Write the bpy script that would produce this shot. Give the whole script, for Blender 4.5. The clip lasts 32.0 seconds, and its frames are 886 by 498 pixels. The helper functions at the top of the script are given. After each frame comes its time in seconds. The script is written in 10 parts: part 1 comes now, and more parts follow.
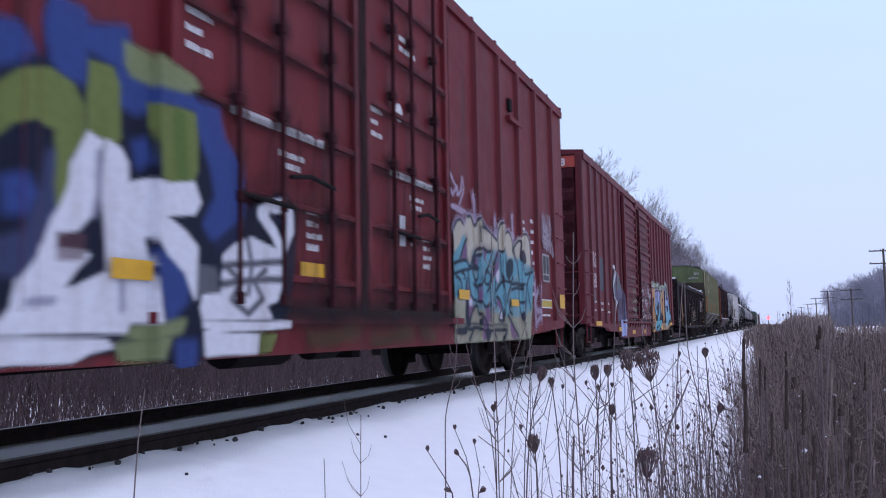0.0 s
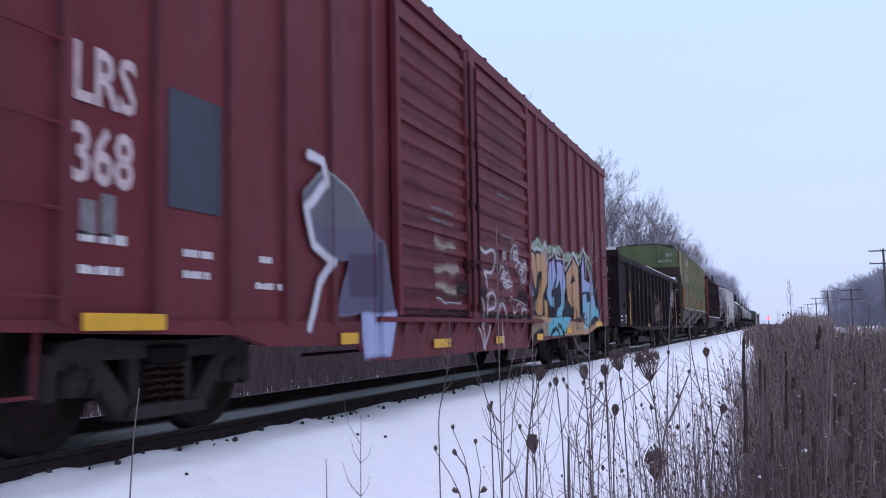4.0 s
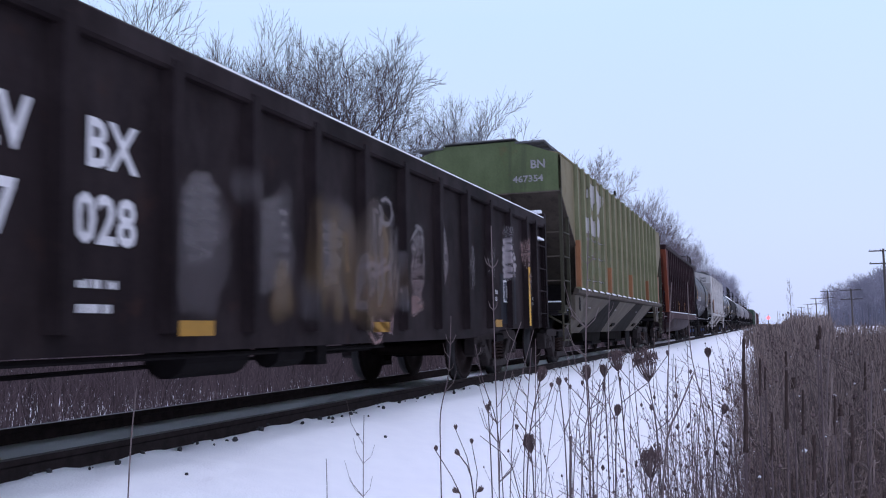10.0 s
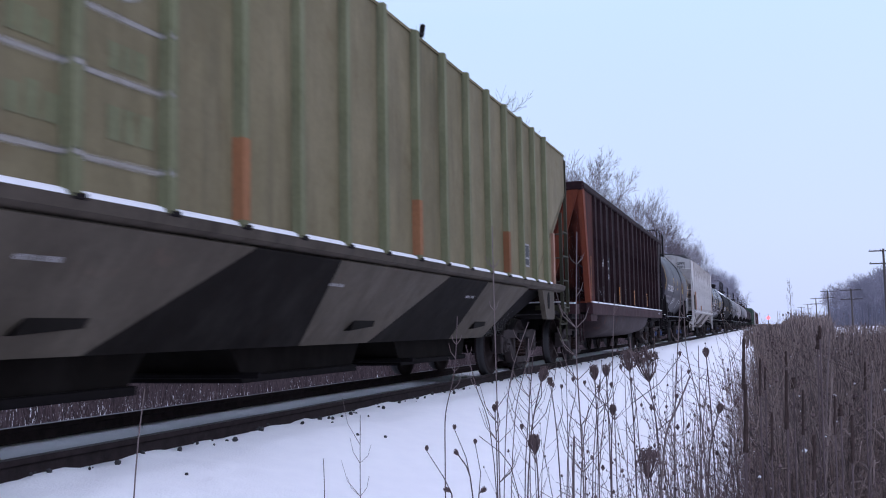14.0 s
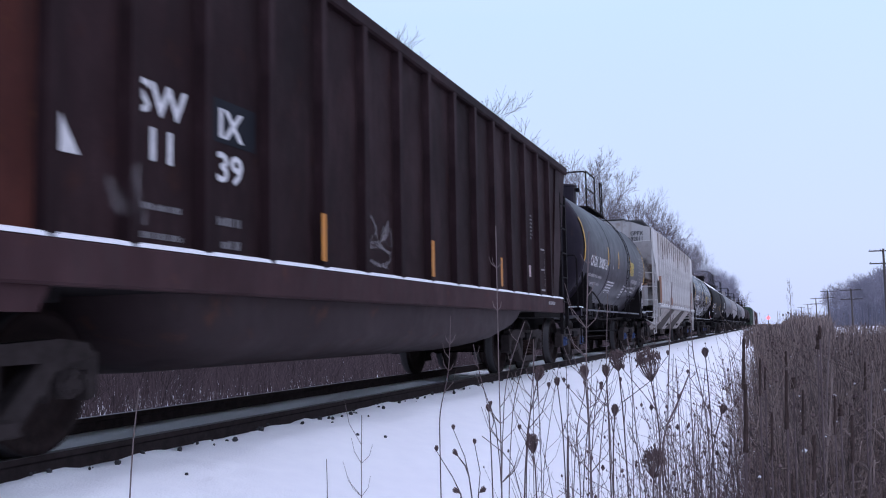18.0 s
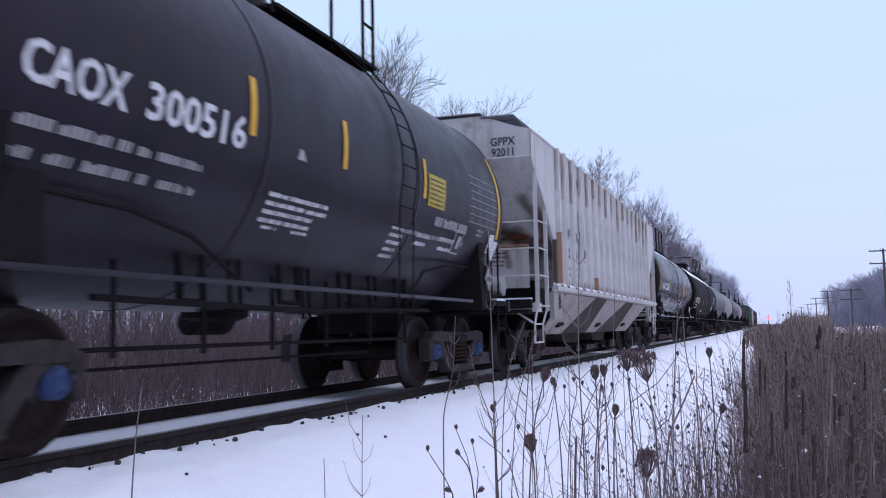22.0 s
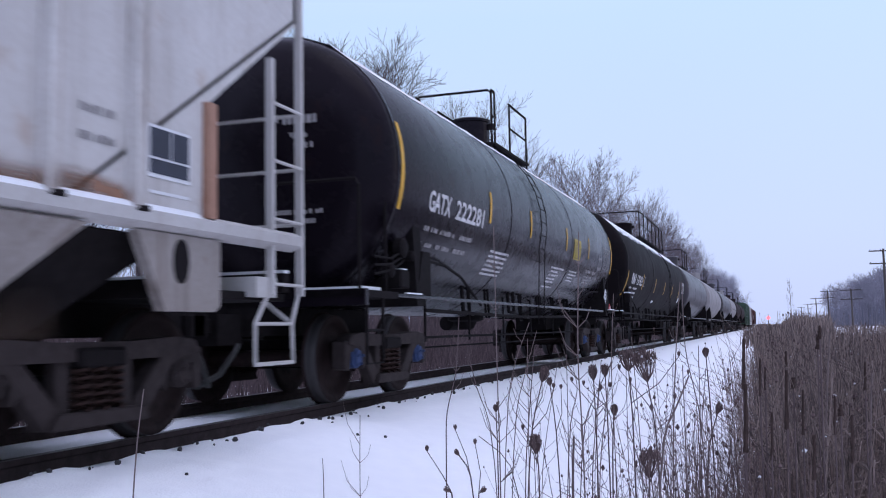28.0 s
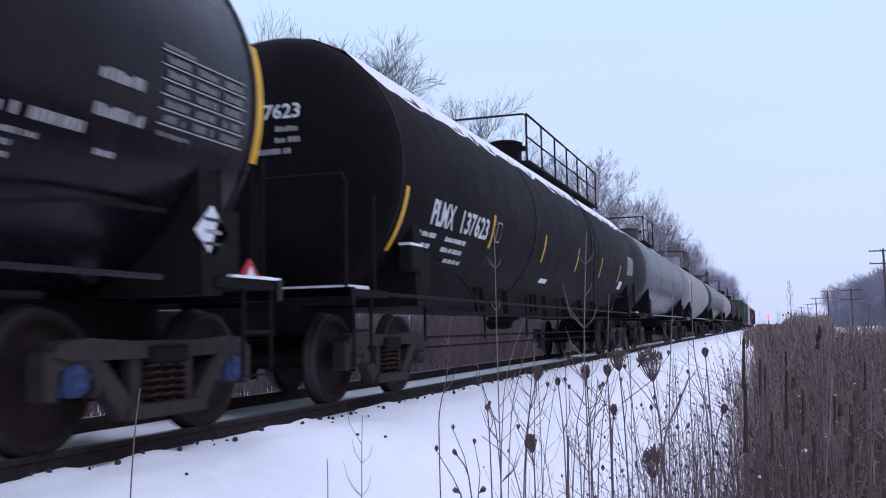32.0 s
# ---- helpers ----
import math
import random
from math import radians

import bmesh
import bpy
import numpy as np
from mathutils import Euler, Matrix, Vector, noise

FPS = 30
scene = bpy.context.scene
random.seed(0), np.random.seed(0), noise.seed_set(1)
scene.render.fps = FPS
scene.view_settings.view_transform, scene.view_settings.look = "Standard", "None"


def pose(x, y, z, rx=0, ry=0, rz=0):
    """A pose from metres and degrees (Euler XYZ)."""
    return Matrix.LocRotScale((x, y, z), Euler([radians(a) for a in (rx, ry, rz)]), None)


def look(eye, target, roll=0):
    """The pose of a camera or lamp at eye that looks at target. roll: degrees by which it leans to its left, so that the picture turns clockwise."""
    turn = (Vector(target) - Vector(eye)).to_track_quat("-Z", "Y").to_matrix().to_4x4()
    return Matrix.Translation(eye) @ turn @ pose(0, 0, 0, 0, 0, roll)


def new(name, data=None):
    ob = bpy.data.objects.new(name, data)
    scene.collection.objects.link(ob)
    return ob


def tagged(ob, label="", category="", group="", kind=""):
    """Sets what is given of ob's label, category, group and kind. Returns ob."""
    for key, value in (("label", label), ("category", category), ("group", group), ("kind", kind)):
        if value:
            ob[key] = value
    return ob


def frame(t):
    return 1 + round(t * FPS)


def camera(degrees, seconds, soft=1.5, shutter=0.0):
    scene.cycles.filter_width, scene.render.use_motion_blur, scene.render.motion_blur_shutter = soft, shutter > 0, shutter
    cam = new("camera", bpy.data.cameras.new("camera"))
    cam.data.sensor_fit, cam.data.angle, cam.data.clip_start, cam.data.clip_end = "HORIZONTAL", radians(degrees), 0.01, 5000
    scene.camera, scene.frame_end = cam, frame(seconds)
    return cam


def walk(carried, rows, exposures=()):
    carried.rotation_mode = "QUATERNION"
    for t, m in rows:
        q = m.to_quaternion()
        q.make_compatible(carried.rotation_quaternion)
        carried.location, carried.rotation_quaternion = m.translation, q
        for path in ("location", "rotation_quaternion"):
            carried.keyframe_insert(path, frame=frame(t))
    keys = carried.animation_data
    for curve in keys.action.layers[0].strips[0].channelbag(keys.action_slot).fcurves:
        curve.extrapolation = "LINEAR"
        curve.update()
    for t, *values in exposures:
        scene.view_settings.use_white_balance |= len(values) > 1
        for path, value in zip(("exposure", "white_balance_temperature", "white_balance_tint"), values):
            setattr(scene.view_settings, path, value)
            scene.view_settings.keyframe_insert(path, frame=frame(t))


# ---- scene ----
# The track runs along +Y; rail tops lie at z = 0 and the track's centre at x = TRACK.
TRACK = -5.10
EYE = Vector((0.0, 0.0, 0.7275))
YAW, PITCH, ROLL = 19.07, 4.956, -1.084
cam = camera(50.66, 32.0, 1.05, 0.5)
AIM = Vector((-math.sin(radians(YAW)) * math.cos(radians(PITCH)), math.cos(radians(YAW)) * math.cos(radians(PITCH)), math.sin(radians(PITCH))))
STAND = look(EYE, EYE + AIM, ROLL)
walk(cam, [(0.0, STAND), (32.0, STAND)], [(0.0, 0.0), (22.5, 0.0), (24.0, -0.08), (25.0, -0.18), (26.5, -0.18), (28.0, -0.06), (29.5, 0.0), (32.0, 0.0)])


def travel(t):
    """Metres that the train has rolled towards the camera after t seconds."""
    return 4.02 * t + 0.003 * t * t


# ---- light: a flat overcast winter sky, late in the day ----
world = bpy.data.worlds.new("overcast_sky")
scene.world = world
world.use_nodes = True
wn, wl = world.node_tree.nodes, world.node_tree.links
wn.clear()
w_out = wn.new("ShaderNodeOutputWorld")
w_bg = wn.new("ShaderNodeBackground")
w_sky = wn.new("ShaderNodeTexSky")
w_sky.sky_type, w_sky.sun_disc = "NISHITA", False
w_sky.sun_elevation, w_sky.sun_rotation, w_sky.dust_density = radians(14), radians(60), 3.0
w_dim = wn.new("ShaderNodeVectorMath")
w_dim.operation = "SCALE"
w_dim.inputs["Scale"].default_value = 0.10
w_geo = wn.new("ShaderNodeTexCoord")
w_sep = wn.new("ShaderNodeSeparateXYZ")
w_ramp = wn.new("ShaderNodeValToRGB")
w_ramp.color_ramp.elements[0].position, w_ramp.color_ramp.elements[0].color = 0.0, (0.66, 0.75, 1.12, 1)
w_ramp.color_ramp.elements[1].position, w_ramp.color_ramp.elements[1].color = 0.75, (0.97, 1.02, 1.56, 1)
e = w_ramp.color_ramp.elements.new(0.10)
e.color = (0.67, 0.80, 1.18, 1)
e = w_ramp.color_ramp.elements.new(0.32)
e.color = (0.645, 0.845, 1.20, 1)
w_mix = wn.new("ShaderNodeMixRGB")
w_mix.inputs["Fac"].default_value = 0.93
w_cloud = wn.new("ShaderNodeTexNoise")
w_cloud.inputs["Scale"].default_value, w_cloud.inputs["Detail"].default_value = 1.6, 3.0
w_tone = wn.new("ShaderNodeMapRange")
w_tone.inputs["To Min"].default_value, w_tone.inputs["To Max"].default_value = 0.96, 1.04
w_mul = wn.new("ShaderNodeVectorMath")
w_mul.operation = "SCALE"
wl.new(w_geo.outputs["Generated"], w_sep.inputs[0])
wl.new(w_sep.outputs["Z"], w_ramp.inputs["Fac"])
wl.new(w_sky.outputs[0], w_dim.inputs[0])
wl.new(w_dim.outputs[0], w_mix.inputs["Color1"])
wl.new(w_ramp.outputs["Color"], w_mix.inputs["Color2"])
wl.new(w_geo.outputs["Generated"], w_cloud.inputs["Vector"])
wl.new(w_cloud.outputs["Fac"], w_tone.inputs["Value"])
wl.new(w_mix.outputs["Color"], w_mul.inputs[0])
wl.new(w_tone.outputs["Result"], w_mul.inputs["Scale"])
wl.new(w_mul.outputs[0], w_bg.inputs["Color"])
wl.new(w_bg.outputs[0], w_out.inputs[0])
w_bg.inputs["Strength"].default_value = 1.0

sun_data = bpy.data.lights.new("sun", "SUN")
sun_data.energy, sun_data.angle, sun_data.color = 0.35, radians(40), (0.95, 0.97, 1.0)
sun = new("sun", sun_data)
sun.matrix_basis = look((0, 0, 30), (-9, 5, 0))


# ---- materials ----
def nodes_of(name):
    m = bpy.data.materials.new(name)
    m.use_nodes = True
    nt = m.node_tree
    return m, nt, nt.nodes["Principled BSDF"]


def ramp_node(nt, source, a, b, ca, cb):
    r = nt.nodes.new("ShaderNodeValToRGB")
    r.color_ramp.elements[0].position, r.color_ramp.elements[1].position = a, b
    r.color_ramp.elements[0].color = (*ca, 1)
    r.color_ramp.elements[1].color = (*cb, 1)
    nt.links.new(source, r.inputs["Fac"])
    return r.outputs["Color"]


def noise_node(nt, coord, scale, detail=4.0, rough=0.55, stretch=(1, 1, 1)):
    mp = nt.nodes.new("ShaderNodeMapping")
    mp.inputs["Scale"].default_value = stretch
    nt.links.new(coord, mp.inputs["Vector"])
    n = nt.nodes.new("ShaderNodeTexNoise")
    n.inputs["Scale"].default_value, n.inputs["Detail"].default_value, n.inputs["Roughness"].default_value = scale, detail, rough
    nt.links.new(mp.outputs[0], n.inputs["Vector"])
    return n.outputs["Fac"]


def mixed(nt, fac, a, b, mode="MIX"):
    m = nt.nodes.new("ShaderNodeMixRGB")
    m.blend_type = mode
    for sock, v in (("Fac", fac), ("Color1", a), ("Color2", b)):
        if isinstance(v, bpy.types.NodeSocket):
            nt.links.new(v, m.inputs[sock])
        elif isinstance(v, (int, float)):
            m.inputs[sock].default_value = v
        else:
            m.inputs[sock].default_value = (*v, 1)
    return m.outputs["Color"]


def bumped(nt, bsdf, height, strength, distance=0.01):
    b = nt.nodes.new("ShaderNodeBump")
    b.inputs["Strength"].default_value, b.inputs["Distance"].default_value = strength, distance
    nt.links.new(height, b.inputs["Height"])
    nt.links.new(b.outputs[0], bsdf.inputs["Normal"])


def car_paint(name, colour, fade=None, rust=(0.16, 0.06, 0.03), grime=(0.035, 0.03, 0.03), streak=0.5, rusty=0.3, rough=0.55, spec=0.11, dirt=0.45, mottle=0.4):
    """Weathered freight-car paint: faded and sooty patches, runs down the side, rust spots and road grime."""
    m, nt, p = nodes_of(name)
    tc = nt.nodes.new("ShaderNodeTexCoord")
    co = tc.outputs["Object"]
    fade = fade or tuple(min(1, c * 1.35 + 0.02) for c in colour)
    big = noise_node(nt, co, 0.55, 5, 0.6)
    runs = noise_node(nt, co, 5.5, 4, 0.6, (1, 1, 0.07))
    fine = noise_node(nt, co, 26, 3, 0.6)
    mid = noise_node(nt, co, 3.1, 6, 0.65)
    c1 = mixed(nt, ramp_node(nt, big, 0.35, 0.68, (0, 0, 0), (1, 1, 1)), colour, fade)
    dusty = noise_node(nt, co, 1.6, 8, 0.68, (1, 1, 0.55))
    sooty = noise_node(nt, co, 0.9, 7, 0.66, (1, 1, 0.4))
    c1 = mixed(nt, ramp_node(nt, dusty, 0.46, 0.66, (0, 0, 0), (mottle * 0.75,) * 3), c1, tuple(min(1, c * 1.5 + 0.006) for c in fade))
    c1 = mixed(nt, ramp_node(nt, sooty, 0.50, 0.66, (0, 0, 0), (mottle * 0.8,) * 3), c1, tuple(c * 0.5 for c in colour))
    c2 = mixed(nt, ramp_node(nt, runs, 0.52, 0.72, (0, 0, 0), (streak,) * 3), c1, grime)
    c3 = mixed(nt, ramp_node(nt, mid, 0.60, 0.72, (0, 0, 0), (rusty,) * 3), c2, rust)
    c4 = mixed(nt, ramp_node(nt, fine, 0.35, 0.75, (0, 0, 0), (dirt * 0.5,) * 3), c3, grime)
    nt.links.new(c4, p.inputs["Base Color"])
    r = nt.nodes.new("ShaderNodeMapRange")
    r.inputs["To Min"].default_value, r.inputs["To Max"].default_value = rough - 0.1, min(1.0, rough + 0.2)
    nt.links.new(mid, r.inputs["Value"])
    nt.links.new(r.outputs["Result"], p.inputs["Roughness"])
    p.inputs["Specular IOR Level"].default_value = spec
    p.inputs["Specular Tint"].default_value = (1.0, 0.88, 0.97, 1)
    wave = noise_node(nt, co, 1.3, 2, 0.5)
    both = mixed(nt, 0.12, wave, fine)
    bumped(nt, p, both, 0.25, 0.02)
    return m


def plain(name, colour, rough=0.7, metal=0.0, vary=0.3, scale=9.0, bump=0.2, spec=0.4, dark=None):
    m, nt, p = nodes_of(name)
    tc = nt.nodes.new("ShaderNodeTexCoord")
    co = tc.outputs["Object"]
    n1, n2 = noise_node(nt, co, scale, 5, 0.65), noise_node(nt, co, scale * 0.13, 3, 0.5)
    dark = dark or tuple(c * (1 - vary) for c in colour)
    lite = tuple(min(1, c * (1 + vary * 0.6)) for c in colour)
    c = mixed(nt, ramp_node(nt, n1, 0.32, 0.7, (0, 0, 0), (1, 1, 1)), dark, lite)
    c = mixed(nt, ramp_node(nt, n2, 0.3, 0.7, (0, 0, 0), (0.5, 0.5, 0.5)), c, colour)
    nt.links.new(c, p.inputs["Base Color"])
    p.inputs["Roughness"].default_value, p.inputs["Metallic"].default_value = rough, metal
    p.inputs["Specular IOR Level"].default_value = spec
    if bump:
        bumped(nt, p, n1, bump, 0.01)
    return m


def per_piece(name, c1, c2, rough=0.85, tint=None):
    """Stems, twigs and the like: each island has its own tone; tint: a second colour that takes over in drifts."""
    m, nt, p = nodes_of(name)
    g = nt.nodes.new("ShaderNodeNewGeometry")
    c = ramp_node(nt, g.outputs["Random Per Island"], 0.0, 1.0, c1, c2)
    if tint:
        tc = nt.nodes.new("ShaderNodeTexCoord")
        drift = noise_node(nt, tc.outputs["Object"], 1.7, 5, 0.65)
        c = mixed(nt, ramp_node(nt, drift, 0.42, 0.62, (0, 0, 0), (0.85,) * 3), c, mixed(nt, 1.0, c, tint, "MULTIPLY"))
    nt.links.new(c, p.inputs["Base Color"])
    p.inputs["Roughness"].default_value = rough
    p.inputs["Specular IOR Level"].default_value = 0.2
    return m


M = {}
M["red1"] = car_paint("oxide_red_paint", (0.135, 0.0142, 0.0200), (0.155, 0.0235, 0.0290), rusty=0.25, streak=0.5, rough=0.5, mottle=0.35, dirt=0.55, spec=0.08)
M["red2"] = car_paint("brown_red_paint", (0.118, 0.0182, 0.0250), (0.143, 0.0310, 0.0380), rusty=0.2, streak=0.45, rough=0.5, mottle=0.3, spec=0.08)
M["red_end"] = car_paint("red_name_board_paint", (0.30, 0.045, 0.03), rusty=0.2, streak=0.3)
M["black"] = car_paint("weathered_black_paint", (0.0080, 0.0055, 0.0062), (0.021, 0.0150, 0.0158), rusty=0.35, streak=0.35, grime=(0.030, 0.021, 0.020), rust=(0.045, 0.022, 0.016), rough=0.65, spec=0.06, mottle=1.0)
M["green"] = car_paint("faded_green_paint", (0.166, 0.140, 0.076), (0.205, 0.171, 0.100), rust=(0.13, 0.09, 0.045), grime=(0.075, 0.066, 0.042), streak=0.5, rusty=0.4, rough=0.6, mottle=0.45)
M["green_end"] = car_paint("bright_green_paint", (0.088, 0.115, 0.048), (0.115, 0.14, 0.068), streak=0.4, rusty=0.25)
# Soot plus the shade of the recesses between bays, in one dark tone.
M["greydark"] = car_paint("sooty_shaded_hopper_paint", (0.0080, 0.0066, 0.0056), (0.013, 0.0110, 0.0095), rusty=0.2, streak=0.2, rough=0.75, grime=(0.014, 0.011, 0.009), rust=(0.05, 0.03, 0.022), mottle=0.8, spec=0.06)
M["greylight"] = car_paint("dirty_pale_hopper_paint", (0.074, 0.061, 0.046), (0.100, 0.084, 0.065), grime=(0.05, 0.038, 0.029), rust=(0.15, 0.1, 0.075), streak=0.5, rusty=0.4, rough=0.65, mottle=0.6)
M["white"] = car_paint("weathered_white_paint", (0.47, 0.45, 0.435), (0.56, 0.54, 0.525), rust=(0.36, 0.24, 0.17), grime=(0.3, 0.25, 0.22), streak=0.45, rusty=0.4, rough=0.55, mottle=0.12)
M["whiteend"] = car_paint("grey_white_paint", (0.42, 0.405, 0.39), (0.50, 0.485, 0.47), rust=(0.2, 0.12, 0.08), grime=(0.22, 0.17, 0.14), streak=0.5, rusty=0.5, rough=0.6, mottle=0.3)
M["brown"] = car_paint("brown_black_paint", (0.0165, 0.0080, 0.0088), (0.0270, 0.0135, 0.0145), rust=(0.045, 0.018, 0.012), grime=(0.009, 0.006, 0.006), streak=0.5, rusty=0.4, rough=0.65, spec=0.08, mottle=0.9)
M["orange"] = car_paint("rusty_orange_paint", (0.120, 0.0240, 0.0150), (0.165, 0.0400, 0.0220), grime=(0.03, 0.018, 0.016), streak=0.7, rusty=0.5, rough=0.6, mottle=0.9)
M["sill"] = car_paint("brown_sill_paint", (0.038, 0.0175, 0.0195), (0.052, 0.0260, 0.0280), streak=0.4, rough=0.65, mottle=0.7, spec=0.08)
M["tub"] = car_paint("dusty_grey_tub_paint", (0.032, 0.0215, 0.0230), (0.050, 0.0350, 0.0370), grime=(0.035, 0.028, 0.026), streak=0.3, rough=0.6, mottle=0.6, spec=0.08)
M["tank1"] = car_paint("satin_black_tank_paint", (0.0125, 0.0098, 0.0150), (0.0210, 0.0170, 0.0245), grime=(0.025, 0.022, 0.024), streak=0.25, rusty=0.08, rough=0.34, spec=0.12, dirt=0.3, mottle=0.5)
M["tank2"] = car_paint("glossy_black_tank_paint", (0.0050, 0.0034, 0.0058), (0.0085, 0.0062, 0.0095), grime=(0.011, 0.0090, 0.011), streak=0.25, rusty=0.06, rough=0.21, spec=0.105, dirt=0.25, mottle=0.5)
M["tank3"] = car_paint("dull_black_tank_paint", (0.0045, 0.0038, 0.0045), (0.010, 0.007, 0.0075), grime=(0.012, 0.0085, 0.0085), streak=0.35, rusty=0.12, rough=0.6, spec=0.06, rust=(0.035, 0.014, 0.01), mottle=0.6)
M["tankgrey"] = car_paint("grey_tank_paint", (0.030, 0.028, 0.032), (0.05, 0.046, 0.05), streak=0.4, rusty=0.2, rough=0.32, spec=0.3)
M["tankwhite"] = car_paint("dirty_white_tank_paint", (0.24, 0.22, 0.22), (0.33, 0.31, 0.31), streak=0.5, rusty=0.4, rough=0.5, grime=(0.13, 0.11, 0.1))
M["farred"] = car_paint("dull_red_paint", (0.07, 0.022, 0.02), streak=0.4)
M["fargreen"] = car_paint("dull_green_paint", (0.032, 0.058, 0.038), streak=0.3)
M["under"] = plain("sooty_underframe_steel", (0.0125, 0.0102, 0.0108), 0.85, 0.0, 0.4, 12, 0.2, 0.08)
M["truck"] = plain("dusty_truck_casting", (0.042, 0.033, 0.0325), 0.85, 0.0, 0.45, 10, 0.4, 0.1)
M["wheel"] = plain("rusty_wheel_steel", (0.021, 0.0125, 0.012), 0.8, 0.0, 0.5, 14, 0.3, 0.15)
M["tread"] = plain("worn_bright_steel", (0.048, 0.044, 0.046), 0.6, 0.3, 0.2, 20, 0.1)
M["spring"] = plain("rusty_coil_spring", (0.036, 0.02, 0.017), 0.85, 0.0, 0.4, 20, 0.2, 0.15)
M["blue"] = plain("blue_bearing_cap_paint", (0.045, 0.068, 0.15), 0.7, 0.0, 0.5, 18, 0.1, 0.1)
M["yellow"] = plain("yellow_reflective_sheeting", (0.62, 0.33, 0.012), 0.5, 0.0, 0.18, 6, 0.05)
M["yellow2"] = plain("yellow_decal", (0.42, 0.30, 0.015), 0.5, 0.0, 0.25, 7, 0.05)
M["letter"] = plain("white_lettering_paint", (0.62, 0.60, 0.60), 0.6, 0.0, 0.25, 9, 0.05)
M["letterdim"] = plain("dim_lettering_paint", (0.30, 0.28, 0.28), 0.65, 0.0, 0.35, 9, 0.05)
M["letterblack"] = plain("black_lettering_paint", (0.03, 0.03, 0.035), 0.6, 0.0, 0.3, 9, 0.05)
M["bluepanel"] = plain("faded_blue_patch_paint", (0.026, 0.031, 0.050), 0.6, 0.0, 0.25, 5, 0.05)
M["placard"] = plain("white_placard", (0.66, 0.66, 0.68), 0.5, 0.0, 0.12, 6, 0.03)
M["placardred"] = plain("red_placard", (0.40, 0.02, 0.03), 0.5, 0.0, 0.12, 6, 0.03)
M["hose"] = plain("black_rubber_hose", (0.02, 0.02, 0.02), 0.7, 0.0, 0.2, 20, 0.1)
M["bluehose"] = plain("blue_rubber_hose", (0.10, 0.20, 0.40), 0.6, 0.0, 0.2, 20, 0.1)
M["carsnow"] = plain("snow_on_car", (0.80, 0.81, 0.84), 0.85, 0.0, 0.06, 14, 0.5)
M["rail"] = plain("brown_rail_steel", (0.036, 0.027, 0.027), 0.9, 0.0, 0.45, 9, 0.3, 0.08)
M["railtop"] = plain("polished_rail_head", (0.16, 0.15, 0.155), 0.35, 0.8, 0.2, 12, 0.05)
M["tie"] = plain("tarred_wood_tie", (0.045, 0.036, 0.032), 0.9, 0.0, 0.4, 8, 0.5)
M["stone"] = plain("dark_ballast_stone", (0.055, 0.052, 0.056), 0.9, 0.0, 0.4, 30, 0.6)
M["bark"] = plain("grey_brown_bark", (0.085, 0.070, 0.072), 0.9, 0.0, 0.35, 6, 0.5)
M["twig"] = per_piece("bare_twigs", (0.030, 0.022, 0.026), (0.085, 0.064, 0.072))
M["brush"] = per_piece("brown_brush_stems", (0.055, 0.040, 0.044), (0.19, 0.140, 0.145))
M["weed"] = per_piece("dry_weed_stems", (0.050, 0.040, 0.039), (0.310, 0.244, 0.218), tint=(0.82, 0.73, 0.70))
M["fringe"] = per_piece("dark_fine_stems", (0.050, 0.036, 0.038), (0.19, 0.14, 0.14))
M["spike"] = plain("dark_brown_spike", (0.056, 0.038, 0.034), 0.9, 0.0, 0.4, 60, 0.6, 0.1)
M["letterfaint"] = plain("faint_lettering_paint", (0.15, 0.14, 0.145), 0.65, 0.0, 0.35, 9, 0.05)
M["rustpost"] = car_paint("pale_rust_paint", (0.30, 0.16, 0.11), (0.36, 0.21, 0.15), grime=(0.12, 0.08, 0.06), streak=0.5, rusty=0.4, rough=0.65)
M["patch"] = plain("dark_patch_paint", (0.008, 0.009, 0.014), 0.6, 0.0, 0.25, 5, 0.05, 0.1)
M["amber2"] = plain("dirty_amber_sheeting", (0.34, 0.17, 0.012), 0.55, 0.0, 0.3, 6, 0.05)
# Bluish tones put the haze of distance into the scrub's colour.
M["scrub"] = per_piece("haze_tinted_scrub_stems", (0.10, 0.10, 0.13), (0.22, 0.21, 0.25))
M["amber"] = plain("amber_reflective_sheeting", (0.52, 0.19, 0.012), 0.5, 0.0, 0.2, 6, 0.05)
M["seed"] = per_piece("dark_seed_heads", (0.050, 0.033, 0.034), (0.15, 0.105, 0.10))
M["stem"] = plain("dry_grey_stem", (0.165, 0.125, 0.12), 0.85, 0.0, 0.35, 22, 0.2)
M["stemdark"] = plain("dark_dry_stem", (0.105, 0.075, 0.075), 0.85, 0.0, 0.35, 22, 0.2)
M["head"] = per_piece("dry_umbel", (0.070, 0.046, 0.046), (0.20, 0.145, 0.14))
M["green_post"] = car_paint("grimy_green_post_paint", (0.040, 0.038, 0.024), (0.065, 0.060, 0.040), rust=(0.08, 0.048, 0.026), grime=(0.03, 0.026, 0.018), streak=0.7, rusty=0.5, rough=0.65)
M["white_post"] = car_paint("rust_edged_white_post_paint", (0.50, 0.48, 0.46), (0.60, 0.58, 0.57), rust=(0.22, 0.13, 0.085), grime=(0.26, 0.19, 0.15), streak=0.8, rusty=0.75, rough=0.6)
# Far twigs paled and blued: the haze is in their colour.
M["far_twig"] = per_piece("haze_paled_twigs", (0.175, 0.17, 0.21), (0.32, 0.305, 0.35))
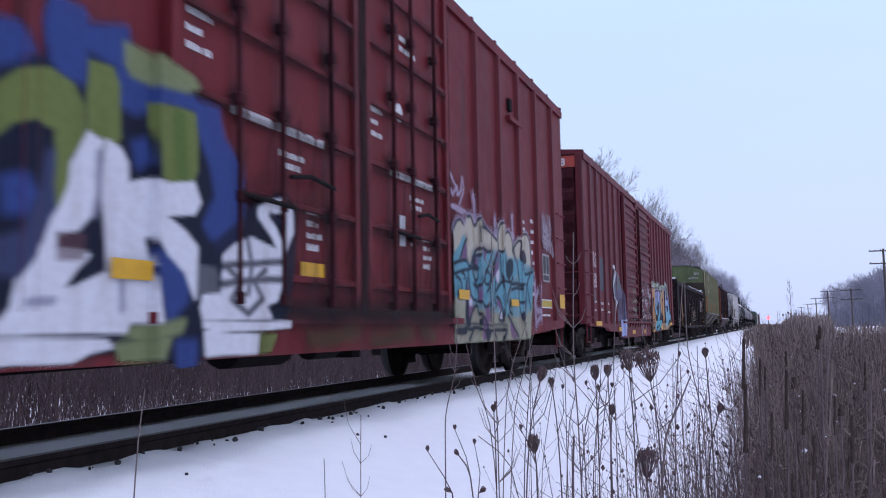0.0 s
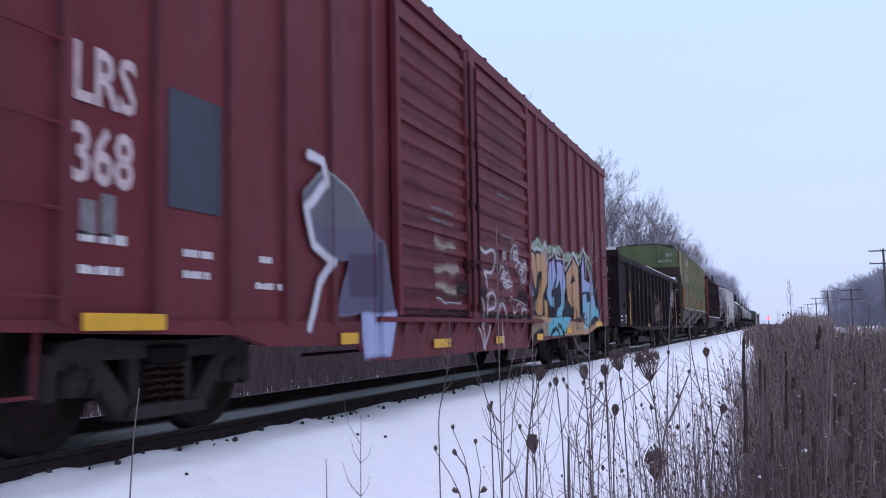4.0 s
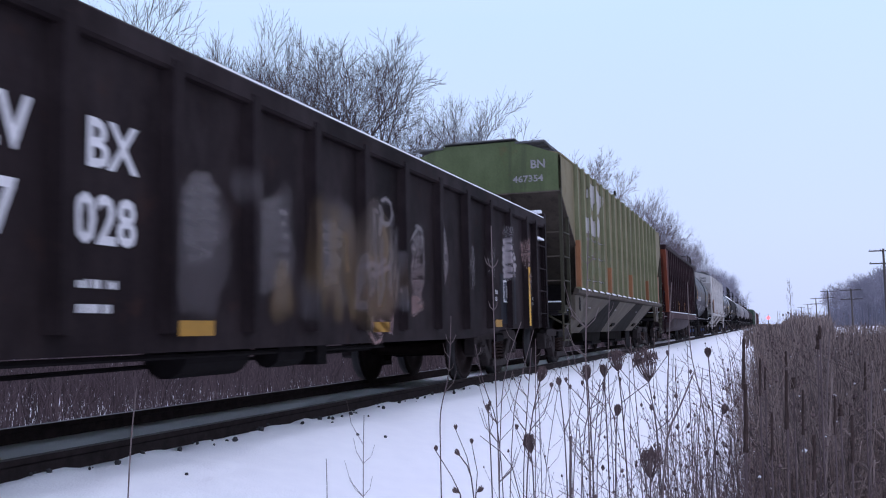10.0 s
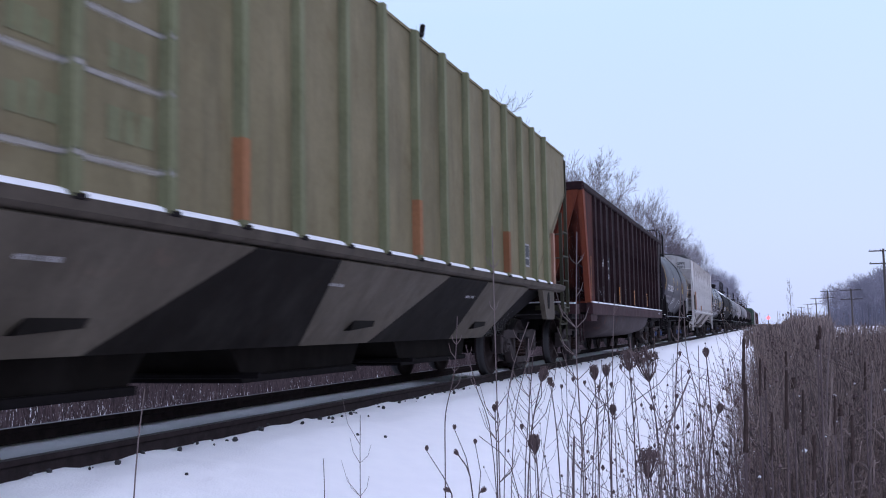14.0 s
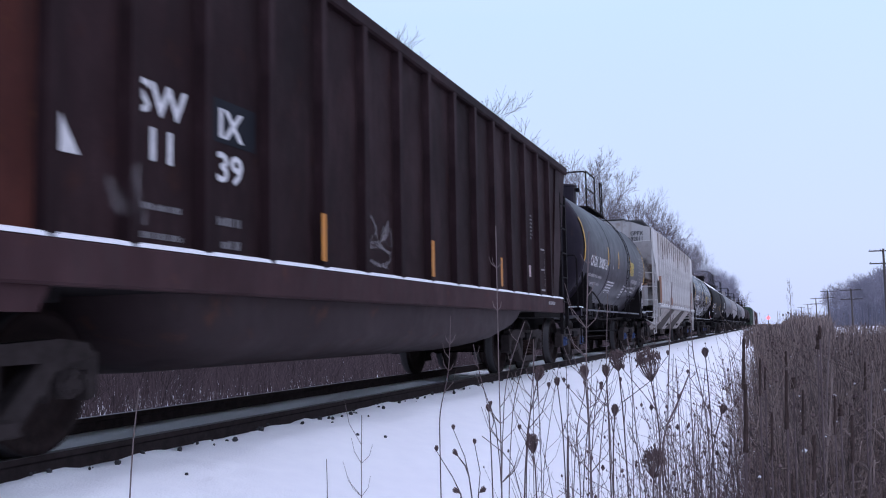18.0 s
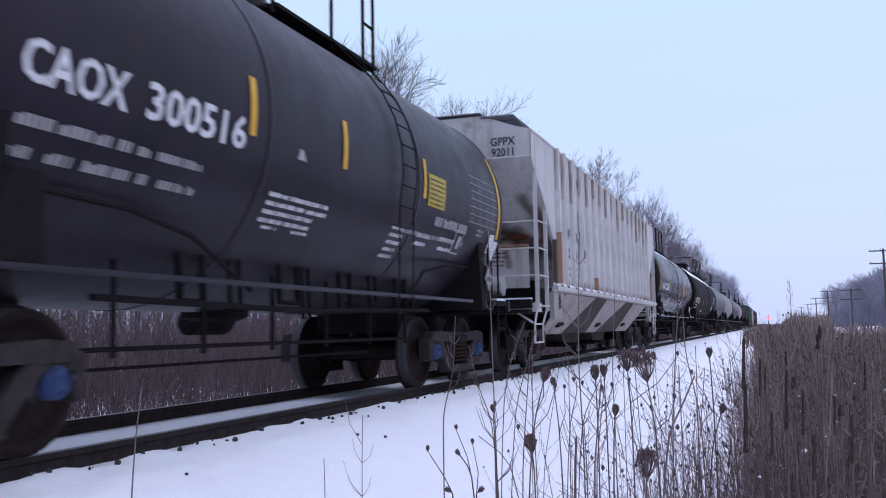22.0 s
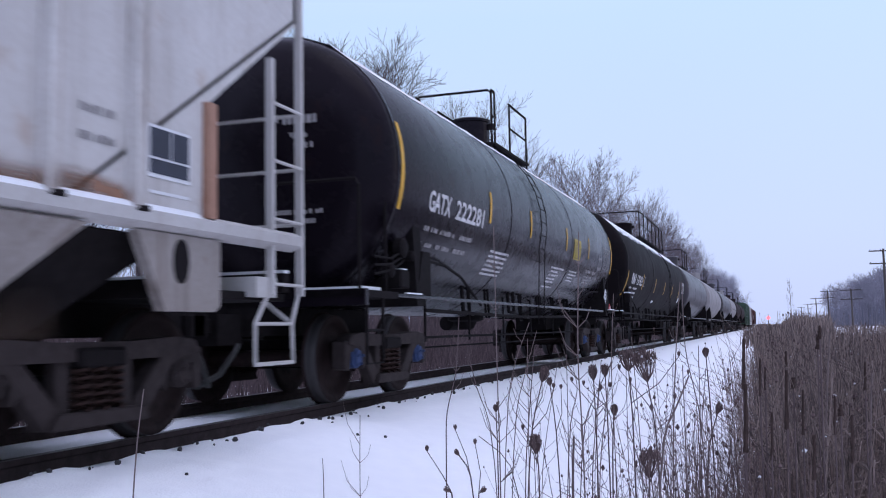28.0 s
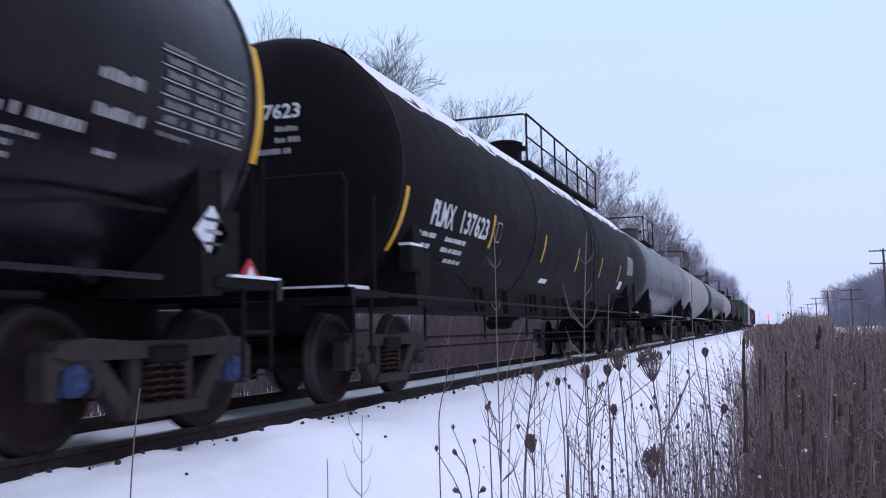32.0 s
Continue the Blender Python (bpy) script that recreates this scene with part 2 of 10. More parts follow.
# Road-stained white, darkened further for the shade on downward-facing slopes.
M["white_low"] = car_paint("stained_shaded_white_paint", (0.265, 0.232, 0.212), (0.33, 0.30, 0.28), rust=(0.17, 0.105, 0.075), grime=(0.11, 0.078, 0.064), streak=0.75, rusty=0.45, rough=0.6, mottle=0.45)
# Middle-distance twigs, lightened one step for haze.
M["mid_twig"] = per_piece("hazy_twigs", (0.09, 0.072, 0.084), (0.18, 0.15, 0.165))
# Darker, browner green for end slopes, sill and end rungs.
M["green_low"] = car_paint("dark_brown_green_paint", (0.066, 0.054, 0.042), (0.092, 0.075, 0.060), streak=0.5, rusty=0.3, rough=0.7, grime=(0.012, 0.011, 0.009), rust=(0.05, 0.03, 0.018))
M["green_rib"] = car_paint("green_rib_paint", (0.150, 0.156, 0.082), (0.195, 0.192, 0.112), rust=(0.12, 0.075, 0.04), grime=(0.055, 0.05, 0.03), streak=0.55, rusty=0.45, rough=0.6)
# Road brown, darkened to paint in the shaded recesses between bays.
M["brown_shade"] = car_paint("road_browned_shaded_paint", (0.034, 0.026, 0.022), (0.055, 0.042, 0.036), grime=(0.02, 0.015, 0.013), rust=(0.09, 0.05, 0.034), streak=0.5, rusty=0.4, rough=0.7, mottle=0.8)
M["rustorange"] = car_paint("rust_orange_primer", (0.25, 0.105, 0.048), (0.31, 0.15, 0.075), grime=(0.09, 0.05, 0.03), streak=0.6, rusty=0.5, rough=0.7)
# Sooty red, darkened also for the shade below the end corrugations.
M["red_soot_shade"] = car_paint("sooty_shaded_red_paint", (0.030, 0.0070, 0.0090), (0.058, 0.0150, 0.0180), grime=(0.012, 0.007, 0.008), streak=0.7, rusty=0.3, rough=0.65, spec=0.06, mottle=0.9)
# Shaded and lit copies of the orange: shading put into the paint's colour.
M["orange_dark"] = car_paint("sooty_shaded_orange_paint", (0.040, 0.0130, 0.0110), (0.070, 0.0200, 0.0140), grime=(0.015, 0.009, 0.009), rust=(0.13, 0.05, 0.02), streak=0.8, rusty=0.6, rough=0.65, spec=0.08, mottle=0.9)
M["orange_lit"] = car_paint("lit_worn_orange_paint", (0.165, 0.042, 0.022), (0.21, 0.062, 0.034), grime=(0.05, 0.02, 0.016), streak=0.5, rusty=0.4, rough=0.65, spec=0.08)
M["letterpink"] = plain("grimy_pink_lettering_paint", (0.48, 0.37, 0.37), 0.65, 0.0, 0.3, 9, 0.05)
M["roofwalk"] = plain("galvanised_grating", (0.12, 0.12, 0.128), 0.7, 0.3, 0.35, 8, 0.1)
M["pole"] = plain("weathered_pole_wood", (0.075, 0.062, 0.058), 0.9, 0.0, 0.3, 5, 0.4)


def snow_material():
    m, nt, p = nodes_of("snow")
    tc = nt.nodes.new("ShaderNodeTexCoord")
    co = tc.outputs["Object"]
    a, b, c = noise_node(nt, co, 0.8, 4), noise_node(nt, co, 6, 5, 0.6), noise_node(nt, co, 60, 3)
    col = mixed(nt, ramp_node(nt, b, 0.35, 0.75, (0, 0, 0), (1, 1, 1)), (0.92, 0.925, 0.945), (0.96, 0.962, 0.972))
    nt.links.new(col, p.inputs["Base Color"])
    p.inputs["Roughness"].default_value = 0.8
    p.inputs["Specular IOR Level"].default_value = 0.25
    h = mixed(nt, 0.25, mixed(nt, 0.35, a, b), c)
    bumped(nt, p, h, 0.5, 0.05)
    return m


def paint_film_material():
    """Sprayed paint: colour and cover come from the film's own paint layer."""
    m, nt, p = nodes_of("spray_paint")
    at = nt.nodes.new("ShaderNodeAttribute")
    at.attribute_name = "paint"
    tc = nt.nodes.new("ShaderNodeTexCoord")
    n = noise_node(nt, tc.outputs["Object"], 18, 5, 0.6)
    runs = noise_node(nt, tc.outputs["Object"], 4, 4, 0.6, (1, 1, 0.1))
    c = mixed(nt, ramp_node(nt, n, 0.4, 0.75, (0, 0, 0), (0.25,) * 3), at.outputs["Color"], mixed(nt, 1.0, at.outputs["Color"], (0.55, 0.40, 0.36), "MULTIPLY"))
    c = mixed(nt, ramp_node(nt, runs, 0.5, 0.75, (0, 0, 0), (0.4,) * 3), c, mixed(nt, 1.0, c, (0.50, 0.42, 0.38), "MULTIPLY"))
    nt.links.new(c, p.inputs["Base Color"])
    nt.links.new(at.outputs["Alpha"], p.inputs["Alpha"])
    p.inputs["Roughness"].default_value = 0.65
    p.inputs["Specular IOR Level"].default_value = 0.10
    return m


def lamp_material():
    m, nt, p = nodes_of("red_signal_lens")
    p.inputs["Base Color"].default_value = (0.5, 0.02, 0.02, 1)
    p.inputs["Emission Color"].default_value = (1.0, 0.10, 0.14, 1)
    p.inputs["Emission Strength"].default_value = 3.0
    return m


M["snow"], M["spray"], M["lens"] = snow_material(), paint_film_material(), lamp_material()


# ---- mesh helpers ----
def finish(name, bm, smooth=False):
    bmesh.ops.recalc_face_normals(bm, faces=bm.faces[:])
    me = bpy.data.meshes.new(name)
    bm.to_mesh(me)
    bm.free()
    if smooth:
        for f in me.polygons:
            f.use_smooth = True
    return me


def part(name, bm, material, parent, label="", smooth=False):
    """Links a bmesh (or a mesh) as one object under a thing or a part."""
    me = bm if isinstance(bm, bpy.types.Mesh) else finish(name, bm, smooth)
    if material is not None and not me.materials:
        me.materials.append(material)
    ob = new(name, me)
    ob.parent = parent
    if label:
        ob["label"] = label
    return ob


def thing(name, bm, material, label, category, group="", kind="", smooth=False):
    me = bm if isinstance(bm, bpy.types.Mesh) else finish(name, bm, smooth)
    if material is not None and not me.materials:
        me.materials.append(material)
    return tagged(new(name, me), label, category, group, kind)


def box(bm, x0, x1, y0, y1, z0, z1, bevel=0.0):
    v = [bm.verts.new((x, y, z)) for x in (x0, x1) for y in (y0, y1) for z in (z0, z1)]
    faces = [bm.faces.new([v[i] for i in q]) for q in ((0, 1, 3, 2), (4, 6, 7, 5), (0, 4, 5, 1), (2, 3, 7, 6), (0, 2, 6, 4), (1, 5, 7, 3))]
    if bevel:
        edges = list({ed for f in faces for ed in f.edges})
        bmesh.ops.bevel(bm, geom=edges, offset=bevel, segments=1, affect="EDGES")
    return bm


def one_box(*a, bevel=0.0):
    return box(bmesh.new(), *a, bevel)


def tube(bm, pts, r, seg=6, r1=None):
    """A round bar along a line of points, tapering to r1."""
    pts = [Vector(p) for p in pts]
    rings = []
    side = None
    for i, p in enumerate(pts):
        d = (pts[min(i + 1, len(pts) - 1)] - pts[max(i - 1, 0)]).normalized()
        if side is None:
            side = d.orthogonal().normalized()
        else:
            side = (side - d * side.dot(d)).normalized()
        up = d.cross(side)
        rr = r if r1 is None else r + (r1 - r) * i / (len(pts) - 1)
        rings.append([bm.verts.new(p + (side * math.cos(a) + up * math.sin(a)) * rr) for a in (2 * math.pi * k / seg for k in range(seg))])
    for a, b in zip(rings, rings[1:]):
        for k in range(seg):
            bm.faces.new((a[k], a[(k + 1) % seg], b[(k + 1) % seg], b[k]))
    bm.faces.new(rings[0][::-1])
    bm.faces.new(rings[-1])
    return bm


def bar(pts, r, seg=6, r1=None):
    return tube(bmesh.new(), pts, r, seg, r1)


def prism(bm, poly, axis, a, b):
    """A polygon swept along an axis from a to b. axis x: points are (y, z); y: (x, z); z: (x, y)."""
    def at(p, s):
        return {"x": (s, p[0], p[1]), "y": (p[0], s, p[1]), "z": (p[0], p[1], s)}[axis]
    v0 = [bm.verts.new(at(p, a)) for p in poly]
    v1 = [bm.verts.new(at(p, b)) for p in poly]
    n = len(poly)
    for i in range(n):
        bm.faces.new((v0[i], v0[(i + 1) % n], v1[(i + 1) % n], v1[i]))
    bm.faces.new(v0[::-1])
    bm.faces.new(v1)
    return bm


def one_prism(*a):
    return prism(bmesh.new(), *a)


def slab(bm, quad, thick):
    """A sheet of four or more corners, given thickness against its normal."""
    q = [Vector(p) for p in quad]
    n = (q[1] - q[0]).cross(q[2] - q[0]).normalized() * thick
    a, b = [bm.verts.new(p) for p in q], [bm.verts.new(p - n) for p in q]
    k = len(q)
    for i in range(k):
        bm.faces.new((a[i], a[(i + 1) % k], b[(i + 1) % k], b[i]))
    bm.faces.new(a[::-1])
    bm.faces.new(b)
    return bm


def lathe(bm, profile, axis="x", seg=28, centre=(0, 0, 0)):
    """Turns (along, radius) points round an axis."""
    c = Vector(centre)
    rings = []
    for s, r in profile:
        ring = []
        for k in range(seg):
            a = 2 * math.pi * k / seg
            p = (s, r * math.cos(a), r * math.sin(a)) if axis == "x" else (r * math.cos(a), s, r * math.sin(a)) if axis == "y" else (r * math.cos(a), r * math.sin(a), s)
            ring.append(bm.verts.new(c + Vector(p)))
        rings.append(ring)
    for a, b in zip(rings, rings[1:]):
        for k in range(seg):
            bm.faces.new((a[k], a[(k + 1) % seg], b[(k + 1) % seg], b[k]))
    bm.faces.new(rings[0][::-1])
    bm.faces.new(rings[-1])
    return bm


TEXTS = {}


def letters(text, size):
    """Vertices and faces of a word in the built-in font, its lower left corner at the origin."""
    key = (text, size)
    if key not in TEXTS:
        cu = bpy.data.curves.new("word", "FONT")
        cu.body, cu.size, cu.resolution_u, cu.fill_mode, cu.offset = text, size, 2, "FRONT", size * 0.022
        ob = bpy.data.objects.new("word", cu)
        me = bpy.data.meshes.new_from_object(ob)
        TEXTS[key] = ([tuple(v.co) for v in me.vertices], [tuple(f.vertices) for f in me.polygons])
        bpy.data.objects.remove(ob)
        bpy.data.curves.remove(cu)
        bpy.data.meshes.remove(me)
    return TEXTS[key]


def word(parent, text, size, place, name="lettering", material=None, squeeze=1.0, label=""):
    """A word laid on a surface: place(a, b) gives the point a along and b up."""
    vs, fs = letters(text, size)
    ends = [max(v[0] for v in letters(text[:i + 1], size)[0]) + 0.004 * size for i in range(len(text)) if text[i] != " "] if size >= 0.25 else [1e9]
    first = 0.0
    for end in ends:
        own = [f for f in fs if first <= sum(vs[i][0] for i in f) / len(f) < end]
        first = end
        used = sorted({i for f in own for i in f})
        at = {i: k for k, i in enumerate(used)}
        me = bpy.data.meshes.new(name)
        me.from_pydata([place(vs[i][0] * squeeze, vs[i][1]) for i in used], [], [[at[i] for i in f] for f in own])
        me.update()
        part(name, me, material or M["letter"], parent, label or "painted lettering")


def lines_of_print(parent, rows, place, name="stencil_lettering", material=None, gap=0.25, seed=1):
    """Small print that cannot be read: bars of its size. rows: (along, up, length, height)."""
    rng = random.Random(seed)
    vs, fs = [], []
    for a, b, length, height in rows:
        s, left = 0.0, rng.randrange(3, 8)
        while s < length - 0.25 * height:
            w = min(height * rng.uniform(0.45, 0.75), length - s)
            i = len(vs)
            if rng.random() > 0.05:
                h = height * (1 if rng.random() < 0.8 else 0.8)
                vs += [place(a + s, b), place(a + s + w, b), place(a + s + w, b + h), place(a + s, b + h)]
                fs.append((i, i + 1, i + 2, i + 3))
            left -= 1
            s += w + height * (0.16 if left else 0.35 + gap)
            left = left or rng.randrange(3, 8)
    me = bpy.data.meshes.new(name)
    me.from_pydata(vs, [], fs)
    me.update()
    o = part(name, me, material or M["letter"], parent, "small stencilled print")
    o["kind"] = "stuff"
    return o


def on_side(x, y, z):
    return lambda a, b: (x, y + a, z + b)


def on_front(y, x, z):
    return lambda a, b: (x + a, y, z + b)


def on_tank(y, ang, r, cz):
    """On a lying tank: along its length, and up round its near side from the angle ang above the middle."""
    return lambda a, b: (r * math.cos(ang + b / r), y + a, cz + r * math.sin(ang + b / r))


def quad_part(name, parent, place, w, h, material, label="", steps=1):
    vs, fs = [], []
    for i in range(steps + 1):
        vs += [place(0, h * i / steps), place(w, h * i / steps)]
        if i:
            k = 2 * i
            fs.append((k - 2, k - 1, k + 1, k))
    me = bpy.data.meshes.new(name)
    me.from_pydata(vs, [], fs)
    me.update()
    return part(name, me, material, parent, label)


def dist_to(P, Q, pts):
    """Distance of every grid point to a line of points."""
    best = np.full(P.shape, 1e9)
    for (a, b), (c, d) in zip(pts, pts[1:]):
        vx, vy = c - a, d - b
        k = np.clip(((P - a) * vx + (Q - b) * vy) / max(1e-9, vx * vx + vy * vy), 0, 1)
        best = np.minimum(best, np.hypot(P - a - k * vx, Q - b - k * vy))
    return best


def within(P, Q, poly):
    """True where a grid point lies inside a closed outline."""
    hit = np.zeros(P.shape, bool)
    for (a, b), (c, d) in zip(poly, poly[1:] + poly[:1]):
        if abs(d - b) > 1e-9:
            hit ^= ((b > Q) != (d > Q)) & (P < (c - a) * (Q - b) / (d - b) + a)
    return hit


def graffiti(parent, y0, y1, z0, z1, layers, relief, step=0.024, wobble=0.03, label="spray-painted graffiti", lay=None, name="graffiti", filled=False):
    """A film of spray paint over a ribbed side. layers, bottom first: (colour, colour below, half width, softness, strength, lines).
    filled: the lines are outlines of full shapes; lay(P, Q) sets the film on another surface."""
    ys, zs = np.arange(y0, y1 + step, step), np.arange(z0, z1 + step, step)
    P, Q = np.meshgrid(ys, zs, indexing="ij")
    wob = np.sin(P * 7.1 + 3 * np.sin(Q * 4.3)) * wobble
    wob2 = np.sin(Q * 8.3 + 2 * np.sin(P * 5.1)) * wobble
    rgb, al = np.zeros((*P.shape, 3)), np.zeros(P.shape)
    fall = (Q - z0) / (z1 - z0)
    for c_top, c_low, half, soft, strength, lines in layers:
        d = np.full(P.shape, 1e9)
        for pts in lines:
            d = np.minimum(d, dist_to(P + wob, Q + wob2, pts))
            if filled and pts[0] == pts[-1]:
                d = np.where(within(P + wob, Q + wob2, pts), 0.0, d)
        cover = np.clip((half + soft - d) / max(soft, 1e-6), 0, 1) * strength
        ct, cl = np.array(c_top), np.array(c_low)
        tone = cl + (ct - cl) * np.clip((fall - 0.25) / 0.45, 0, 1)[..., None]
        al2 = cover + al * (1 - cover)
        rgb = np.where(al2[..., None] > 1e-6, (tone * cover[..., None] + rgb * (al * (1 - cover))[..., None]) / np.maximum(al2, 1e-6)[..., None], rgb)
        al = al2
    n, m = P.shape
    keep = (al[:-1, :-1] + al[1:, :-1] + al[1:, 1:] + al[:-1, 1:]) > 0.02
    xs = np.array([relief(v) if relief else 0.0 for v in ys]) + 0.006
    co = np.stack([np.repeat(xs[:, None], m, 1), P, Q] if lay is None else lay(P, Q), -1).reshape(-1, 3)
    idx = np.arange(n * m).reshape(n, m)
    quads = np.stack([idx[:-1, :-1], idx[1:, :-1], idx[1:, 1:], idx[:-1, 1:]], -1)[keep]
    used, inv = np.unique(quads, return_inverse=True)
    me = bpy.data.meshes.new(name)
    me.from_pydata(co[used].tolist(), [], inv.reshape(quads.shape).tolist())
    layer = me.attributes.new("paint", "FLOAT_COLOR", "POINT")
    layer.data.foreach_set("color", np.concatenate([rgb.reshape(-1, 3), al.reshape(-1, 1)], 1)[used].astype(np.float32).ravel())
    me.update()
    return part(name, me, M["spray"], parent, label)


# ---- trucks (bogies), shared by every car ----
WHEEL_R = 0.457
SPIN = []          # wheelsets that turn as their car rolls
ROLLING = []       # (car, place of its front end at the start)


def wheelset_mesh():
    bm = bmesh.new()
    for s in (-1, 1):
        prof = [(0.815, 0.10), (0.815, 0.16), (0.775, 0.20), (0.765, 0.36), (0.815, 0.385), (0.815, 0.450), (0.74, WHEEL_R), (0.70, 0.462), (0.69, 0.485), (0.672, 0.485), (0.668, 0.38), (0.70, 0.35), (0.715, 0.19), (0.66, 0.14), (0.66, 0.10)]
        lathe(bm, [(s * a, r) for a, r in prof], "x", 36)
    lathe(bm, [(-1.05, 0.075), (-0.82, 0.09), (0.82, 0.09), (1.05, 0.075)], "x", 12)
    me = finish("wheelset", bm)
    me.materials.append(M["wheel"])
    me.materials.append(M["tread"])
    for f in me.polygons:
        c = f.center
        r = math.hypot(c.y, c.z)
        f.use_smooth = True
        if r > 0.449 and 0.70 < abs(c.x) < 0.80:
            f.material_index = 1
    return me


def side_frame_mesh():
    """Cast side frame: arch bar, two sloping legs, spring seat and two pedestal jaws round the axle boxes."""
    bm = bmesh.new()
    x0, x1 = 0.93, 1.08
    prism(bm, [(-1.12, 0.60), (-1.05, 0.70), (-0.80, 0.72), (-0.35, 0.695), (0.35, 0.695), (0.80, 0.72), (1.05, 0.70), (1.12, 0.60), (0.98, 0.58), (0.40, 0.575), (-0.40, 0.575), (-0.98, 0.58)], "x", x0, x1)
    for s in (-1, 1):
        prism(bm, [(s * 0.66, 0.60), (s * 0.88, 0.62), (s * 0.46, 0.17), (s * 0.28, 0.17), (s * 0.30, 0.25)], "x", x0 + 0.01, x1 - 0.01)
        prism(bm, [(s * 0.24, 0.60), (s * 0.36, 0.60), (s * 0.36, 0.24), (s * 0.24, 0.24)], "x", x0 + 0.02, x1 - 0.03)
        prism(bm, [(s * 0.68, 0.64), (s * 1.16, 0.64), (s * 1.16, 0.36), (s * 1.06, 0.33), (s * 1.05, 0.54), (s * 0.73, 0.54), (s * 0.72, 0.33), (s * 0.66, 0.40)], "x", x0 - 0.03, x1 - 0.02)
    prism(bm, [(-0.46, 0.17), (0.46, 0.17), (0.40, 0.27), (-0.40, 0.27)], "x", x0 - 0.04, x1 + 0.04)
    edges = [ed for ed in bm.edges if ed.calc_length() > 0.12]
    bmesh.ops.bevel(bm, geom=edges, offset=0.014, segments=1, affect="EDGES")
    return finish("side_frame", bm)


def spring_mesh():
    """One coil spring of the group, standing at the origin."""
    bm = bmesh.new()
    pts = [(0.055 * math.cos(a), 0.055 * math.sin(a), 0.255 * k / 48) for k, a in ((k, 2 * math.pi * k / 9.6) for k in range(49))]
    return finish("coil_spring", tube(bm, pts, 0.013, 5), True)


def bolster_mesh():
    bm = bmesh.new()
    box(bm, -1.12, 1.12, -0.22, 0.22, 0.535, 0.66, 0.02)
    box(bm, -0.45, 0.45, -0.20, 0.20, 0.64, 0.80, 0.02)
    for s in (-1, 1):
        box(bm, -0.92, 0.92, s * 0.40 - 0.05, s * 0.40 + 0.05, 0.34, 0.46)
        for x in (-0.74, 0.74):
            box(bm, x - 0.06, x + 0.06, s * 0.44 - 0.08, s * 0.44 + 0.07, 0.30, 0.62)
    return finish("truck", bm)


def cap_mesh():
    bm = bmesh.new()
    lathe(bm, [(0.98, 0.105), (1.06, 0.105), (1.07, 0.09), (1.09, 0.085), (1.10, 0.07), (1.10, 0.02)], "x", 20)
    for k in range(3):
        a = 2 * math.pi * k / 3 + 0.5
        box(bm, 1.105, 1.125, 0.055 * math.cos(a) - 0.014, 0.055 * math.cos(a) + 0.014, 0.055 * math.sin(a) - 0.014, 0.055 * math.sin(a) + 0.014)
    return finish("bearing_cap", bm)


SHARED = {"wheelset": wheelset_mesh(), "frame": side_frame_mesh(), "spring": spring_mesh(), "bolster": bolster_mesh(), "cap": cap_mesh(), "cap_blue": cap_mesh()}
SHARED["frame"].materials.append(M["truck"])
SHARED["spring"].materials.append(M["spring"])
SHARED["bolster"].materials.append(M["under"])
SHARED["cap"].materials.append(M["truck"])
SHARED["cap_blue"].materials.append(M["blue"])


def truck(car, y, blue=False, turning=True, snowy=False, base=1.80):
    """A two-axle truck under a car, centred at y."""
    t = part("truck", SHARED["bolster"], None, car, "cast steel two-axle truck dulled by dust")
    t.location = (0, y, 0)
    for s in (0, 1):
        f = part("side_frame", SHARED["frame"], None, t)
        f.matrix_basis = pose(0, 0, 0, 0, 0, 180 * s)
        for x in (0.96, 1.06):
            for yy in (-0.16, 0.0, 0.16):
                c = part("coil_spring", SHARED["spring"], None, t)
                c.location = (x * (1 - 2 * s), yy, 0.275)
    for s in (-1, 1):
        w = part("wheelset", SHARED["wheelset"], None, t, "rust-brown steel wheelset with bright treads")
        w.location = (0, s * base / 2, WHEEL_R)
        if turning:
            SPIN.append((w, s * base / 2, len(SPIN) * 0.9))
        for k in (0, 1):
            c = part("bearing_cap", SHARED["cap_blue" if blue else "cap"], None, t, "blue painted bearing cap" if blue else "")
            c.matrix_basis = pose(0, s * base / 2, WHEEL_R, 0, 0, 180 * k)
    if snowy:
        part("snow", one_box(0.95, 1.10, -0.40, 0.40, 0.272, 0.30, bevel=0.01), M["carsnow"], t, "snow caught on the spring seat")
    return t


def coupler(car, y, way, hose="hose"):
    """Draft gear, knuckle and air hose at one end; way -1 for the leading end."""
    bm = one_box(-0.16, 0.16, min(y, y + way * 0.45), max(y, y + way * 0.45), 0.62, 0.92)
    box(bm, -0.085, 0.085, min(y, y + way * 0.75), max(y, y + way * 0.75), 0.74, 0.88, 0.01)
    box(bm, -0.15, 0.16, min(y + way * 0.62, y + way * 0.92), max(y + way * 0.62, y + way * 0.92), 0.68, 0.94, 0.04)
    part("coupler", bm, M["under"], car)
    e = y + way * 0.35
    pts = [(0.32, e, 0.62), (0.34, e + way * 0.10, 0.55), (0.30, e + way * 0.28, 0.36), (0.20, e + way * 0.48, 0.26), (0.10, e + way * 0.55, 0.28)]
    part("air_hose", bar(pts, 0.028, 8), M[hose], car)


def rolling(name, label, category, front, group="freight train"):
    car = tagged(new(name), label, category, group)
    car.location = (TRACK, front, 0)
    ROLLING.append((car, front))
    return car


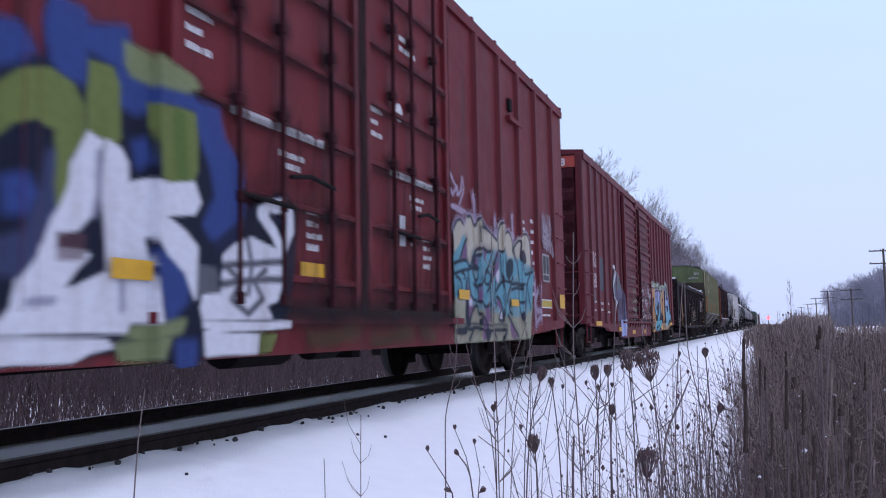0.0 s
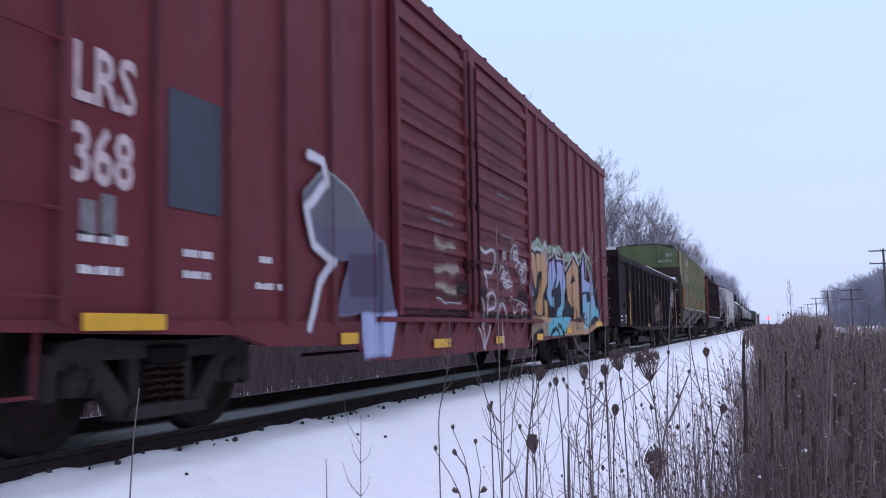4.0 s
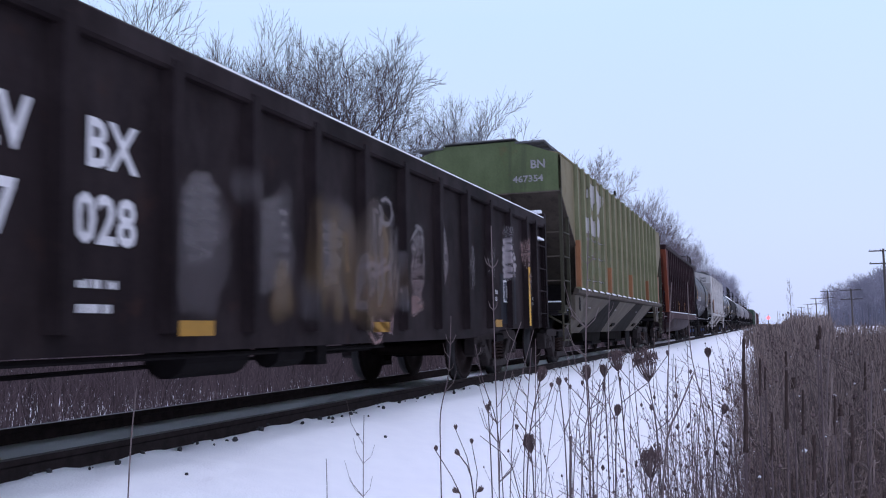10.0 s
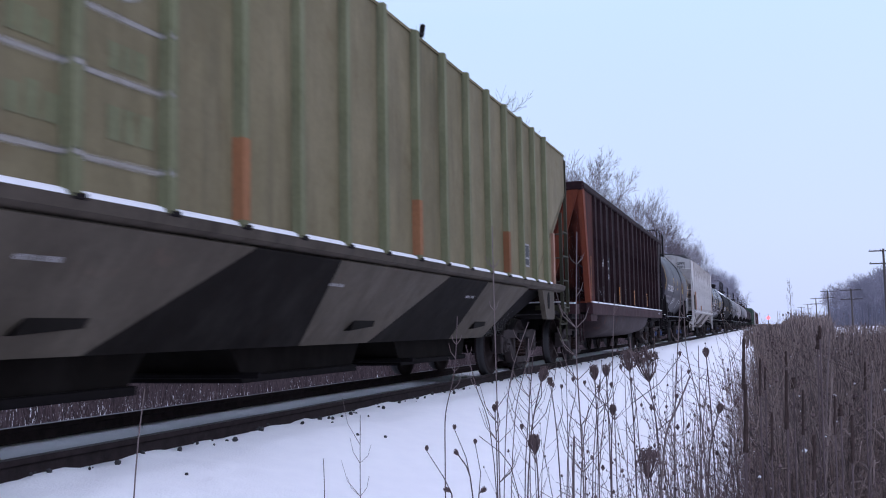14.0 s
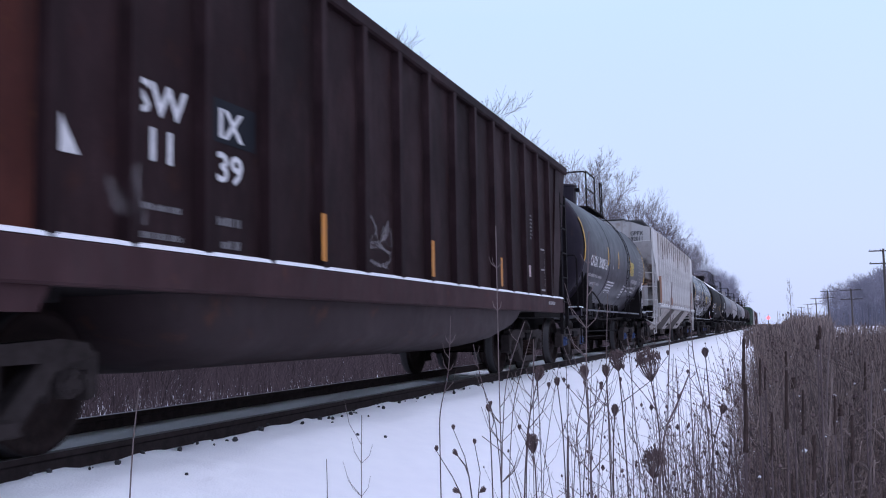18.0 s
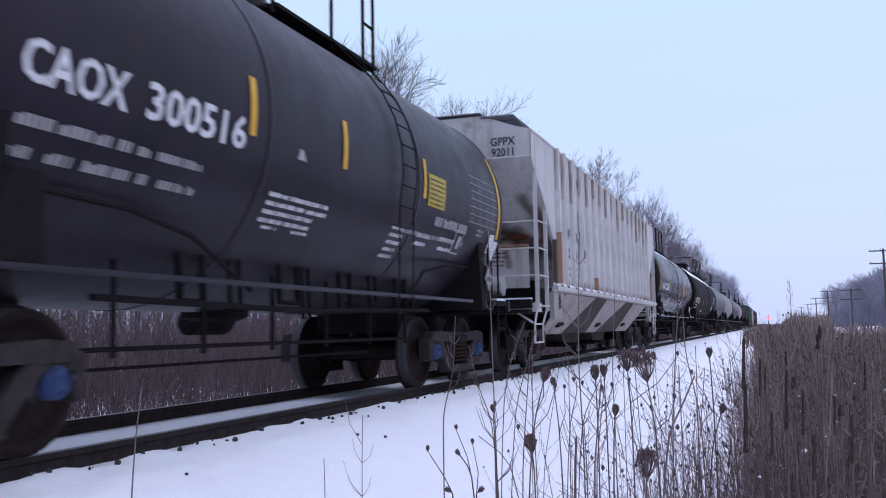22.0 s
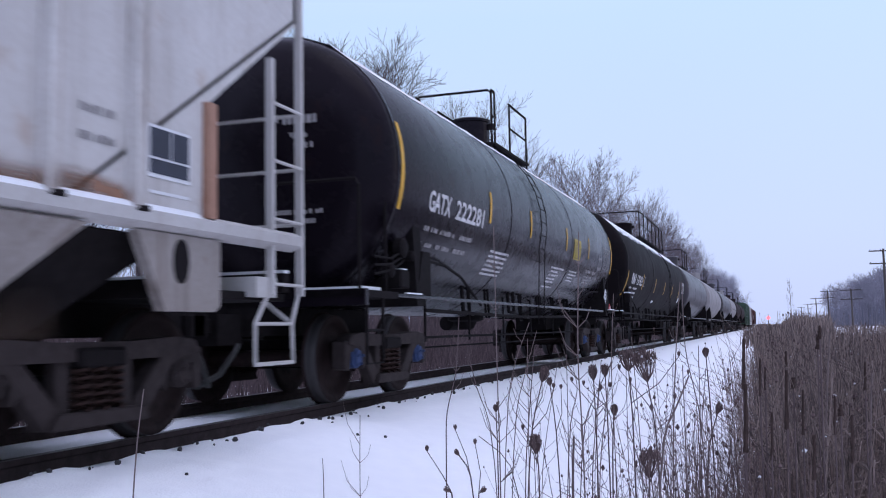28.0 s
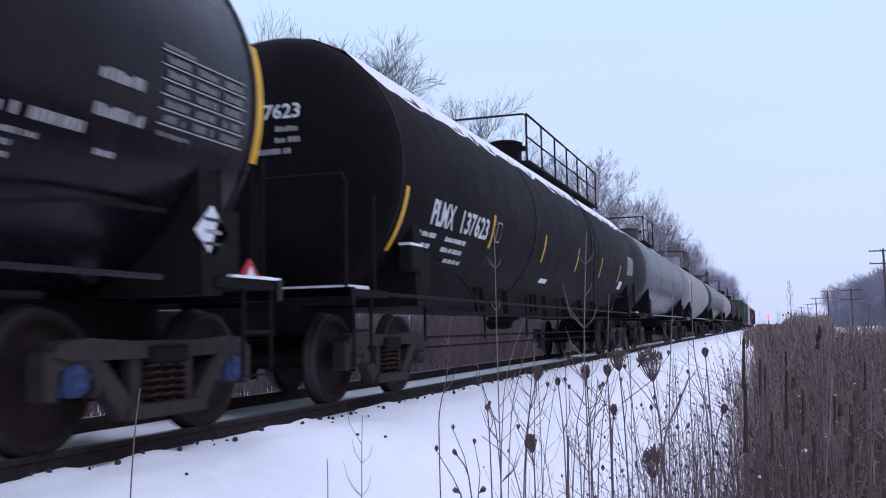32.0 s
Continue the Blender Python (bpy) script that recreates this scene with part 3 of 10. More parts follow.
def rungs(car, x, y0, y1, zs, axis="y", material="red1", r=0.011, off=0.07):
    """Grab irons: one bent bar each."""
    for z in zs:
        if axis == "y":
            pts = [(x, y0, z), (x + off, y0, z - 0.01), (x + off, y1, z - 0.01), (x, y1, z)]
        else:
            pts = [(y0, x, z), (y0, x + off, z - 0.01), (y1, x + off, z - 0.01), (y1, x, z)]
        part("grab_iron", bar(pts, r, 5), M[material], car)


def underframe(car, length, z0=0.72, z1=0.95):
    bm = one_box(-0.28, 0.28, 0.2, length - 0.2, z0 - 0.10, z1)
    n = int(length / 1.6)
    for k in range(1, n):
        y = length * k / n
        box(bm, -1.35, 1.35, y - 0.05, y + 0.05, z0 + 0.02, z1 - 0.02)
    part("underframe", bm, M["under"], car)


def brake_gear(car, y, z=0.62):
    """Brake pipe, cylinder, reservoir and rods hung below the floor."""
    part("brake_pipe", bar([(1.05, y - 3.2, z), (1.05, y + 3.2, z - 0.01)], 0.022, 6), M["under"], car)
    part("brake_rod", bar([(0.55, y - 4.2, z - 0.12), (0.55, y + 4.0, z - 0.06)], 0.018, 6), M["under"], car)
    bm = bmesh.new()
    lathe(bm, [(y - 0.55, 0.05), (y - 0.5, 0.2), (y + 0.4, 0.2), (y + 0.45, 0.05)], "y", 14, (0.85, 0, z + 0.02))
    part("air_reservoir", bm, M["under"], car)
    bm = bmesh.new()
    lathe(bm, [(y + 0.8, 0.04), (y + 0.82, 0.13), (y + 1.3, 0.13), (y + 1.35, 0.03)], "y", 12, (0.95, 0, z - 0.02))
    box(bm, 0.85, 1.1, y + 1.5, y + 1.7, z - 0.15, z + 0.15)
    part("brake_cylinder", bm, M["under"], car)


# ---- boxcars ----
def boxcar_shell(car, L, hw, z0, z1, mat, roof_rise=0.16):
    """Side sheets, floor, roof with seams; the ends are added apart."""
    part("side_sheet", one_box(hw - 0.06, hw, 0.06, L - 0.06, z0, z1), mat, car)
    part("side_sheet", one_box(-hw, -hw + 0.06, 0.06, L - 0.06, z0, z1), mat, car)
    part("floor", one_box(-hw + 0.06, hw - 0.06, 0.06, L - 0.06, z0, z0 + 0.12), M["under"], car)
    bm = one_prism([(-hw - 0.03, z1), (hw + 0.03, z1), (hw + 0.03, z1 + 0.05), (0, z1 + roof_rise), (-hw - 0.03, z1 + 0.05)], "y", 0, L)
    n = int(L / 1.1)
    for k in range(n + 1):
        y = 0.05 + (L - 0.1) * k / n
        for s in (-1, 1):
            slab(bm, [(s * (hw + 0.04), y - 0.04, z1 + 0.075), (s * (hw + 0.04), y + 0.04, z1 + 0.075), (0, y + 0.04, z1 + roof_rise + 0.03), (0, y - 0.04, z1 + roof_rise + 0.03)], 0.05)
    part("roof", bm, mat, car, "ribbed steel roof")
    part("top_chord", one_box(hw, hw + 0.045, 0, L, z1 - 0.12, z1), mat, car)


def corrugated_end(car, y, way, hw, z0, z1, mat, folds, pitch_fill=0.6, post_mat=None):
    """An end wall with rolled horizontal corrugations between corner posts."""
    wall = part("end_wall", one_box(-hw, hw, min(y, y - way * 0.06), max(y, y - way * 0.06), z0, z1), mat, car, "corrugated steel end")
    h = (z1 - z0 - 0.25) / folds
    me = finish("corrugation", one_prism([(y, 0), (y + way * 0.085, h * 0.2), (y + way * 0.085, h * pitch_fill), (y, h * (pitch_fill + 0.2))], "x", -hw + 0.18, hw - 0.18))
    me.materials.append(mat)
    for k in range(folds):
        part("corrugation", me, None, wall).location = (0, 0, z0 + 0.12 + h * k)
    for s in (-1, 1):
        part("corner_post", one_box(min(s * hw, s * (hw - 0.14)), max(s * hw, s * (hw - 0.14)), min(y, y + way * 0.05), max(y, y + way * 0.05), z0, z1, bevel=0.012), post_mat or mat, car)


def rib_set(car, spots, x, z0, z1, mat, w=0.15, deep=0.055, name="side_post"):
    """Pressed hat-section posts, one mesh shared by the set."""
    bm = one_prism([(x - 0.002, -w / 2), (x + deep, -w * 0.32), (x + deep, w * 0.32), (x - 0.002, w / 2)], "z", z0, z1)
    me = finish(name, bm)
    me.materials.append(mat)
    for y in spots:
        part(name, me, None, car).location = (0, y, 0)


def hat(spots, x, w=0.15, deep=0.055):
    def relief(y):
        d = min(abs(y - s) for s in spots) if spots else 9
        if d < w * 0.32:
            return x + deep
        if d < w / 2:
            return x + deep * (w / 2 - d) / (w * 0.18)
        return x
    return relief


def glyph(shape, y, z, w, h):
    """A letter-like figure of straight strokes, scaled into a box."""
    G = {
        "a": [[(0, 0), (0.35, 1), (0.65, 1), (1, 0)], [(0.2, 0.4), (0.8, 0.4)]],
        "z": [[(0, 0.85), (0.45, 1), (0.95, 0.9), (0.25, 0.15), (1, 0)]],
        "w": [[(0, 1), (0.2, 0), (0.5, 0.6), (0.8, 0), (1, 1)]],
        "e": [[(1, 1), (0.1, 0.9), (0, 0.1), (1, 0)], [(0.05, 0.5), (0.8, 0.5)]],
        "s": [[(1, 0.85), (0.3, 1), (0, 0.75), (0.9, 0.35), (0.8, 0.05), (0, 0.12)]],
        "k": [[(0.1, 0), (0, 1)], [(0.9, 1), (0.1, 0.45), (1, 0)]],
        "o": [[(0.5, 1), (0, 0.7), (0.05, 0.2), (0.5, 0), (0.95, 0.25), (1, 0.75), (0.5, 1)]],
        "r": [[(0.05, 0), (0, 1), (0.85, 0.85), (0.7, 0.5), (0.1, 0.45), (1, 0)]],
        "n": [[(0, 0), (0.1, 1), (0.85, 0.05), (1, 1)]],
    }[shape]
    return [[(y + a * w, z + b * h) for a, b in line] for line in G]


def eased(pts):
    """A line of points with its corners cut twice, closed if it was."""
    ring = pts[0] == pts[-1]
    for _ in range(2):
        out = [] if ring else [pts[0]]
        for (a, b), (c, d) in zip(pts, pts[1:]):
            out += [(a * 0.75 + c * 0.25, b * 0.75 + d * 0.25), (a * 0.25 + c * 0.75, b * 0.25 + d * 0.75)]
        pts = out + [out[0] if ring else pts[-1]]
    return pts


def scrawl(y0, y1, z0, z1, n, seed):
    """A running, looping line of handwriting that cannot be read."""
    rng = random.Random(seed)
    out = []
    for k in range(n * 6):
        a = k / 6 * math.tau
        out.append((y0 + (y1 - y0) * k / (n * 6) + math.cos(a) * (y1 - y0) / n * rng.uniform(0.3, 0.8), (z0 + z1) / 2 + math.sin(a) * (z1 - z0) / 2 * rng.uniform(0.35, 1.1)))
    return out


def scribble(y, z, w, h, n, seed):
    """A wavering zigzag that fills an upright oval about (y, z), as hatching with chalky paint does."""
    rng = random.Random(seed)
    out = []
    for k in range(n):
        b = -1 + 2 * (k + 0.5) / n
        half = w / 2 * math.sqrt(max(0.05, 1 - b * b)) * rng.uniform(0.75, 1.1)
        out += [(y - half, z + b * h / 2 + rng.gauss(0, 0.01)), (y + half, z + b * h / 2 + h / n * 0.5 + rng.gauss(0, 0.015))]
    return out


def wild(y0, y1, z0, z1, n, seed, lean=0.3):
    """Angular crossing strokes of no letters, for graffiti that cannot be read."""
    rng = random.Random(seed)
    out = []
    for k in range(n):
        y = y0 + (y1 - y0) * (k + rng.random()) / n
        z, line = z0 + (z1 - z0) * rng.uniform(0, 0.4), []
        for _ in range(rng.randrange(2, 5)):
            line.append((min(y1, max(y0, y)), min(z1, max(z0, z))))
            y += rng.uniform(-lean, lean) * (y1 - y0) / n * 2
            z += rng.uniform(0.2, 0.6) * (z1 - z0) * rng.choice((1, 1, -1))
        out.append(line)
    return out


def double_door_boxcar():
    L, hw, z0, z1 = 19.15, 1.50, 0.86, 4.82
    car = rolling("boxcar", "oxide-red high-roof boxcar with plug doors and graffiti along its lower side", "freight car", -1.80)
    mat = M["red1"]
    boxcar_shell(car, L, hw, z0, z1, mat)
    underframe(car, L)
    brake_gear(car, 9.0)
    spots = [0.9, 2.1, 3.3, 4.45, 5.6, 13.58, 14.72, 15.8, 16.95, 18.2]
    rib_set(car, spots, hw, z0, z1 - 0.12, mat, 0.17, 0.06)
    for y, w in (((0, -1)), ((L, 1))):
        corrugated_end(car, y, w, hw, z0, z1, mat, 9)
    # side sill: shallow over the trucks, deep between
    part("side_sill", one_prism([(0.3, 0.86), (0.3, 0.74), (3.4, 0.74), (4.2, 0.56), (14.9, 0.56), (15.8, 0.60), (18.9, 0.74), (18.9, 0.86)], "x", hw - 0.05, hw + 0.03), mat, car)
    part("sill_ledge", one_box(hw, hw + 0.094, 6.6, 12.7, 0.80, 0.87), mat, car, "grimy door track ledge")
    for a, b in ((6.75, 9.62), (9.80, 12.20)):
        d = part("plug_door", one_box(hw, hw + 0.05, a, b, 0.92, z1 - 0.16, bevel=0.008), mat, car, "plug door with locking rods")
        w = b - a
        for y in (a + 0.04, b - 0.04):
            part("door_stile", one_box(hw + 0.05, hw + 0.10, y - 0.05, y + 0.05, 0.92, z1 - 0.16), mat, d)
        for z in (1.16, 1.75, 2.36, 2.95, 3.55, 4.15):
            part("door_rail", one_prism([(hw + 0.05, z - 0.035), (hw + 0.085, z - 0.03), (hw + 0.085, z + 0.015), (hw + 0.05, z + 0.035)], "y", a + 0.09, b - 0.09), mat, d)
        for y in (a + w * 0.27, a + w * 0.49, a + w * 0.79):
            part("locking_rod", bar([(hw + 0.11, y, 0.95), (hw + 0.11, y, z1 - 0.25)], 0.022, 7), M["red_soot_shade"], d)
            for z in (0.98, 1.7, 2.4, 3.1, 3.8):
                part("rod_bracket", one_box(hw + 0.05, hw + 0.14, y - 0.038, y + 0.038, z - 0.045, z + 0.045, bevel=0.012), M["red_soot_shade"], d)
        part("door_latch", bar([(hw + 0.13, a + w * 0.27, 1.72), (hw + 0.15, a + w * 0.52, 1.70)], 0.02, 6), M["under"], d)
        part("door_handle", bar([(hw + 0.13, a + w * 0.79, 1.95), (hw + 0.16, a + w * 0.62, 1.98), (hw + 0.16, a + w * 0.5, 1.93)], 0.02, 6), M["under"], d)
        # writing on the doors
        lines_of_print(car, [(0, 0, w * 0.52, 0.07)], on_side(hw + 0.09, a + w * 0.24, 2.28), seed=3)
        lines_of_print(car, [(0, 0.09, 0.42, 0.05), (0, 0, 0.36, 0.05), (0, -0.28, 0.22, 0.05), (0.02, -0.40, 0.16, 0.09)], on_side(hw + 0.056, a + w * 0.50, 2.02), seed=4)
        lines_of_print(car, [(0, 0.30, 0.2, 0.05), (0, 0.2, 0.2, 0.05), (0, 0.1, 0.28, 0.05), (0, 0, 0.22, 0.06)], on_side(hw + 0.056, a + w * 0.66, 1.40), seed=5)
        lines_of_print(car, [(0, 0.24, 0.32, 0.05), (0, 0.12, 0.25, 0.05), (0, 0, 0.3, 0.05)], on_side(hw + 0.056, a + w * 0.07, 2.62), seed=6)
        lines_of_print(car, [(0, 0.16, 0.42, 0.06), (0, 0.05, 0.48, 0.06)], on_side(hw + 0.056, a + w * 0.4, 3.62), seed=7)
    lb = bmesh.new()
    lathe(lb, [(hw + 0.056, 0.10), (hw + 0.060, 0.10)], "x", 18, (0, 10.72, 2.99))
    part("round_mark", lb, M["letter"], car, "round white mark")
    quad_part("notice", car, on_side(hw + 0.058, 10.70, 1.60), 0.15, 0.32, M["placard"], "white paper notice")
    # reflectors, grab irons, ladders
    for y, z, w, h in ((6.22, 1.06, 0.50, 0.12), (8.52, 1.18, 0.42, 0.12), (12.6, 1.10, 0.42, 0.12), (15.05, 1.06, 0.42, 0.10), (18.42, 1.08, 0.40, 0.25)):
        quad_part("reflector", car, on_side(hw + 0.066, y, z), w, h, M["yellow"], "yellow reflector")
    part("placard_bracket", one_box(hw, hw + 0.05, 15.28, 15.42, 4.02, 4.2), M["under"], car)
    part("panel_frame", one_box(hw, hw + 0.075, 15.2, 15.9, 3.86, 3.93), mat, car)
    rungs(car, hw, 18.38, 18.98, (1.0, 1.45, 1.9, 2.35, 2.8), material="red1")
    rungs(car, L, 0.75, 1.42, (1.0, 1.45, 1.9, 2.35, 2.8, 3.3, 3.8, 4.3), axis="x", material="red1")
    part("stirrup_step", bar([(hw - 0.02, 18.4, 0.78), (hw - 0.02, 18.42, 0.40), (hw - 0.02, 18.85, 0.40), (hw - 0.02, 18.87, 0.78)], 0.016, 6), mat, car)
    # framed data panel, striped plate and stencils near the trailing end
    f = quad_part("data_panel", car, on_side(hw + 0.008, 17.35, 1.52), 0.52, 0.48, M["letterdim"], "framed data panel")
    for a, b, w, h in ((0.04, 0.14, 0.2, 0.3), (0.29, 0.14, 0.18, 0.3), (0.04, 0.03, 0.43, 0.08)):
        quad_part("panel_field", f, on_side(hw + 0.012, 17.35 + a, 1.52 + b), w, h, M["letterblack"])
    quad_part("plate_stripe", car, on_side(hw + 0.008, 17.2, 1.07), 0.8, 0.15, M["letter"], "striped plate mark")
    quad_part("plate_stripe", car, on_side(hw + 0.012, 17.22, 1.09), 0.75, 0.11, M["yellow2"])
    lines_of_print(car, [(0, 0, 0.62, 0.035)], on_side(hw + 0.008, 17.25, 0.93), seed=8)
    lines_of_print(car, [(0, 0.17 * k, 0.22, 0.06) for k in range(8)], on_side(hw + 0.008, 16.55, 1.25), seed=9)
    lines_of_print(car, [(0, 0.11 * k, 0.24, 0.05) for k in range(4)], on_side(hw + 0.008, 15.98, 2.05), seed=10)
    # graffiti
    base = hat(spots, hw, 0.17, 0.06)

    def rel(y):
        return hw + 0.10 if 6.6 < y < 12.25 else max(base(y), hw + 0.035)
    soot_shade, moss = (0.020, 0.010, 0.012), (0.050, 0.055, 0.022)
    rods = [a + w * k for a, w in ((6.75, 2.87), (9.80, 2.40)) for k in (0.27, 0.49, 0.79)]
    # Soot and moss, plus painted shade under the door rails and in the gaps.
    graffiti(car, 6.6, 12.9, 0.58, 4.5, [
        (soot_shade, soot_shade, 0.02, 0.16, 0.80, [[(6.7, 0.90), (12.6, 0.90)]]),
        (soot_shade, soot_shade, 0.01, 0.10, 0.75, [[(y, 0.9), (y, 1.35)] for y in rods] + [[(9.71, 0.9), (9.71, 4.4)], [(12.32, 0.9), (12.32, 4.4)]]),
        (soot_shade, soot_shade, 0.02, 0.13, 0.65, [[(y - 0.05, z), (y + 0.05, z)] for y in rods for z in (1.7, 2.4, 3.1, 3.8)]),
        (soot_shade, soot_shade, 0.005, 0.06, 0.5, [[(a, z - 0.06), (b, z - 0.06)] for a, b in ((6.9, 9.5), (9.95, 12.1)) for z in (1.16, 1.75, 2.36, 2.95, 3.55, 4.15)]),
        (soot_shade, soot_shade, 0.0, 0.05, 0.45, wild(6.9, 12.1, 1.0, 2.4, 40, 93, 0.4)),
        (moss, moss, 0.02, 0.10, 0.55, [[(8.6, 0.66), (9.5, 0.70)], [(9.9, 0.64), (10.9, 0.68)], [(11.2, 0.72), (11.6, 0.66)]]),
    ], lambda y: rel(y) - 0.004, step=0.04, wobble=0.02, label="soot and moss on the doors and sill, with shade under the rails and in the gaps", name="grime")
    white, ink, olive, blue = (0.62, 0.62, 0.66), (0.012, 0.014, 0.03), (0.14, 0.17, 0.05), (0.035, 0.06, 0.20)
    back = [(5.39, 2.24), (5.54, 2.14), (5.78, 2.22), (6.0, 2.2), (6.0, 2.42), (6.36, 2.53), (6.39, 2.37), (6.88, 2.34), (7.01, 2.19), (7.18, 2.07), (7.43, 1.75), (7.54, 1.41), (7.28, 1.31), (7.25, 1.0), (7.12, 0.85), (7.18, 0.64), (6.99, 0.56), (6.84, 0.53), (6.72, 0.57), (6.27, 0.65), (5.23, 0.6), (5.18, 2.18), (5.39, 2.24)]
    blue_a = [(5.75, 2.55), (5.99, 2.55), (6.04, 2.44), (6.0, 2.29), (5.98, 2.16), (5.84, 2.17), (5.76, 2.23), (5.71, 2.4), (5.75, 2.55)]
    blue_b = [(6.0, 2.46), (6.36, 2.55), (6.38, 2.45), (6.33, 2.32), (6.42, 2.27), (6.7, 2.26), (6.98, 2.25), (6.95, 2.21), (6.67, 2.19), (6.45, 2.09), (6.32, 2.11), (6.29, 2.34), (6.0, 2.37), (6.0, 2.46)]
    blue_c = [(6.98, 2.23), (7.25, 2.24), (7.32, 2.05), (7.54, 1.89), (7.57, 1.57), (7.5, 1.4), (7.25, 1.32), (7.11, 1.45), (7.25, 1.65), (7.18, 1.87), (7.04, 2.08), (6.98, 2.23)]
    blue_d = [(5.44, 1.51), (5.55, 1.54), (5.62, 1.46), (5.56, 1.38), (5.45, 1.37), (5.44, 1.51)]
    blue_e = [(6.45, 1.87), (6.54, 1.9), (6.57, 1.81), (6.48, 1.76), (6.45, 1.87)]
    blue_f = [(6.63, 1.22), (6.92, 1.17), (6.89, 0.95), (6.72, 0.84), (6.66, 1.05), (6.63, 1.22)]
    blue_g = [(6.81, 0.66), (6.99, 0.66), (6.99, 0.55), (6.83, 0.54), (6.81, 0.66)]
    blue_h = [(5.18, 2.29), (5.5, 2.32), (5.58, 2.22), (5.5, 2.16), (5.18, 2.03), (5.18, 2.29)]
    blue_i = [(5.74, 1.69), (5.81, 1.72), (5.8, 1.32), (5.64, 1.07), (5.28, 1.05), (5.28, 1.16), (5.56, 1.24), (5.71, 1.49), (5.74, 1.69)]
    olive_a = [(5.19, 1.88), (5.39, 1.98), (5.54, 2.09), (5.74, 2.15), (5.91, 2.11), (6.0, 2.01), (6.01, 1.85), (5.94, 1.74), (5.9, 1.72), (5.88, 1.54), (5.88, 1.45), (5.82, 1.43), (5.8, 1.53), (5.81, 1.7), (5.79, 1.85), (5.62, 1.88), (5.47, 1.82), (5.2, 1.58), (5.19, 1.88)]
    olive_b = [(6.05, 2.27), (6.24, 2.29), (6.3, 2.21), (6.31, 1.9), (6.27, 1.83), (6.2, 1.85), (6.12, 1.88), (6.05, 1.87), (6.04, 2.04), (6.05, 2.27)]
    olive_c = [(6.36, 2.46), (6.64, 2.45), (6.95, 2.4), (7.01, 2.36), (6.88, 2.31), (6.64, 2.3), (6.42, 2.31), (6.37, 2.36), (6.36, 2.46)]
    olive_d = [(6.58, 2.15), (6.98, 2.16), (7.01, 2.03), (7.01, 1.81), (6.95, 1.69), (6.77, 1.64), (6.65, 1.72), (6.64, 1.9), (6.59, 2.03), (6.58, 2.15)]
    olive_e = [(6.37, 0.76), (6.87, 0.81), (6.84, 0.76), (6.52, 0.71), (6.37, 0.76)]
    olive_f = [(6.32, 0.67), (6.72, 0.71), (6.66, 0.6), (6.34, 0.6), (6.32, 0.67)]
    olive_g = [(7.82, 0.72), (8.05, 0.71), (7.97, 0.6), (7.81, 0.59), (7.82, 0.72)]
    white_a = [(6.05, 1.87), (6.16, 1.84), (6.13, 1.71), (6.13, 1.54), (6.09, 1.43), (5.97, 1.32), (5.82, 1.29), (5.8, 1.2), (6.0, 1.2), (6.06, 1.18), (5.96, 1.1), (5.86, 0.99), (5.94, 0.99), (6.12, 1.06), (6.28, 1.11), (6.6, 1.08), (6.66, 0.82), (5.43, 0.81), (5.5, 0.88), (5.53, 1.01), (5.62, 1.11), (5.72, 1.22), (5.78, 1.35), (5.84, 1.43), (5.9, 1.55), (5.92, 1.67), (6.05, 1.87)]
    white_b = [(6.2, 1.85), (6.32, 1.82), (6.38, 1.75), (6.39, 1.63), (6.59, 1.68), (6.71, 1.67), (6.98, 1.71), (7.05, 1.59), (6.98, 1.51), (6.71, 1.48), (6.68, 1.46), (6.89, 1.37), (7.02, 1.29), (7.02, 1.18), (7.22, 1.17), (7.3, 1.0), (7.08, 0.98), (6.99, 0.96), (6.89, 1.13), (6.71, 1.23), (6.6, 1.35), (6.54, 1.32), (6.6, 1.16), (6.28, 1.14), (6.22, 1.11), (6.19, 1.36), (6.16, 1.58), (6.2, 1.85)]
    white_c = [(5.22, 0.81), (6.42, 0.81), (6.39, 0.76), (5.54, 0.75), (5.22, 0.76), (5.22, 0.81)]
    white_d = [(5.22, 0.72), (6.22, 0.7), (6.27, 0.67), (6.08, 0.64), (5.95, 0.6), (5.23, 0.6), (5.22, 0.72)]
    chip = [(5.82, 1.28), (6.02, 1.28), (6.02, 1.17), (5.83, 1.15), (5.82, 1.28)]
    shade_a = [(7.05, 1.29), (7.25, 1.34), (7.5, 1.48), (7.73, 1.65), (8.15, 1.79), (8.35, 1.66), (8.33, 1.25), (8.19, 0.86), (7.97, 0.79), (7.02, 0.79), (7.05, 1.29)]
    pale_a = [(7.32, 1.26), (7.5, 1.36), (7.69, 1.42), (7.85, 1.39), (8.15, 1.33), (8.14, 1.11), (8.06, 0.98), (7.89, 0.94), (7.97, 0.85), (7.08, 0.82), (7.05, 0.9), (7.08, 0.98), (7.3, 1.0), (7.32, 1.26)]
    pale_b = [(7.08, 0.81), (8.28, 0.81), (8.27, 0.77), (7.22, 0.75), (7.09, 0.77), (7.08, 0.81)]
    pale_c = [(7.1, 0.74), (7.79, 0.72), (7.77, 0.59), (7.12, 0.59), (7.1, 0.74)]
    loop = [(7.83, 1.61), (7.96, 1.67), (8.15, 1.71), (8.26, 1.65), (8.27, 1.52), (8.16, 1.38)]
    hook = [(7.85, 1.6), (8.02, 1.48), (8.12, 1.36)]
    line_a = [(7.3, 1.19), (8.15, 1.27)]
    line_b = [(7.27, 1.07), (8.14, 1.14)]
    line_c = [(7.63, 1.42), (7.7, 1.22), (7.65, 1.01)]
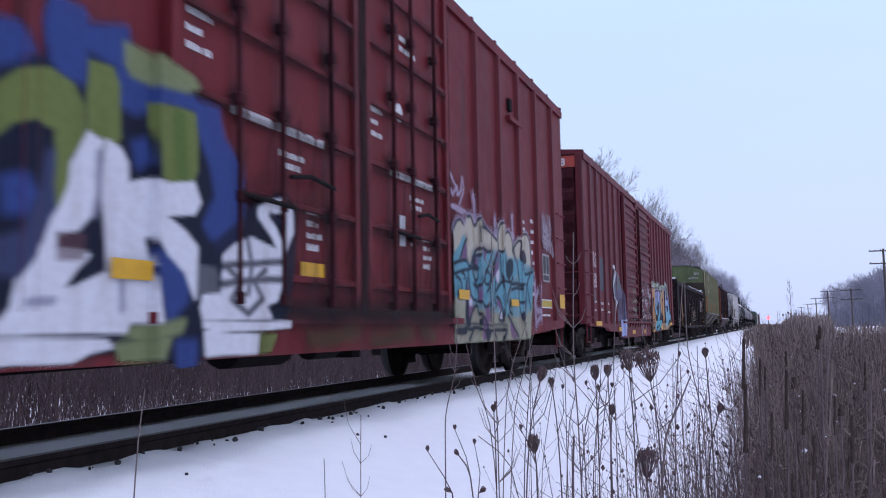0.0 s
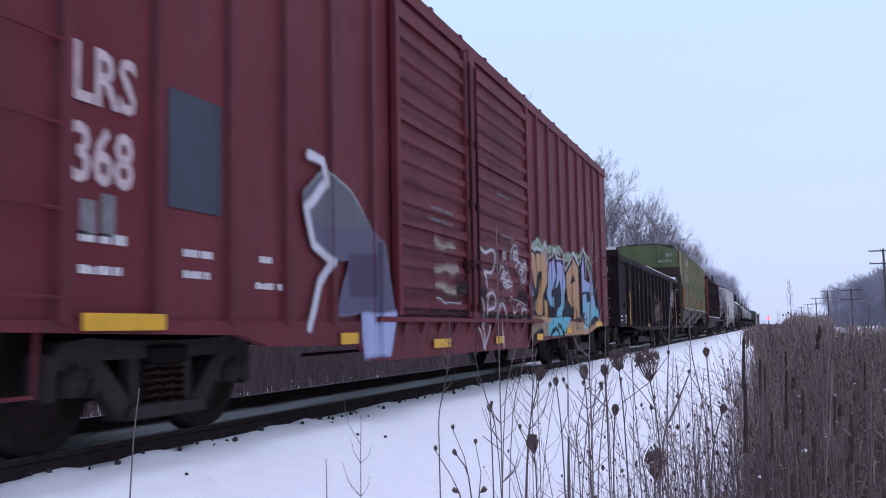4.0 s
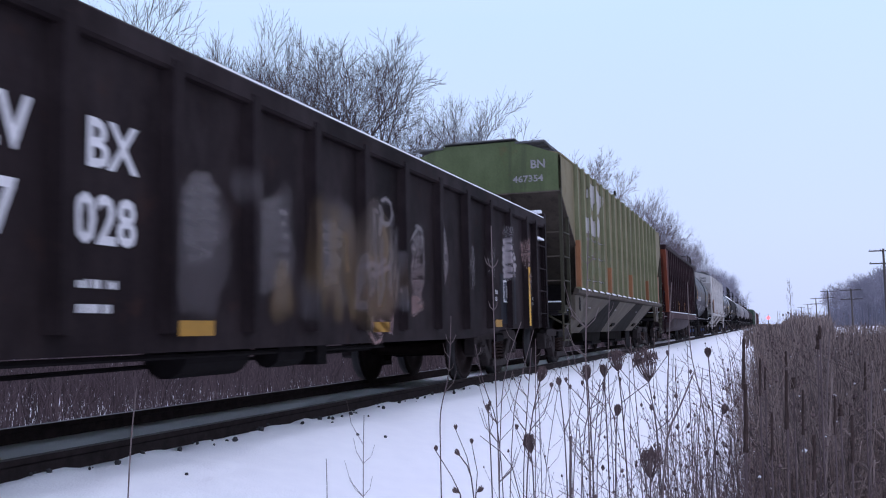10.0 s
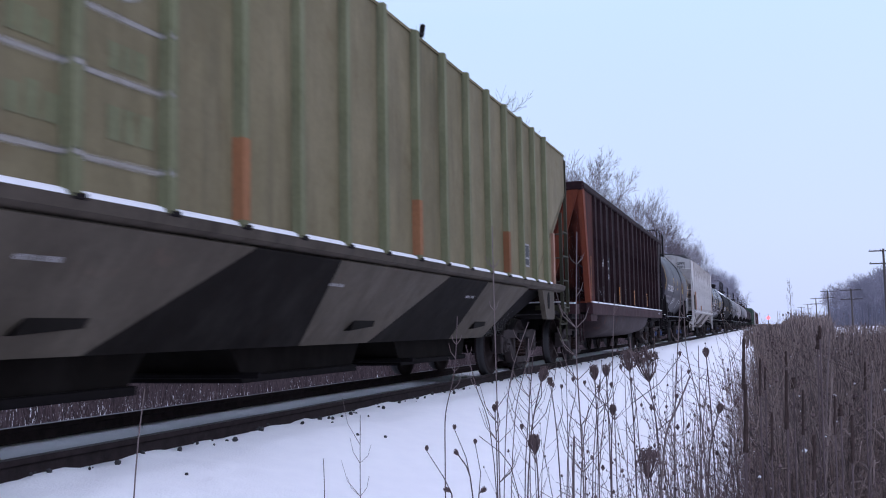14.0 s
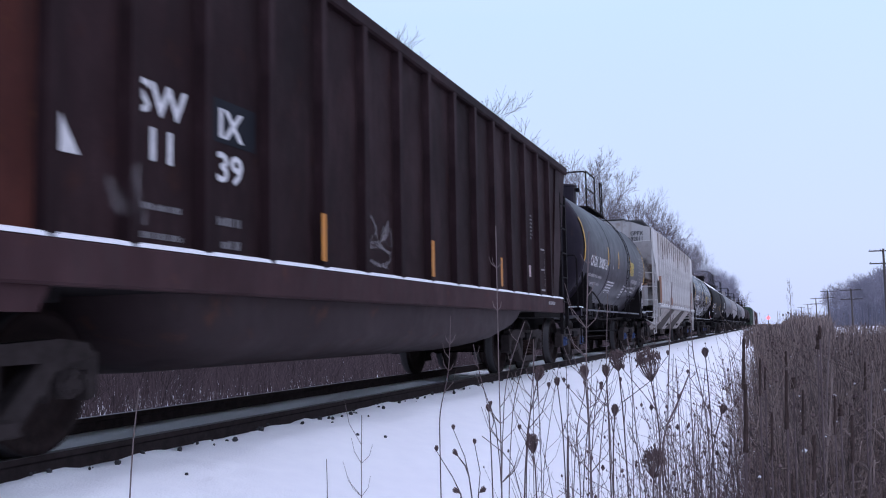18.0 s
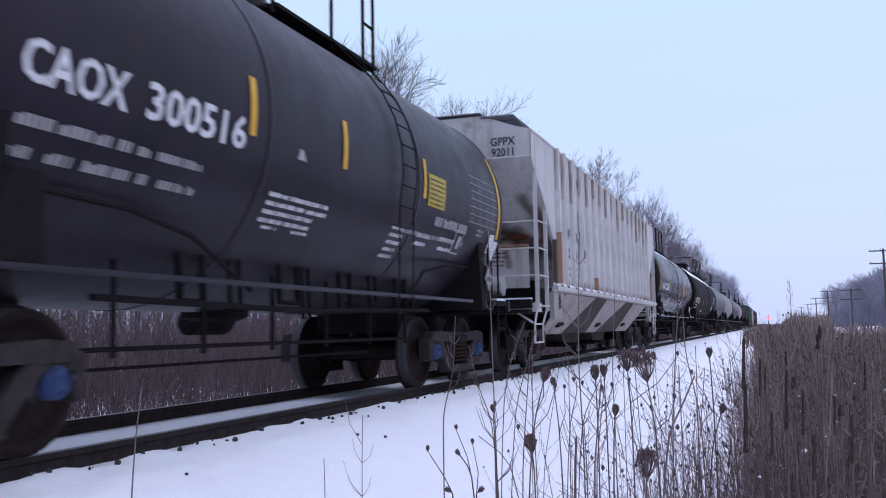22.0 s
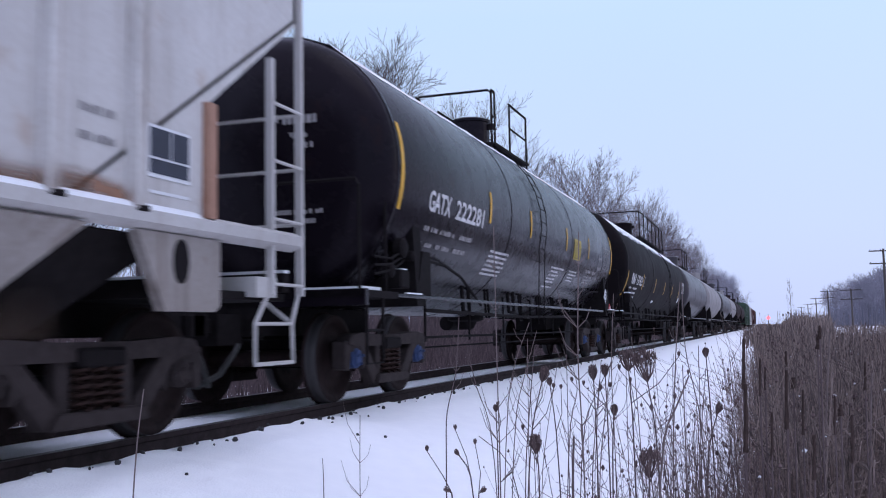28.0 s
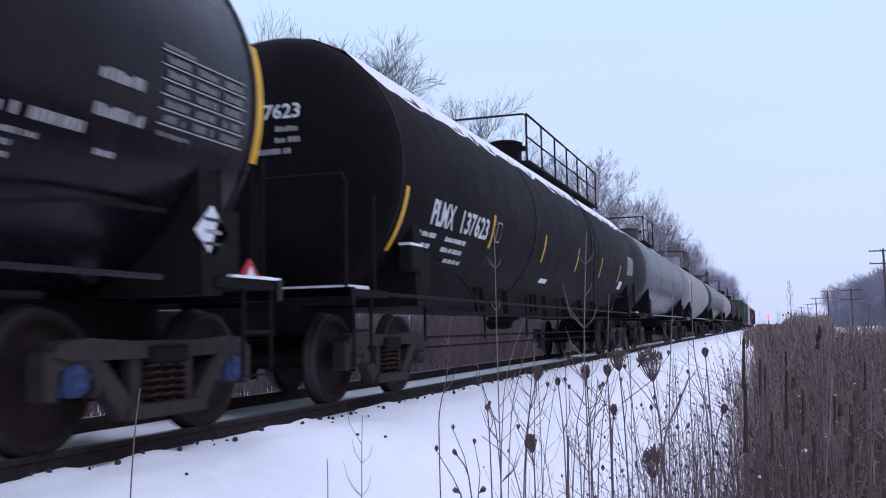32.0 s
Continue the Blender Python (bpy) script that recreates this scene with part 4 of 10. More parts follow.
    line_d = [(7.35, 1.2), (7.54, 1.09), (7.43, 0.97), (7.65, 0.87), (7.85, 0.98), (7.73, 1.1), (7.89, 1.19)]
    line_e = [(7.97, 1.62), (8.15, 1.55), (8.19, 1.42)]
    seam_a = [(6.14, 1.77), (6.14, 1.55), (6.1, 1.41)]
    seam_b = [(6.34, 1.06), (6.35, 0.89)]
    seam_c = [(5.59, 0.91), (5.79, 0.92)]
    green_a = [(6.81, 2.09), (6.86, 1.67)]
    grey = (0.42, 0.42, 0.46)
    graffiti(car, 4.6, 8.9, 0.52, 2.95, [
        (ink, ink, 0.0, 0.04, 0.95, [back]),
        (blue, blue, 0.0, 0.07, 0.92, [blue_a, blue_b, blue_c, blue_d, blue_e, blue_f, blue_g, blue_h]),
        ((0.05, 0.06, 0.13), (0.05, 0.06, 0.13), 0.0, 0.06, 0.8, [blue_i]),
        (olive, olive, 0.0, 0.03, 1.0, [olive_a, olive_b, olive_d]),
        ((0.20, 0.23, 0.11), (0.20, 0.23, 0.11), 0.0, 0.05, 0.9, [olive_c, olive_e, olive_f]),
        ((0.08, 0.13, 0.03), (0.08, 0.13, 0.03), 0.05, 0.05, 0.8, [green_a]),
        (white, white, 0.0, 0.025, 1.0, [white_a, white_b, white_c, white_d]),
        ((0.10, 0.05, 0.06), (0.10, 0.05, 0.06), 0.0, 0.03, 0.7, [chip]),
        ((0.22, 0.22, 0.30), (0.22, 0.22, 0.30), 0.012, 0.03, 0.8, [seam_a, seam_b, seam_c]),
        (ink, ink, 0.0, 0.05, 0.85, [shade_a]),
        (grey, white, 0.0, 0.02, 1.0, [pale_a, pale_b, pale_c]),
        (olive, olive, 0.0, 0.03, 0.9, [olive_g]),
        (white, white, 0.045, 0.02, 1.0, [loop, hook]),
        (ink, ink, 0.012, 0.03, 0.85, [line_a, line_b, line_c, line_d, line_e]),
    ], rel, step=0.02, wobble=0.004, label="large white, olive and blue spray-painted graffiti", filled=True)
    cream, cyan, sea = (0.42, 0.385, 0.31), (0.115, 0.285, 0.345), (0.27, 0.275, 0.195)
    dark = (0.015, 0.02, 0.035)
    whole = [(12.50, 1.95), (12.63, 2.07), (12.76, 2.10), (12.88, 2.04), (12.91, 1.95), (13.04, 2.15), (13.20, 2.19), (13.31, 2.10), (13.41, 2.06), (13.56, 2.21), (13.71, 2.18), (13.88, 2.09), (14.41, 1.98), (14.51, 2.19), (14.69, 2.26), (14.84, 2.23), (14.93, 2.13), (15.07, 2.17), (15.24, 2.10), (15.30, 1.93), (15.59, 2.09), (15.78, 2.12), (15.93, 2.22), (16.19, 2.24), (16.35, 2.09), (16.40, 1.68), (16.57, 1.67), (16.49, 1.46), (16.39, 1.06), (16.22, 0.60), (14.04, 0.59), (12.67, 0.59), (12.54, 0.59), (12.50, 1.95)]
    low_band = [(12.52, 1.02), (12.89, 1.01), (13.18, 0.96), (13.50, 1.04), (14.04, 0.99), (14.69, 0.91), (14.91, 0.97), (15.67, 0.95), (16.39, 1.06), (16.22, 0.60), (14.04, 0.59), (12.67, 0.59), (12.54, 0.59), (12.52, 1.02)]
    mid_band = [(12.51, 1.54), (13.01, 1.60), (13.17, 1.52), (13.30, 1.66), (13.67, 1.72), (13.82, 1.56), (14.28, 1.82), (14.51, 1.79), (14.84, 1.83), (14.99, 1.74), (15.50, 1.78), (16.40, 1.68), (16.57, 1.67), (16.49, 1.46), (16.37, 1.04), (15.67, 0.93), (14.91, 0.95), (14.04, 0.99), (13.50, 1.02), (13.18, 1.05), (12.95, 1.18), (12.52, 1.14), (12.51, 1.54)]
    cyan_a = [(12.51, 1.53), (12.99, 1.60), (13.04, 1.53), (13.17, 1.53), (13.25, 1.58), (13.26, 1.47), (13.06, 1.40), (12.96, 1.35), (12.95, 1.19), (12.66, 1.15), (12.52, 1.14), (12.51, 1.53)]
    cyan_b = [(13.00, 1.49), (13.21, 1.51), (13.30, 1.34), (13.45, 1.23), (13.43, 1.11), (13.26, 1.09), (13.13, 1.23), (13.04, 1.35), (13.00, 1.49)]
    cyan_c = [(13.28, 1.33), (13.42, 1.30), (13.75, 1.38), (13.75, 1.44), (13.65, 1.48), (13.75, 1.76), (13.56, 1.73), (13.47, 1.38), (13.33, 1.36), (13.28, 1.33)]
    cyan_d = [(13.94, 1.76), (14.28, 1.81), (14.06, 1.60), (13.82, 1.51), (13.74, 1.56), (13.94, 1.76)]
    cyan_e = [(13.83, 1.45), (13.92, 1.52), (14.03, 1.50), (14.06, 1.40), (13.95, 1.32), (13.83, 1.36), (13.83, 1.45)]
    cyan_f = [(13.63, 1.14), (13.70, 1.30), (13.84, 1.31), (13.98, 1.23), (13.87, 1.05), (13.63, 1.08), (13.63, 1.14)]
    cyan_g = [(14.07, 1.13), (14.10, 1.31), (14.25, 1.42), (14.32, 1.30), (14.28, 1.07), (14.07, 1.04), (14.07, 1.13)]
    cyan_h = [(14.58, 1.78), (14.80, 1.82), (14.87, 1.70), (14.99, 1.47), (14.69, 1.42), (14.58, 1.55), (14.58, 1.78)]
    cyan_i = [(14.35, 1.24), (14.69, 1.40), (15.07, 1.39), (14.99, 1.35), (14.84, 1.33), (14.91, 1.10), (14.91, 0.93), (14.73, 0.93), (14.65, 1.09), (14.55, 1.20), (14.35, 1.24)]
    cyan_j = [(15.07, 1.72), (15.50, 1.73), (15.54, 1.59), (15.23, 1.49), (14.91, 1.50), (15.07, 1.72)]
    cyan_k = [(15.54, 1.78), (15.87, 1.74), (16.08, 1.57), (16.54, 1.64), (16.46, 1.41), (16.30, 1.06), (16.07, 1.05), (15.97, 1.42), (15.58, 1.39), (15.54, 1.78)]
    cyan_l = [(15.03, 1.14), (15.23, 1.30), (15.49, 1.34), (15.45, 1.18), (15.03, 1.14)]
    cyan_m = [(15.54, 1.30), (15.77, 1.34), (15.77, 0.95), (15.54, 1.03), (15.54, 1.30)]
    cyan_n = [(12.50, 1.64), (12.72, 1.74), (12.90, 1.90), (12.95, 1.86), (12.76, 1.65), (12.51, 1.56), (12.50, 1.64)]
    plum_a = [(12.76, 1.62), (12.99, 1.84), (13.01, 1.62), (12.76, 1.62)]
    plum_b = [(13.21, 1.58), (13.35, 1.65), (13.52, 1.66), (13.40, 1.53), (13.26, 1.50), (13.21, 1.58)]
    plum_c = [(13.72, 1.81), (13.94, 1.76), (13.78, 1.62), (13.72, 1.81)]
    plum_d = [(14.34, 1.79), (14.51, 1.77), (14.44, 1.57), (14.28, 1.46), (14.22, 1.53), (14.34, 1.79)]
    plum_e = [(12.98, 1.36), (13.08, 1.32), (13.20, 1.16), (13.09, 1.19), (13.00, 1.22), (12.98, 1.36)]
    plum_f = [(13.42, 1.24), (13.70, 1.35), (13.62, 1.18), (13.50, 1.12), (13.42, 1.24)]
    plum_g = [(13.01, 1.12), (13.13, 1.14), (13.22, 1.03), (13.05, 0.84), (12.99, 0.90), (13.01, 1.12)]
    plum_h = [(13.81, 1.00), (13.95, 1.02), (13.98, 0.86), (13.84, 0.86), (13.81, 1.00)]
    plum_i = [(14.32, 1.18), (14.51, 1.14), (14.58, 1.01), (14.41, 1.08), (14.32, 1.18)]
    plum_j = [(13.63, 0.83), (13.98, 0.85), (13.71, 0.58), (13.58, 0.58), (13.63, 0.83)]
    plum_k = [(15.03, 0.85), (15.27, 0.73), (15.40, 0.60), (15.11, 0.61), (15.03, 0.85)]
    plum_l = [(15.32, 1.71), (15.54, 1.72), (15.41, 1.60), (15.32, 1.71)]
    milk_a = [(14.31, 1.46), (14.51, 1.56), (14.51, 1.41), (14.40, 1.38), (14.31, 1.46)]
    milk_b = [(14.45, 0.98), (14.55, 1.00), (14.62, 0.87), (14.47, 0.85), (14.45, 0.98)]
    milk_c = [(13.07, 1.11), (13.17, 1.14), (13.21, 1.06), (13.11, 1.03), (13.07, 1.11)]
    dark_a = [(12.95, 1.07), (13.05, 1.11), (13.02, 0.93), (13.08, 0.75), (12.91, 0.82), (12.95, 1.07)]
    dark_b = [(14.09, 1.50), (14.25, 1.66), (14.34, 1.71), (14.22, 1.45), (14.07, 1.35), (14.09, 1.50)]
    dark_c = [(14.99, 1.71), (15.28, 1.75), (15.23, 1.54), (14.91, 1.46), (14.87, 1.62), (14.99, 1.71)]
    dark_d = [(15.72, 0.95), (15.91, 1.00), (15.96, 0.88), (15.77, 0.86), (15.72, 0.95)]
    dark_e = [(13.55, 0.88), (13.71, 0.88), (13.66, 0.82), (13.48, 0.80), (13.55, 0.88)]
    dark_f = [(12.53, 0.74), (12.89, 0.75), (12.97, 0.68), (12.53, 0.70), (12.53, 0.74)]
    dark_g = [(13.76, 0.74), (14.04, 0.72), (13.93, 0.58), (13.81, 0.59), (13.76, 0.74)]
    dark_h = [(13.39, 1.68), (13.32, 1.54), (13.49, 1.54), (13.42, 1.49), (13.21, 1.52), (13.39, 1.68)]
    dark_i = [(15.68, 1.88), (15.93, 1.96), (16.13, 1.76), (15.73, 1.76), (15.68, 1.88)]
    top_a = [(12.50, 1.95), (12.63, 2.07), (12.76, 2.10), (12.88, 2.04)]
    top_b = [(13.04, 2.15), (13.20, 2.19), (13.31, 2.10), (13.41, 2.06), (13.56, 2.21), (13.71, 2.18), (13.88, 2.09), (14.41, 1.98)]
    top_c = [(14.49, 1.83), (14.46, 1.96), (14.48, 2.12), (14.69, 2.26), (14.85, 2.22), (14.85, 1.95), (14.69, 1.83), (14.52, 1.83)]
    top_d = [(14.91, 2.12), (15.07, 2.17), (15.24, 2.08), (15.28, 1.84)]
    top_e = [(15.24, 1.88), (15.59, 2.07), (15.78, 2.08), (15.73, 1.91)]
    top_f = [(15.88, 2.16), (16.19, 2.24), (16.35, 2.09), (16.40, 1.68)]
    ink_a = [(12.51, 1.54), (12.83, 1.60), (13.01, 1.60)]
    ink_b = [(13.01, 1.59), (13.08, 1.52), (13.17, 1.52), (13.25, 1.62), (13.41, 1.79), (13.67, 1.79)]
    ink_c = [(13.25, 1.64), (13.44, 1.70), (13.67, 1.73)]
    ink_d = [(13.21, 1.58), (13.17, 1.50), (13.40, 1.51)]
    ink_e = [(12.51, 1.41), (12.88, 1.48), (13.02, 1.47), (13.21, 1.51)]
    ink_f = [(13.04, 1.44), (13.11, 1.26), (13.20, 1.12), (13.45, 1.10), (13.65, 1.08), (13.79, 1.01), (14.04, 1.06)]
    ink_g = [(13.26, 1.32), (13.38, 1.27), (13.65, 1.33), (13.81, 1.41)]
    ink_h = [(13.75, 1.38), (13.83, 1.50), (13.98, 1.52), (14.07, 1.42), (13.95, 1.32), (13.80, 1.35)]
    ink_i = [(13.72, 1.81), (13.94, 1.76), (14.15, 1.80)]
    ink_j = [(14.44, 1.80), (14.15, 1.54), (14.04, 1.31), (13.89, 1.23)]
    ink_k = [(14.31, 1.26), (14.58, 1.39), (14.99, 1.43), (15.23, 1.39), (15.97, 1.40)]
    ink_l = [(14.32, 1.18), (14.51, 1.16), (14.65, 1.01), (14.65, 0.85)]
    ink_m = [(14.04, 1.04), (14.04, 0.85)]
    ink_n = [(13.05, 0.78), (13.18, 0.96), (13.36, 1.05), (13.45, 1.03), (13.43, 0.94), (13.73, 0.91), (13.87, 0.79)]
    ink_o = [(14.91, 0.93), (15.23, 0.77), (15.49, 0.60)]
    ink_p = [(15.58, 1.17), (15.67, 0.95), (15.91, 0.68), (16.01, 0.61)]
    ink_q = [(14.84, 1.82), (14.91, 1.59), (15.07, 1.44)]
    ink_r = [(15.50, 1.74), (15.63, 1.40), (15.54, 1.12), (15.92, 1.14)]
    ink_s = [(12.72, 1.60), (12.87, 1.77), (13.01, 1.87)]
    ink_t = [(13.56, 2.06), (13.56, 1.89)]
    ink_u = [(12.89, 0.75), (13.10, 0.72), (13.32, 0.75), (13.82, 0.71), (14.84, 0.71)]
    ink_v = [(12.58, 1.38), (12.76, 1.35), (12.80, 1.24), (12.69, 1.16)]
    ink_w = [(12.80, 1.44), (12.92, 1.41), (12.89, 1.36)]
    ink_x = [(13.49, 1.53), (13.47, 1.36), (13.33, 1.36)]
    ink_y = [(13.62, 1.71), (13.70, 1.55), (13.57, 1.37)]
    ink_z = [(14.18, 1.80), (14.03, 1.61), (13.82, 1.51)]
    vein_a = [(13.68, 1.28), (13.63, 1.08), (13.79, 1.03)]
    vein_b = [(14.04, 1.33), (14.07, 1.04)]
    vein_c = [(14.31, 1.41), (14.22, 1.14), (14.32, 1.07)]
    vein_d = [(14.65, 1.40), (14.76, 1.21), (14.69, 0.93)]
    vein_e = [(14.58, 1.78), (14.58, 1.53), (14.69, 1.42)]
    vein_f = [(15.23, 1.49), (14.99, 1.26), (14.91, 1.10)]
    vein_g = [(15.78, 1.77), (15.87, 1.55), (16.51, 1.64)]
    vein_h = [(16.07, 1.43), (15.99, 1.05), (15.77, 0.86)]
    vein_i = [(15.15, 1.30), (15.54, 1.34), (15.77, 1.34)]
    vein_j = [(12.98, 1.36), (12.96, 1.16), (13.02, 0.93)]
    vein_k = [(13.21, 1.51), (13.33, 1.35), (13.47, 1.23), (13.45, 1.10)]
    vein_l = [(13.27, 0.75), (13.14, 0.66), (13.06, 0.60)]
    vein_m = [(14.16, 0.70), (14.29, 0.61)]
    vein_n = [(14.55, 1.00), (14.41, 0.85), (14.62, 0.83)]
    vein_o = [(16.40, 1.65), (16.07, 1.43), (16.28, 1.06)]
    vein_p = [(15.07, 1.14), (14.99, 0.98), (15.15, 0.94)]
    vein_q = [(13.88, 2.09), (13.69, 2.10)]
    vein_r = [(14.84, 0.77), (14.62, 0.58)]
    vein_s = [(15.32, 1.89), (15.41, 1.77)]
    grey_a = [(13.56, 2.14), (13.58, 1.91)]
    grey_b = [(16.03, 2.14), (15.98, 1.94)]
    grey_c = [(13.69, 2.10), (13.75, 1.94)]
    grey_d = [(14.69, 2.16), (14.67, 1.92)]
    grey_e = [(13.29, 2.14), (13.33, 1.89)]
    seam = [(12.53, 0.80), (14.84, 0.78)]
    mist_a = [(13.33, 2.45), (13.37, 2.26), (13.36, 2.05)]
    mist_b = [(14.34, 2.25), (14.36, 1.98)]
    mist_c = [(15.28, 2.39), (15.32, 2.09)]
    mist_d = [(12.94, 2.06), (12.97, 1.87)]
    mist_e = [(16.63, 1.47), (16.64, 0.77)]
    mist_f = [(16.99, 1.39), (17.04, 0.82)]
    mist_g = [(16.81, 1.33), (16.50, 1.06), (17.11, 0.98), (16.61, 0.79)]
    tag_a = [(12.40, 2.62), (12.51, 2.53), (12.64, 2.48), (12.56, 2.41)]
    tag_b = [(12.43, 2.43), (12.46, 2.35), (12.69, 2.52), (12.66, 2.39)]
    tag_c = [(12.66, 2.39), (12.82, 2.44), (12.87, 2.63)]
    tag_d = [(12.90, 2.63), (12.95, 2.48), (12.76, 2.29)]
    tag_e = [(12.43, 2.24), (12.67, 2.25), (12.98, 2.21)]
    tag_f = [(12.45, 2.22), (12.71, 2.21), (12.90, 2.18)]
    violet, mauve, teal = (0.15, 0.075, 0.16), (0.46, 0.38, 0.50), (0.06, 0.17, 0.22)
    tops, inks = [eased(top_a), eased(top_b), eased(top_c), eased(top_d), eased(top_e), eased(top_f)], [eased(ink_a), eased(ink_b), eased(ink_c), eased(ink_d), eased(ink_e), eased(ink_f), eased(ink_g), eased(ink_h), eased(ink_i), eased(ink_j), eased(ink_k), eased(ink_l), eased(ink_m), eased(ink_n), eased(ink_o), eased(ink_p), eased(ink_q), eased(ink_r), eased(ink_s), eased(ink_t), eased(ink_u), eased(ink_v), eased(ink_w), eased(ink_x), eased(ink_y), eased(ink_z), eased(vein_a), eased(vein_b), eased(vein_c), eased(vein_d), eased(vein_e), eased(vein_f), eased(vein_g), eased(vein_h), eased(vein_i), eased(vein_j), eased(vein_k), eased(vein_l), eased(vein_m), eased(vein_n), eased(vein_o), eased(vein_p), eased(vein_q), eased(vein_r), eased(vein_s)]
    graffiti(car, 12.3, 17.0, 0.56, 3.1, [
        (mauve, mauve, 0.0, 0.10, 0.75, tops),
        (mauve, mauve, 0.02, 0.11, 0.55, [eased(mist_a), eased(mist_b), eased(mist_c), eased(mist_d), eased(mist_e), eased(mist_f), eased(mist_g)]),
        (mauve, mauve, 0.012, 0.03, 0.65, [eased(tag_a), eased(tag_b), eased(tag_c), eased(tag_d), eased(tag_e), eased(tag_f)]),
        (cream, cream, 0.0, 0.02, 1.0, [whole]),
        (sea, sea, 0.0, 0.10, 0.9, [low_band]),
        (cyan, cyan, 0.0, 0.05, 0.75, [mid_band]),
        (dark, dark, 0.02, 0.10, 0.45, inks),
        (violet, violet, 0.02, 0.025, 0.95, [eased(plum_a), eased(plum_b), eased(plum_c), eased(plum_d), eased(plum_e), eased(plum_f), eased(plum_g), eased(plum_h), eased(plum_i), eased(plum_j), eased(plum_k), eased(plum_l)]),
        (cyan, cyan, 0.015, 0.02, 0.95, [eased(cyan_a), eased(cyan_b), eased(cyan_c), eased(cyan_d), eased(cyan_e), eased(cyan_f), eased(cyan_g), eased(cyan_h), eased(cyan_i), eased(cyan_j), eased(cyan_k), eased(cyan_l), eased(cyan_m), eased(cyan_n)]),
        ((0.5, 0.47, 0.54), (0.5, 0.47, 0.54), 0.0, 0.03, 0.95, [eased(milk_a), eased(milk_b), eased(milk_c)]),
        (teal, teal, 0.01, 0.07, 0.6, wild(12.6, 16.4, 1.15, 1.7, 14, 16, 0.5)),
        ((0.24, 0.20, 0.13), (0.24, 0.20, 0.13), 0.015, 0.05, 0.6, [eased(grey_a), eased(grey_b), eased(grey_c), eased(grey_d), eased(grey_e)]),
        ((0.25, 0.15, 0.12), (0.25, 0.15, 0.12), 0.0, 0.05, 0.5, wild(12.7, 16.3, 0.62, 0.95, 16, 31, 0.3)),
        (dark, dark, 0.015, 0.02, 0.95, [eased(dark_a), eased(dark_b), eased(dark_c), eased(dark_d), eased(dark_e), eased(dark_f), eased(dark_g), eased(dark_h), eased(dark_i)]),
        (dark, dark, 0.016, 0.014, 0.95, tops + inks),
        (dark, dark, 0.0, 0.03, 0.8, [seam]),
    ], rel, step=0.02, wobble=0.008, label="cream, turquoise and plum spray-painted graffiti", filled=True)
    graffiti(car, 17.2, 18.1, 1.95, 2.75, [((0.4, 0.36, 0.42), (0.4, 0.36, 0.42), 0.010, 0.035, 0.6, wild(17.25, 18.05, 2.0, 2.65, 16, 21, 0.7) + [scribble(17.55, 2.25, 0.5, 0.4, 4, 22)])], rel, label="pale spray-painted tag")
    for y in (2.05, 17.1):
        truck(car, y)
    coupler(car, 0.0, -1)
    coupler(car, L, 1, "bluehose")


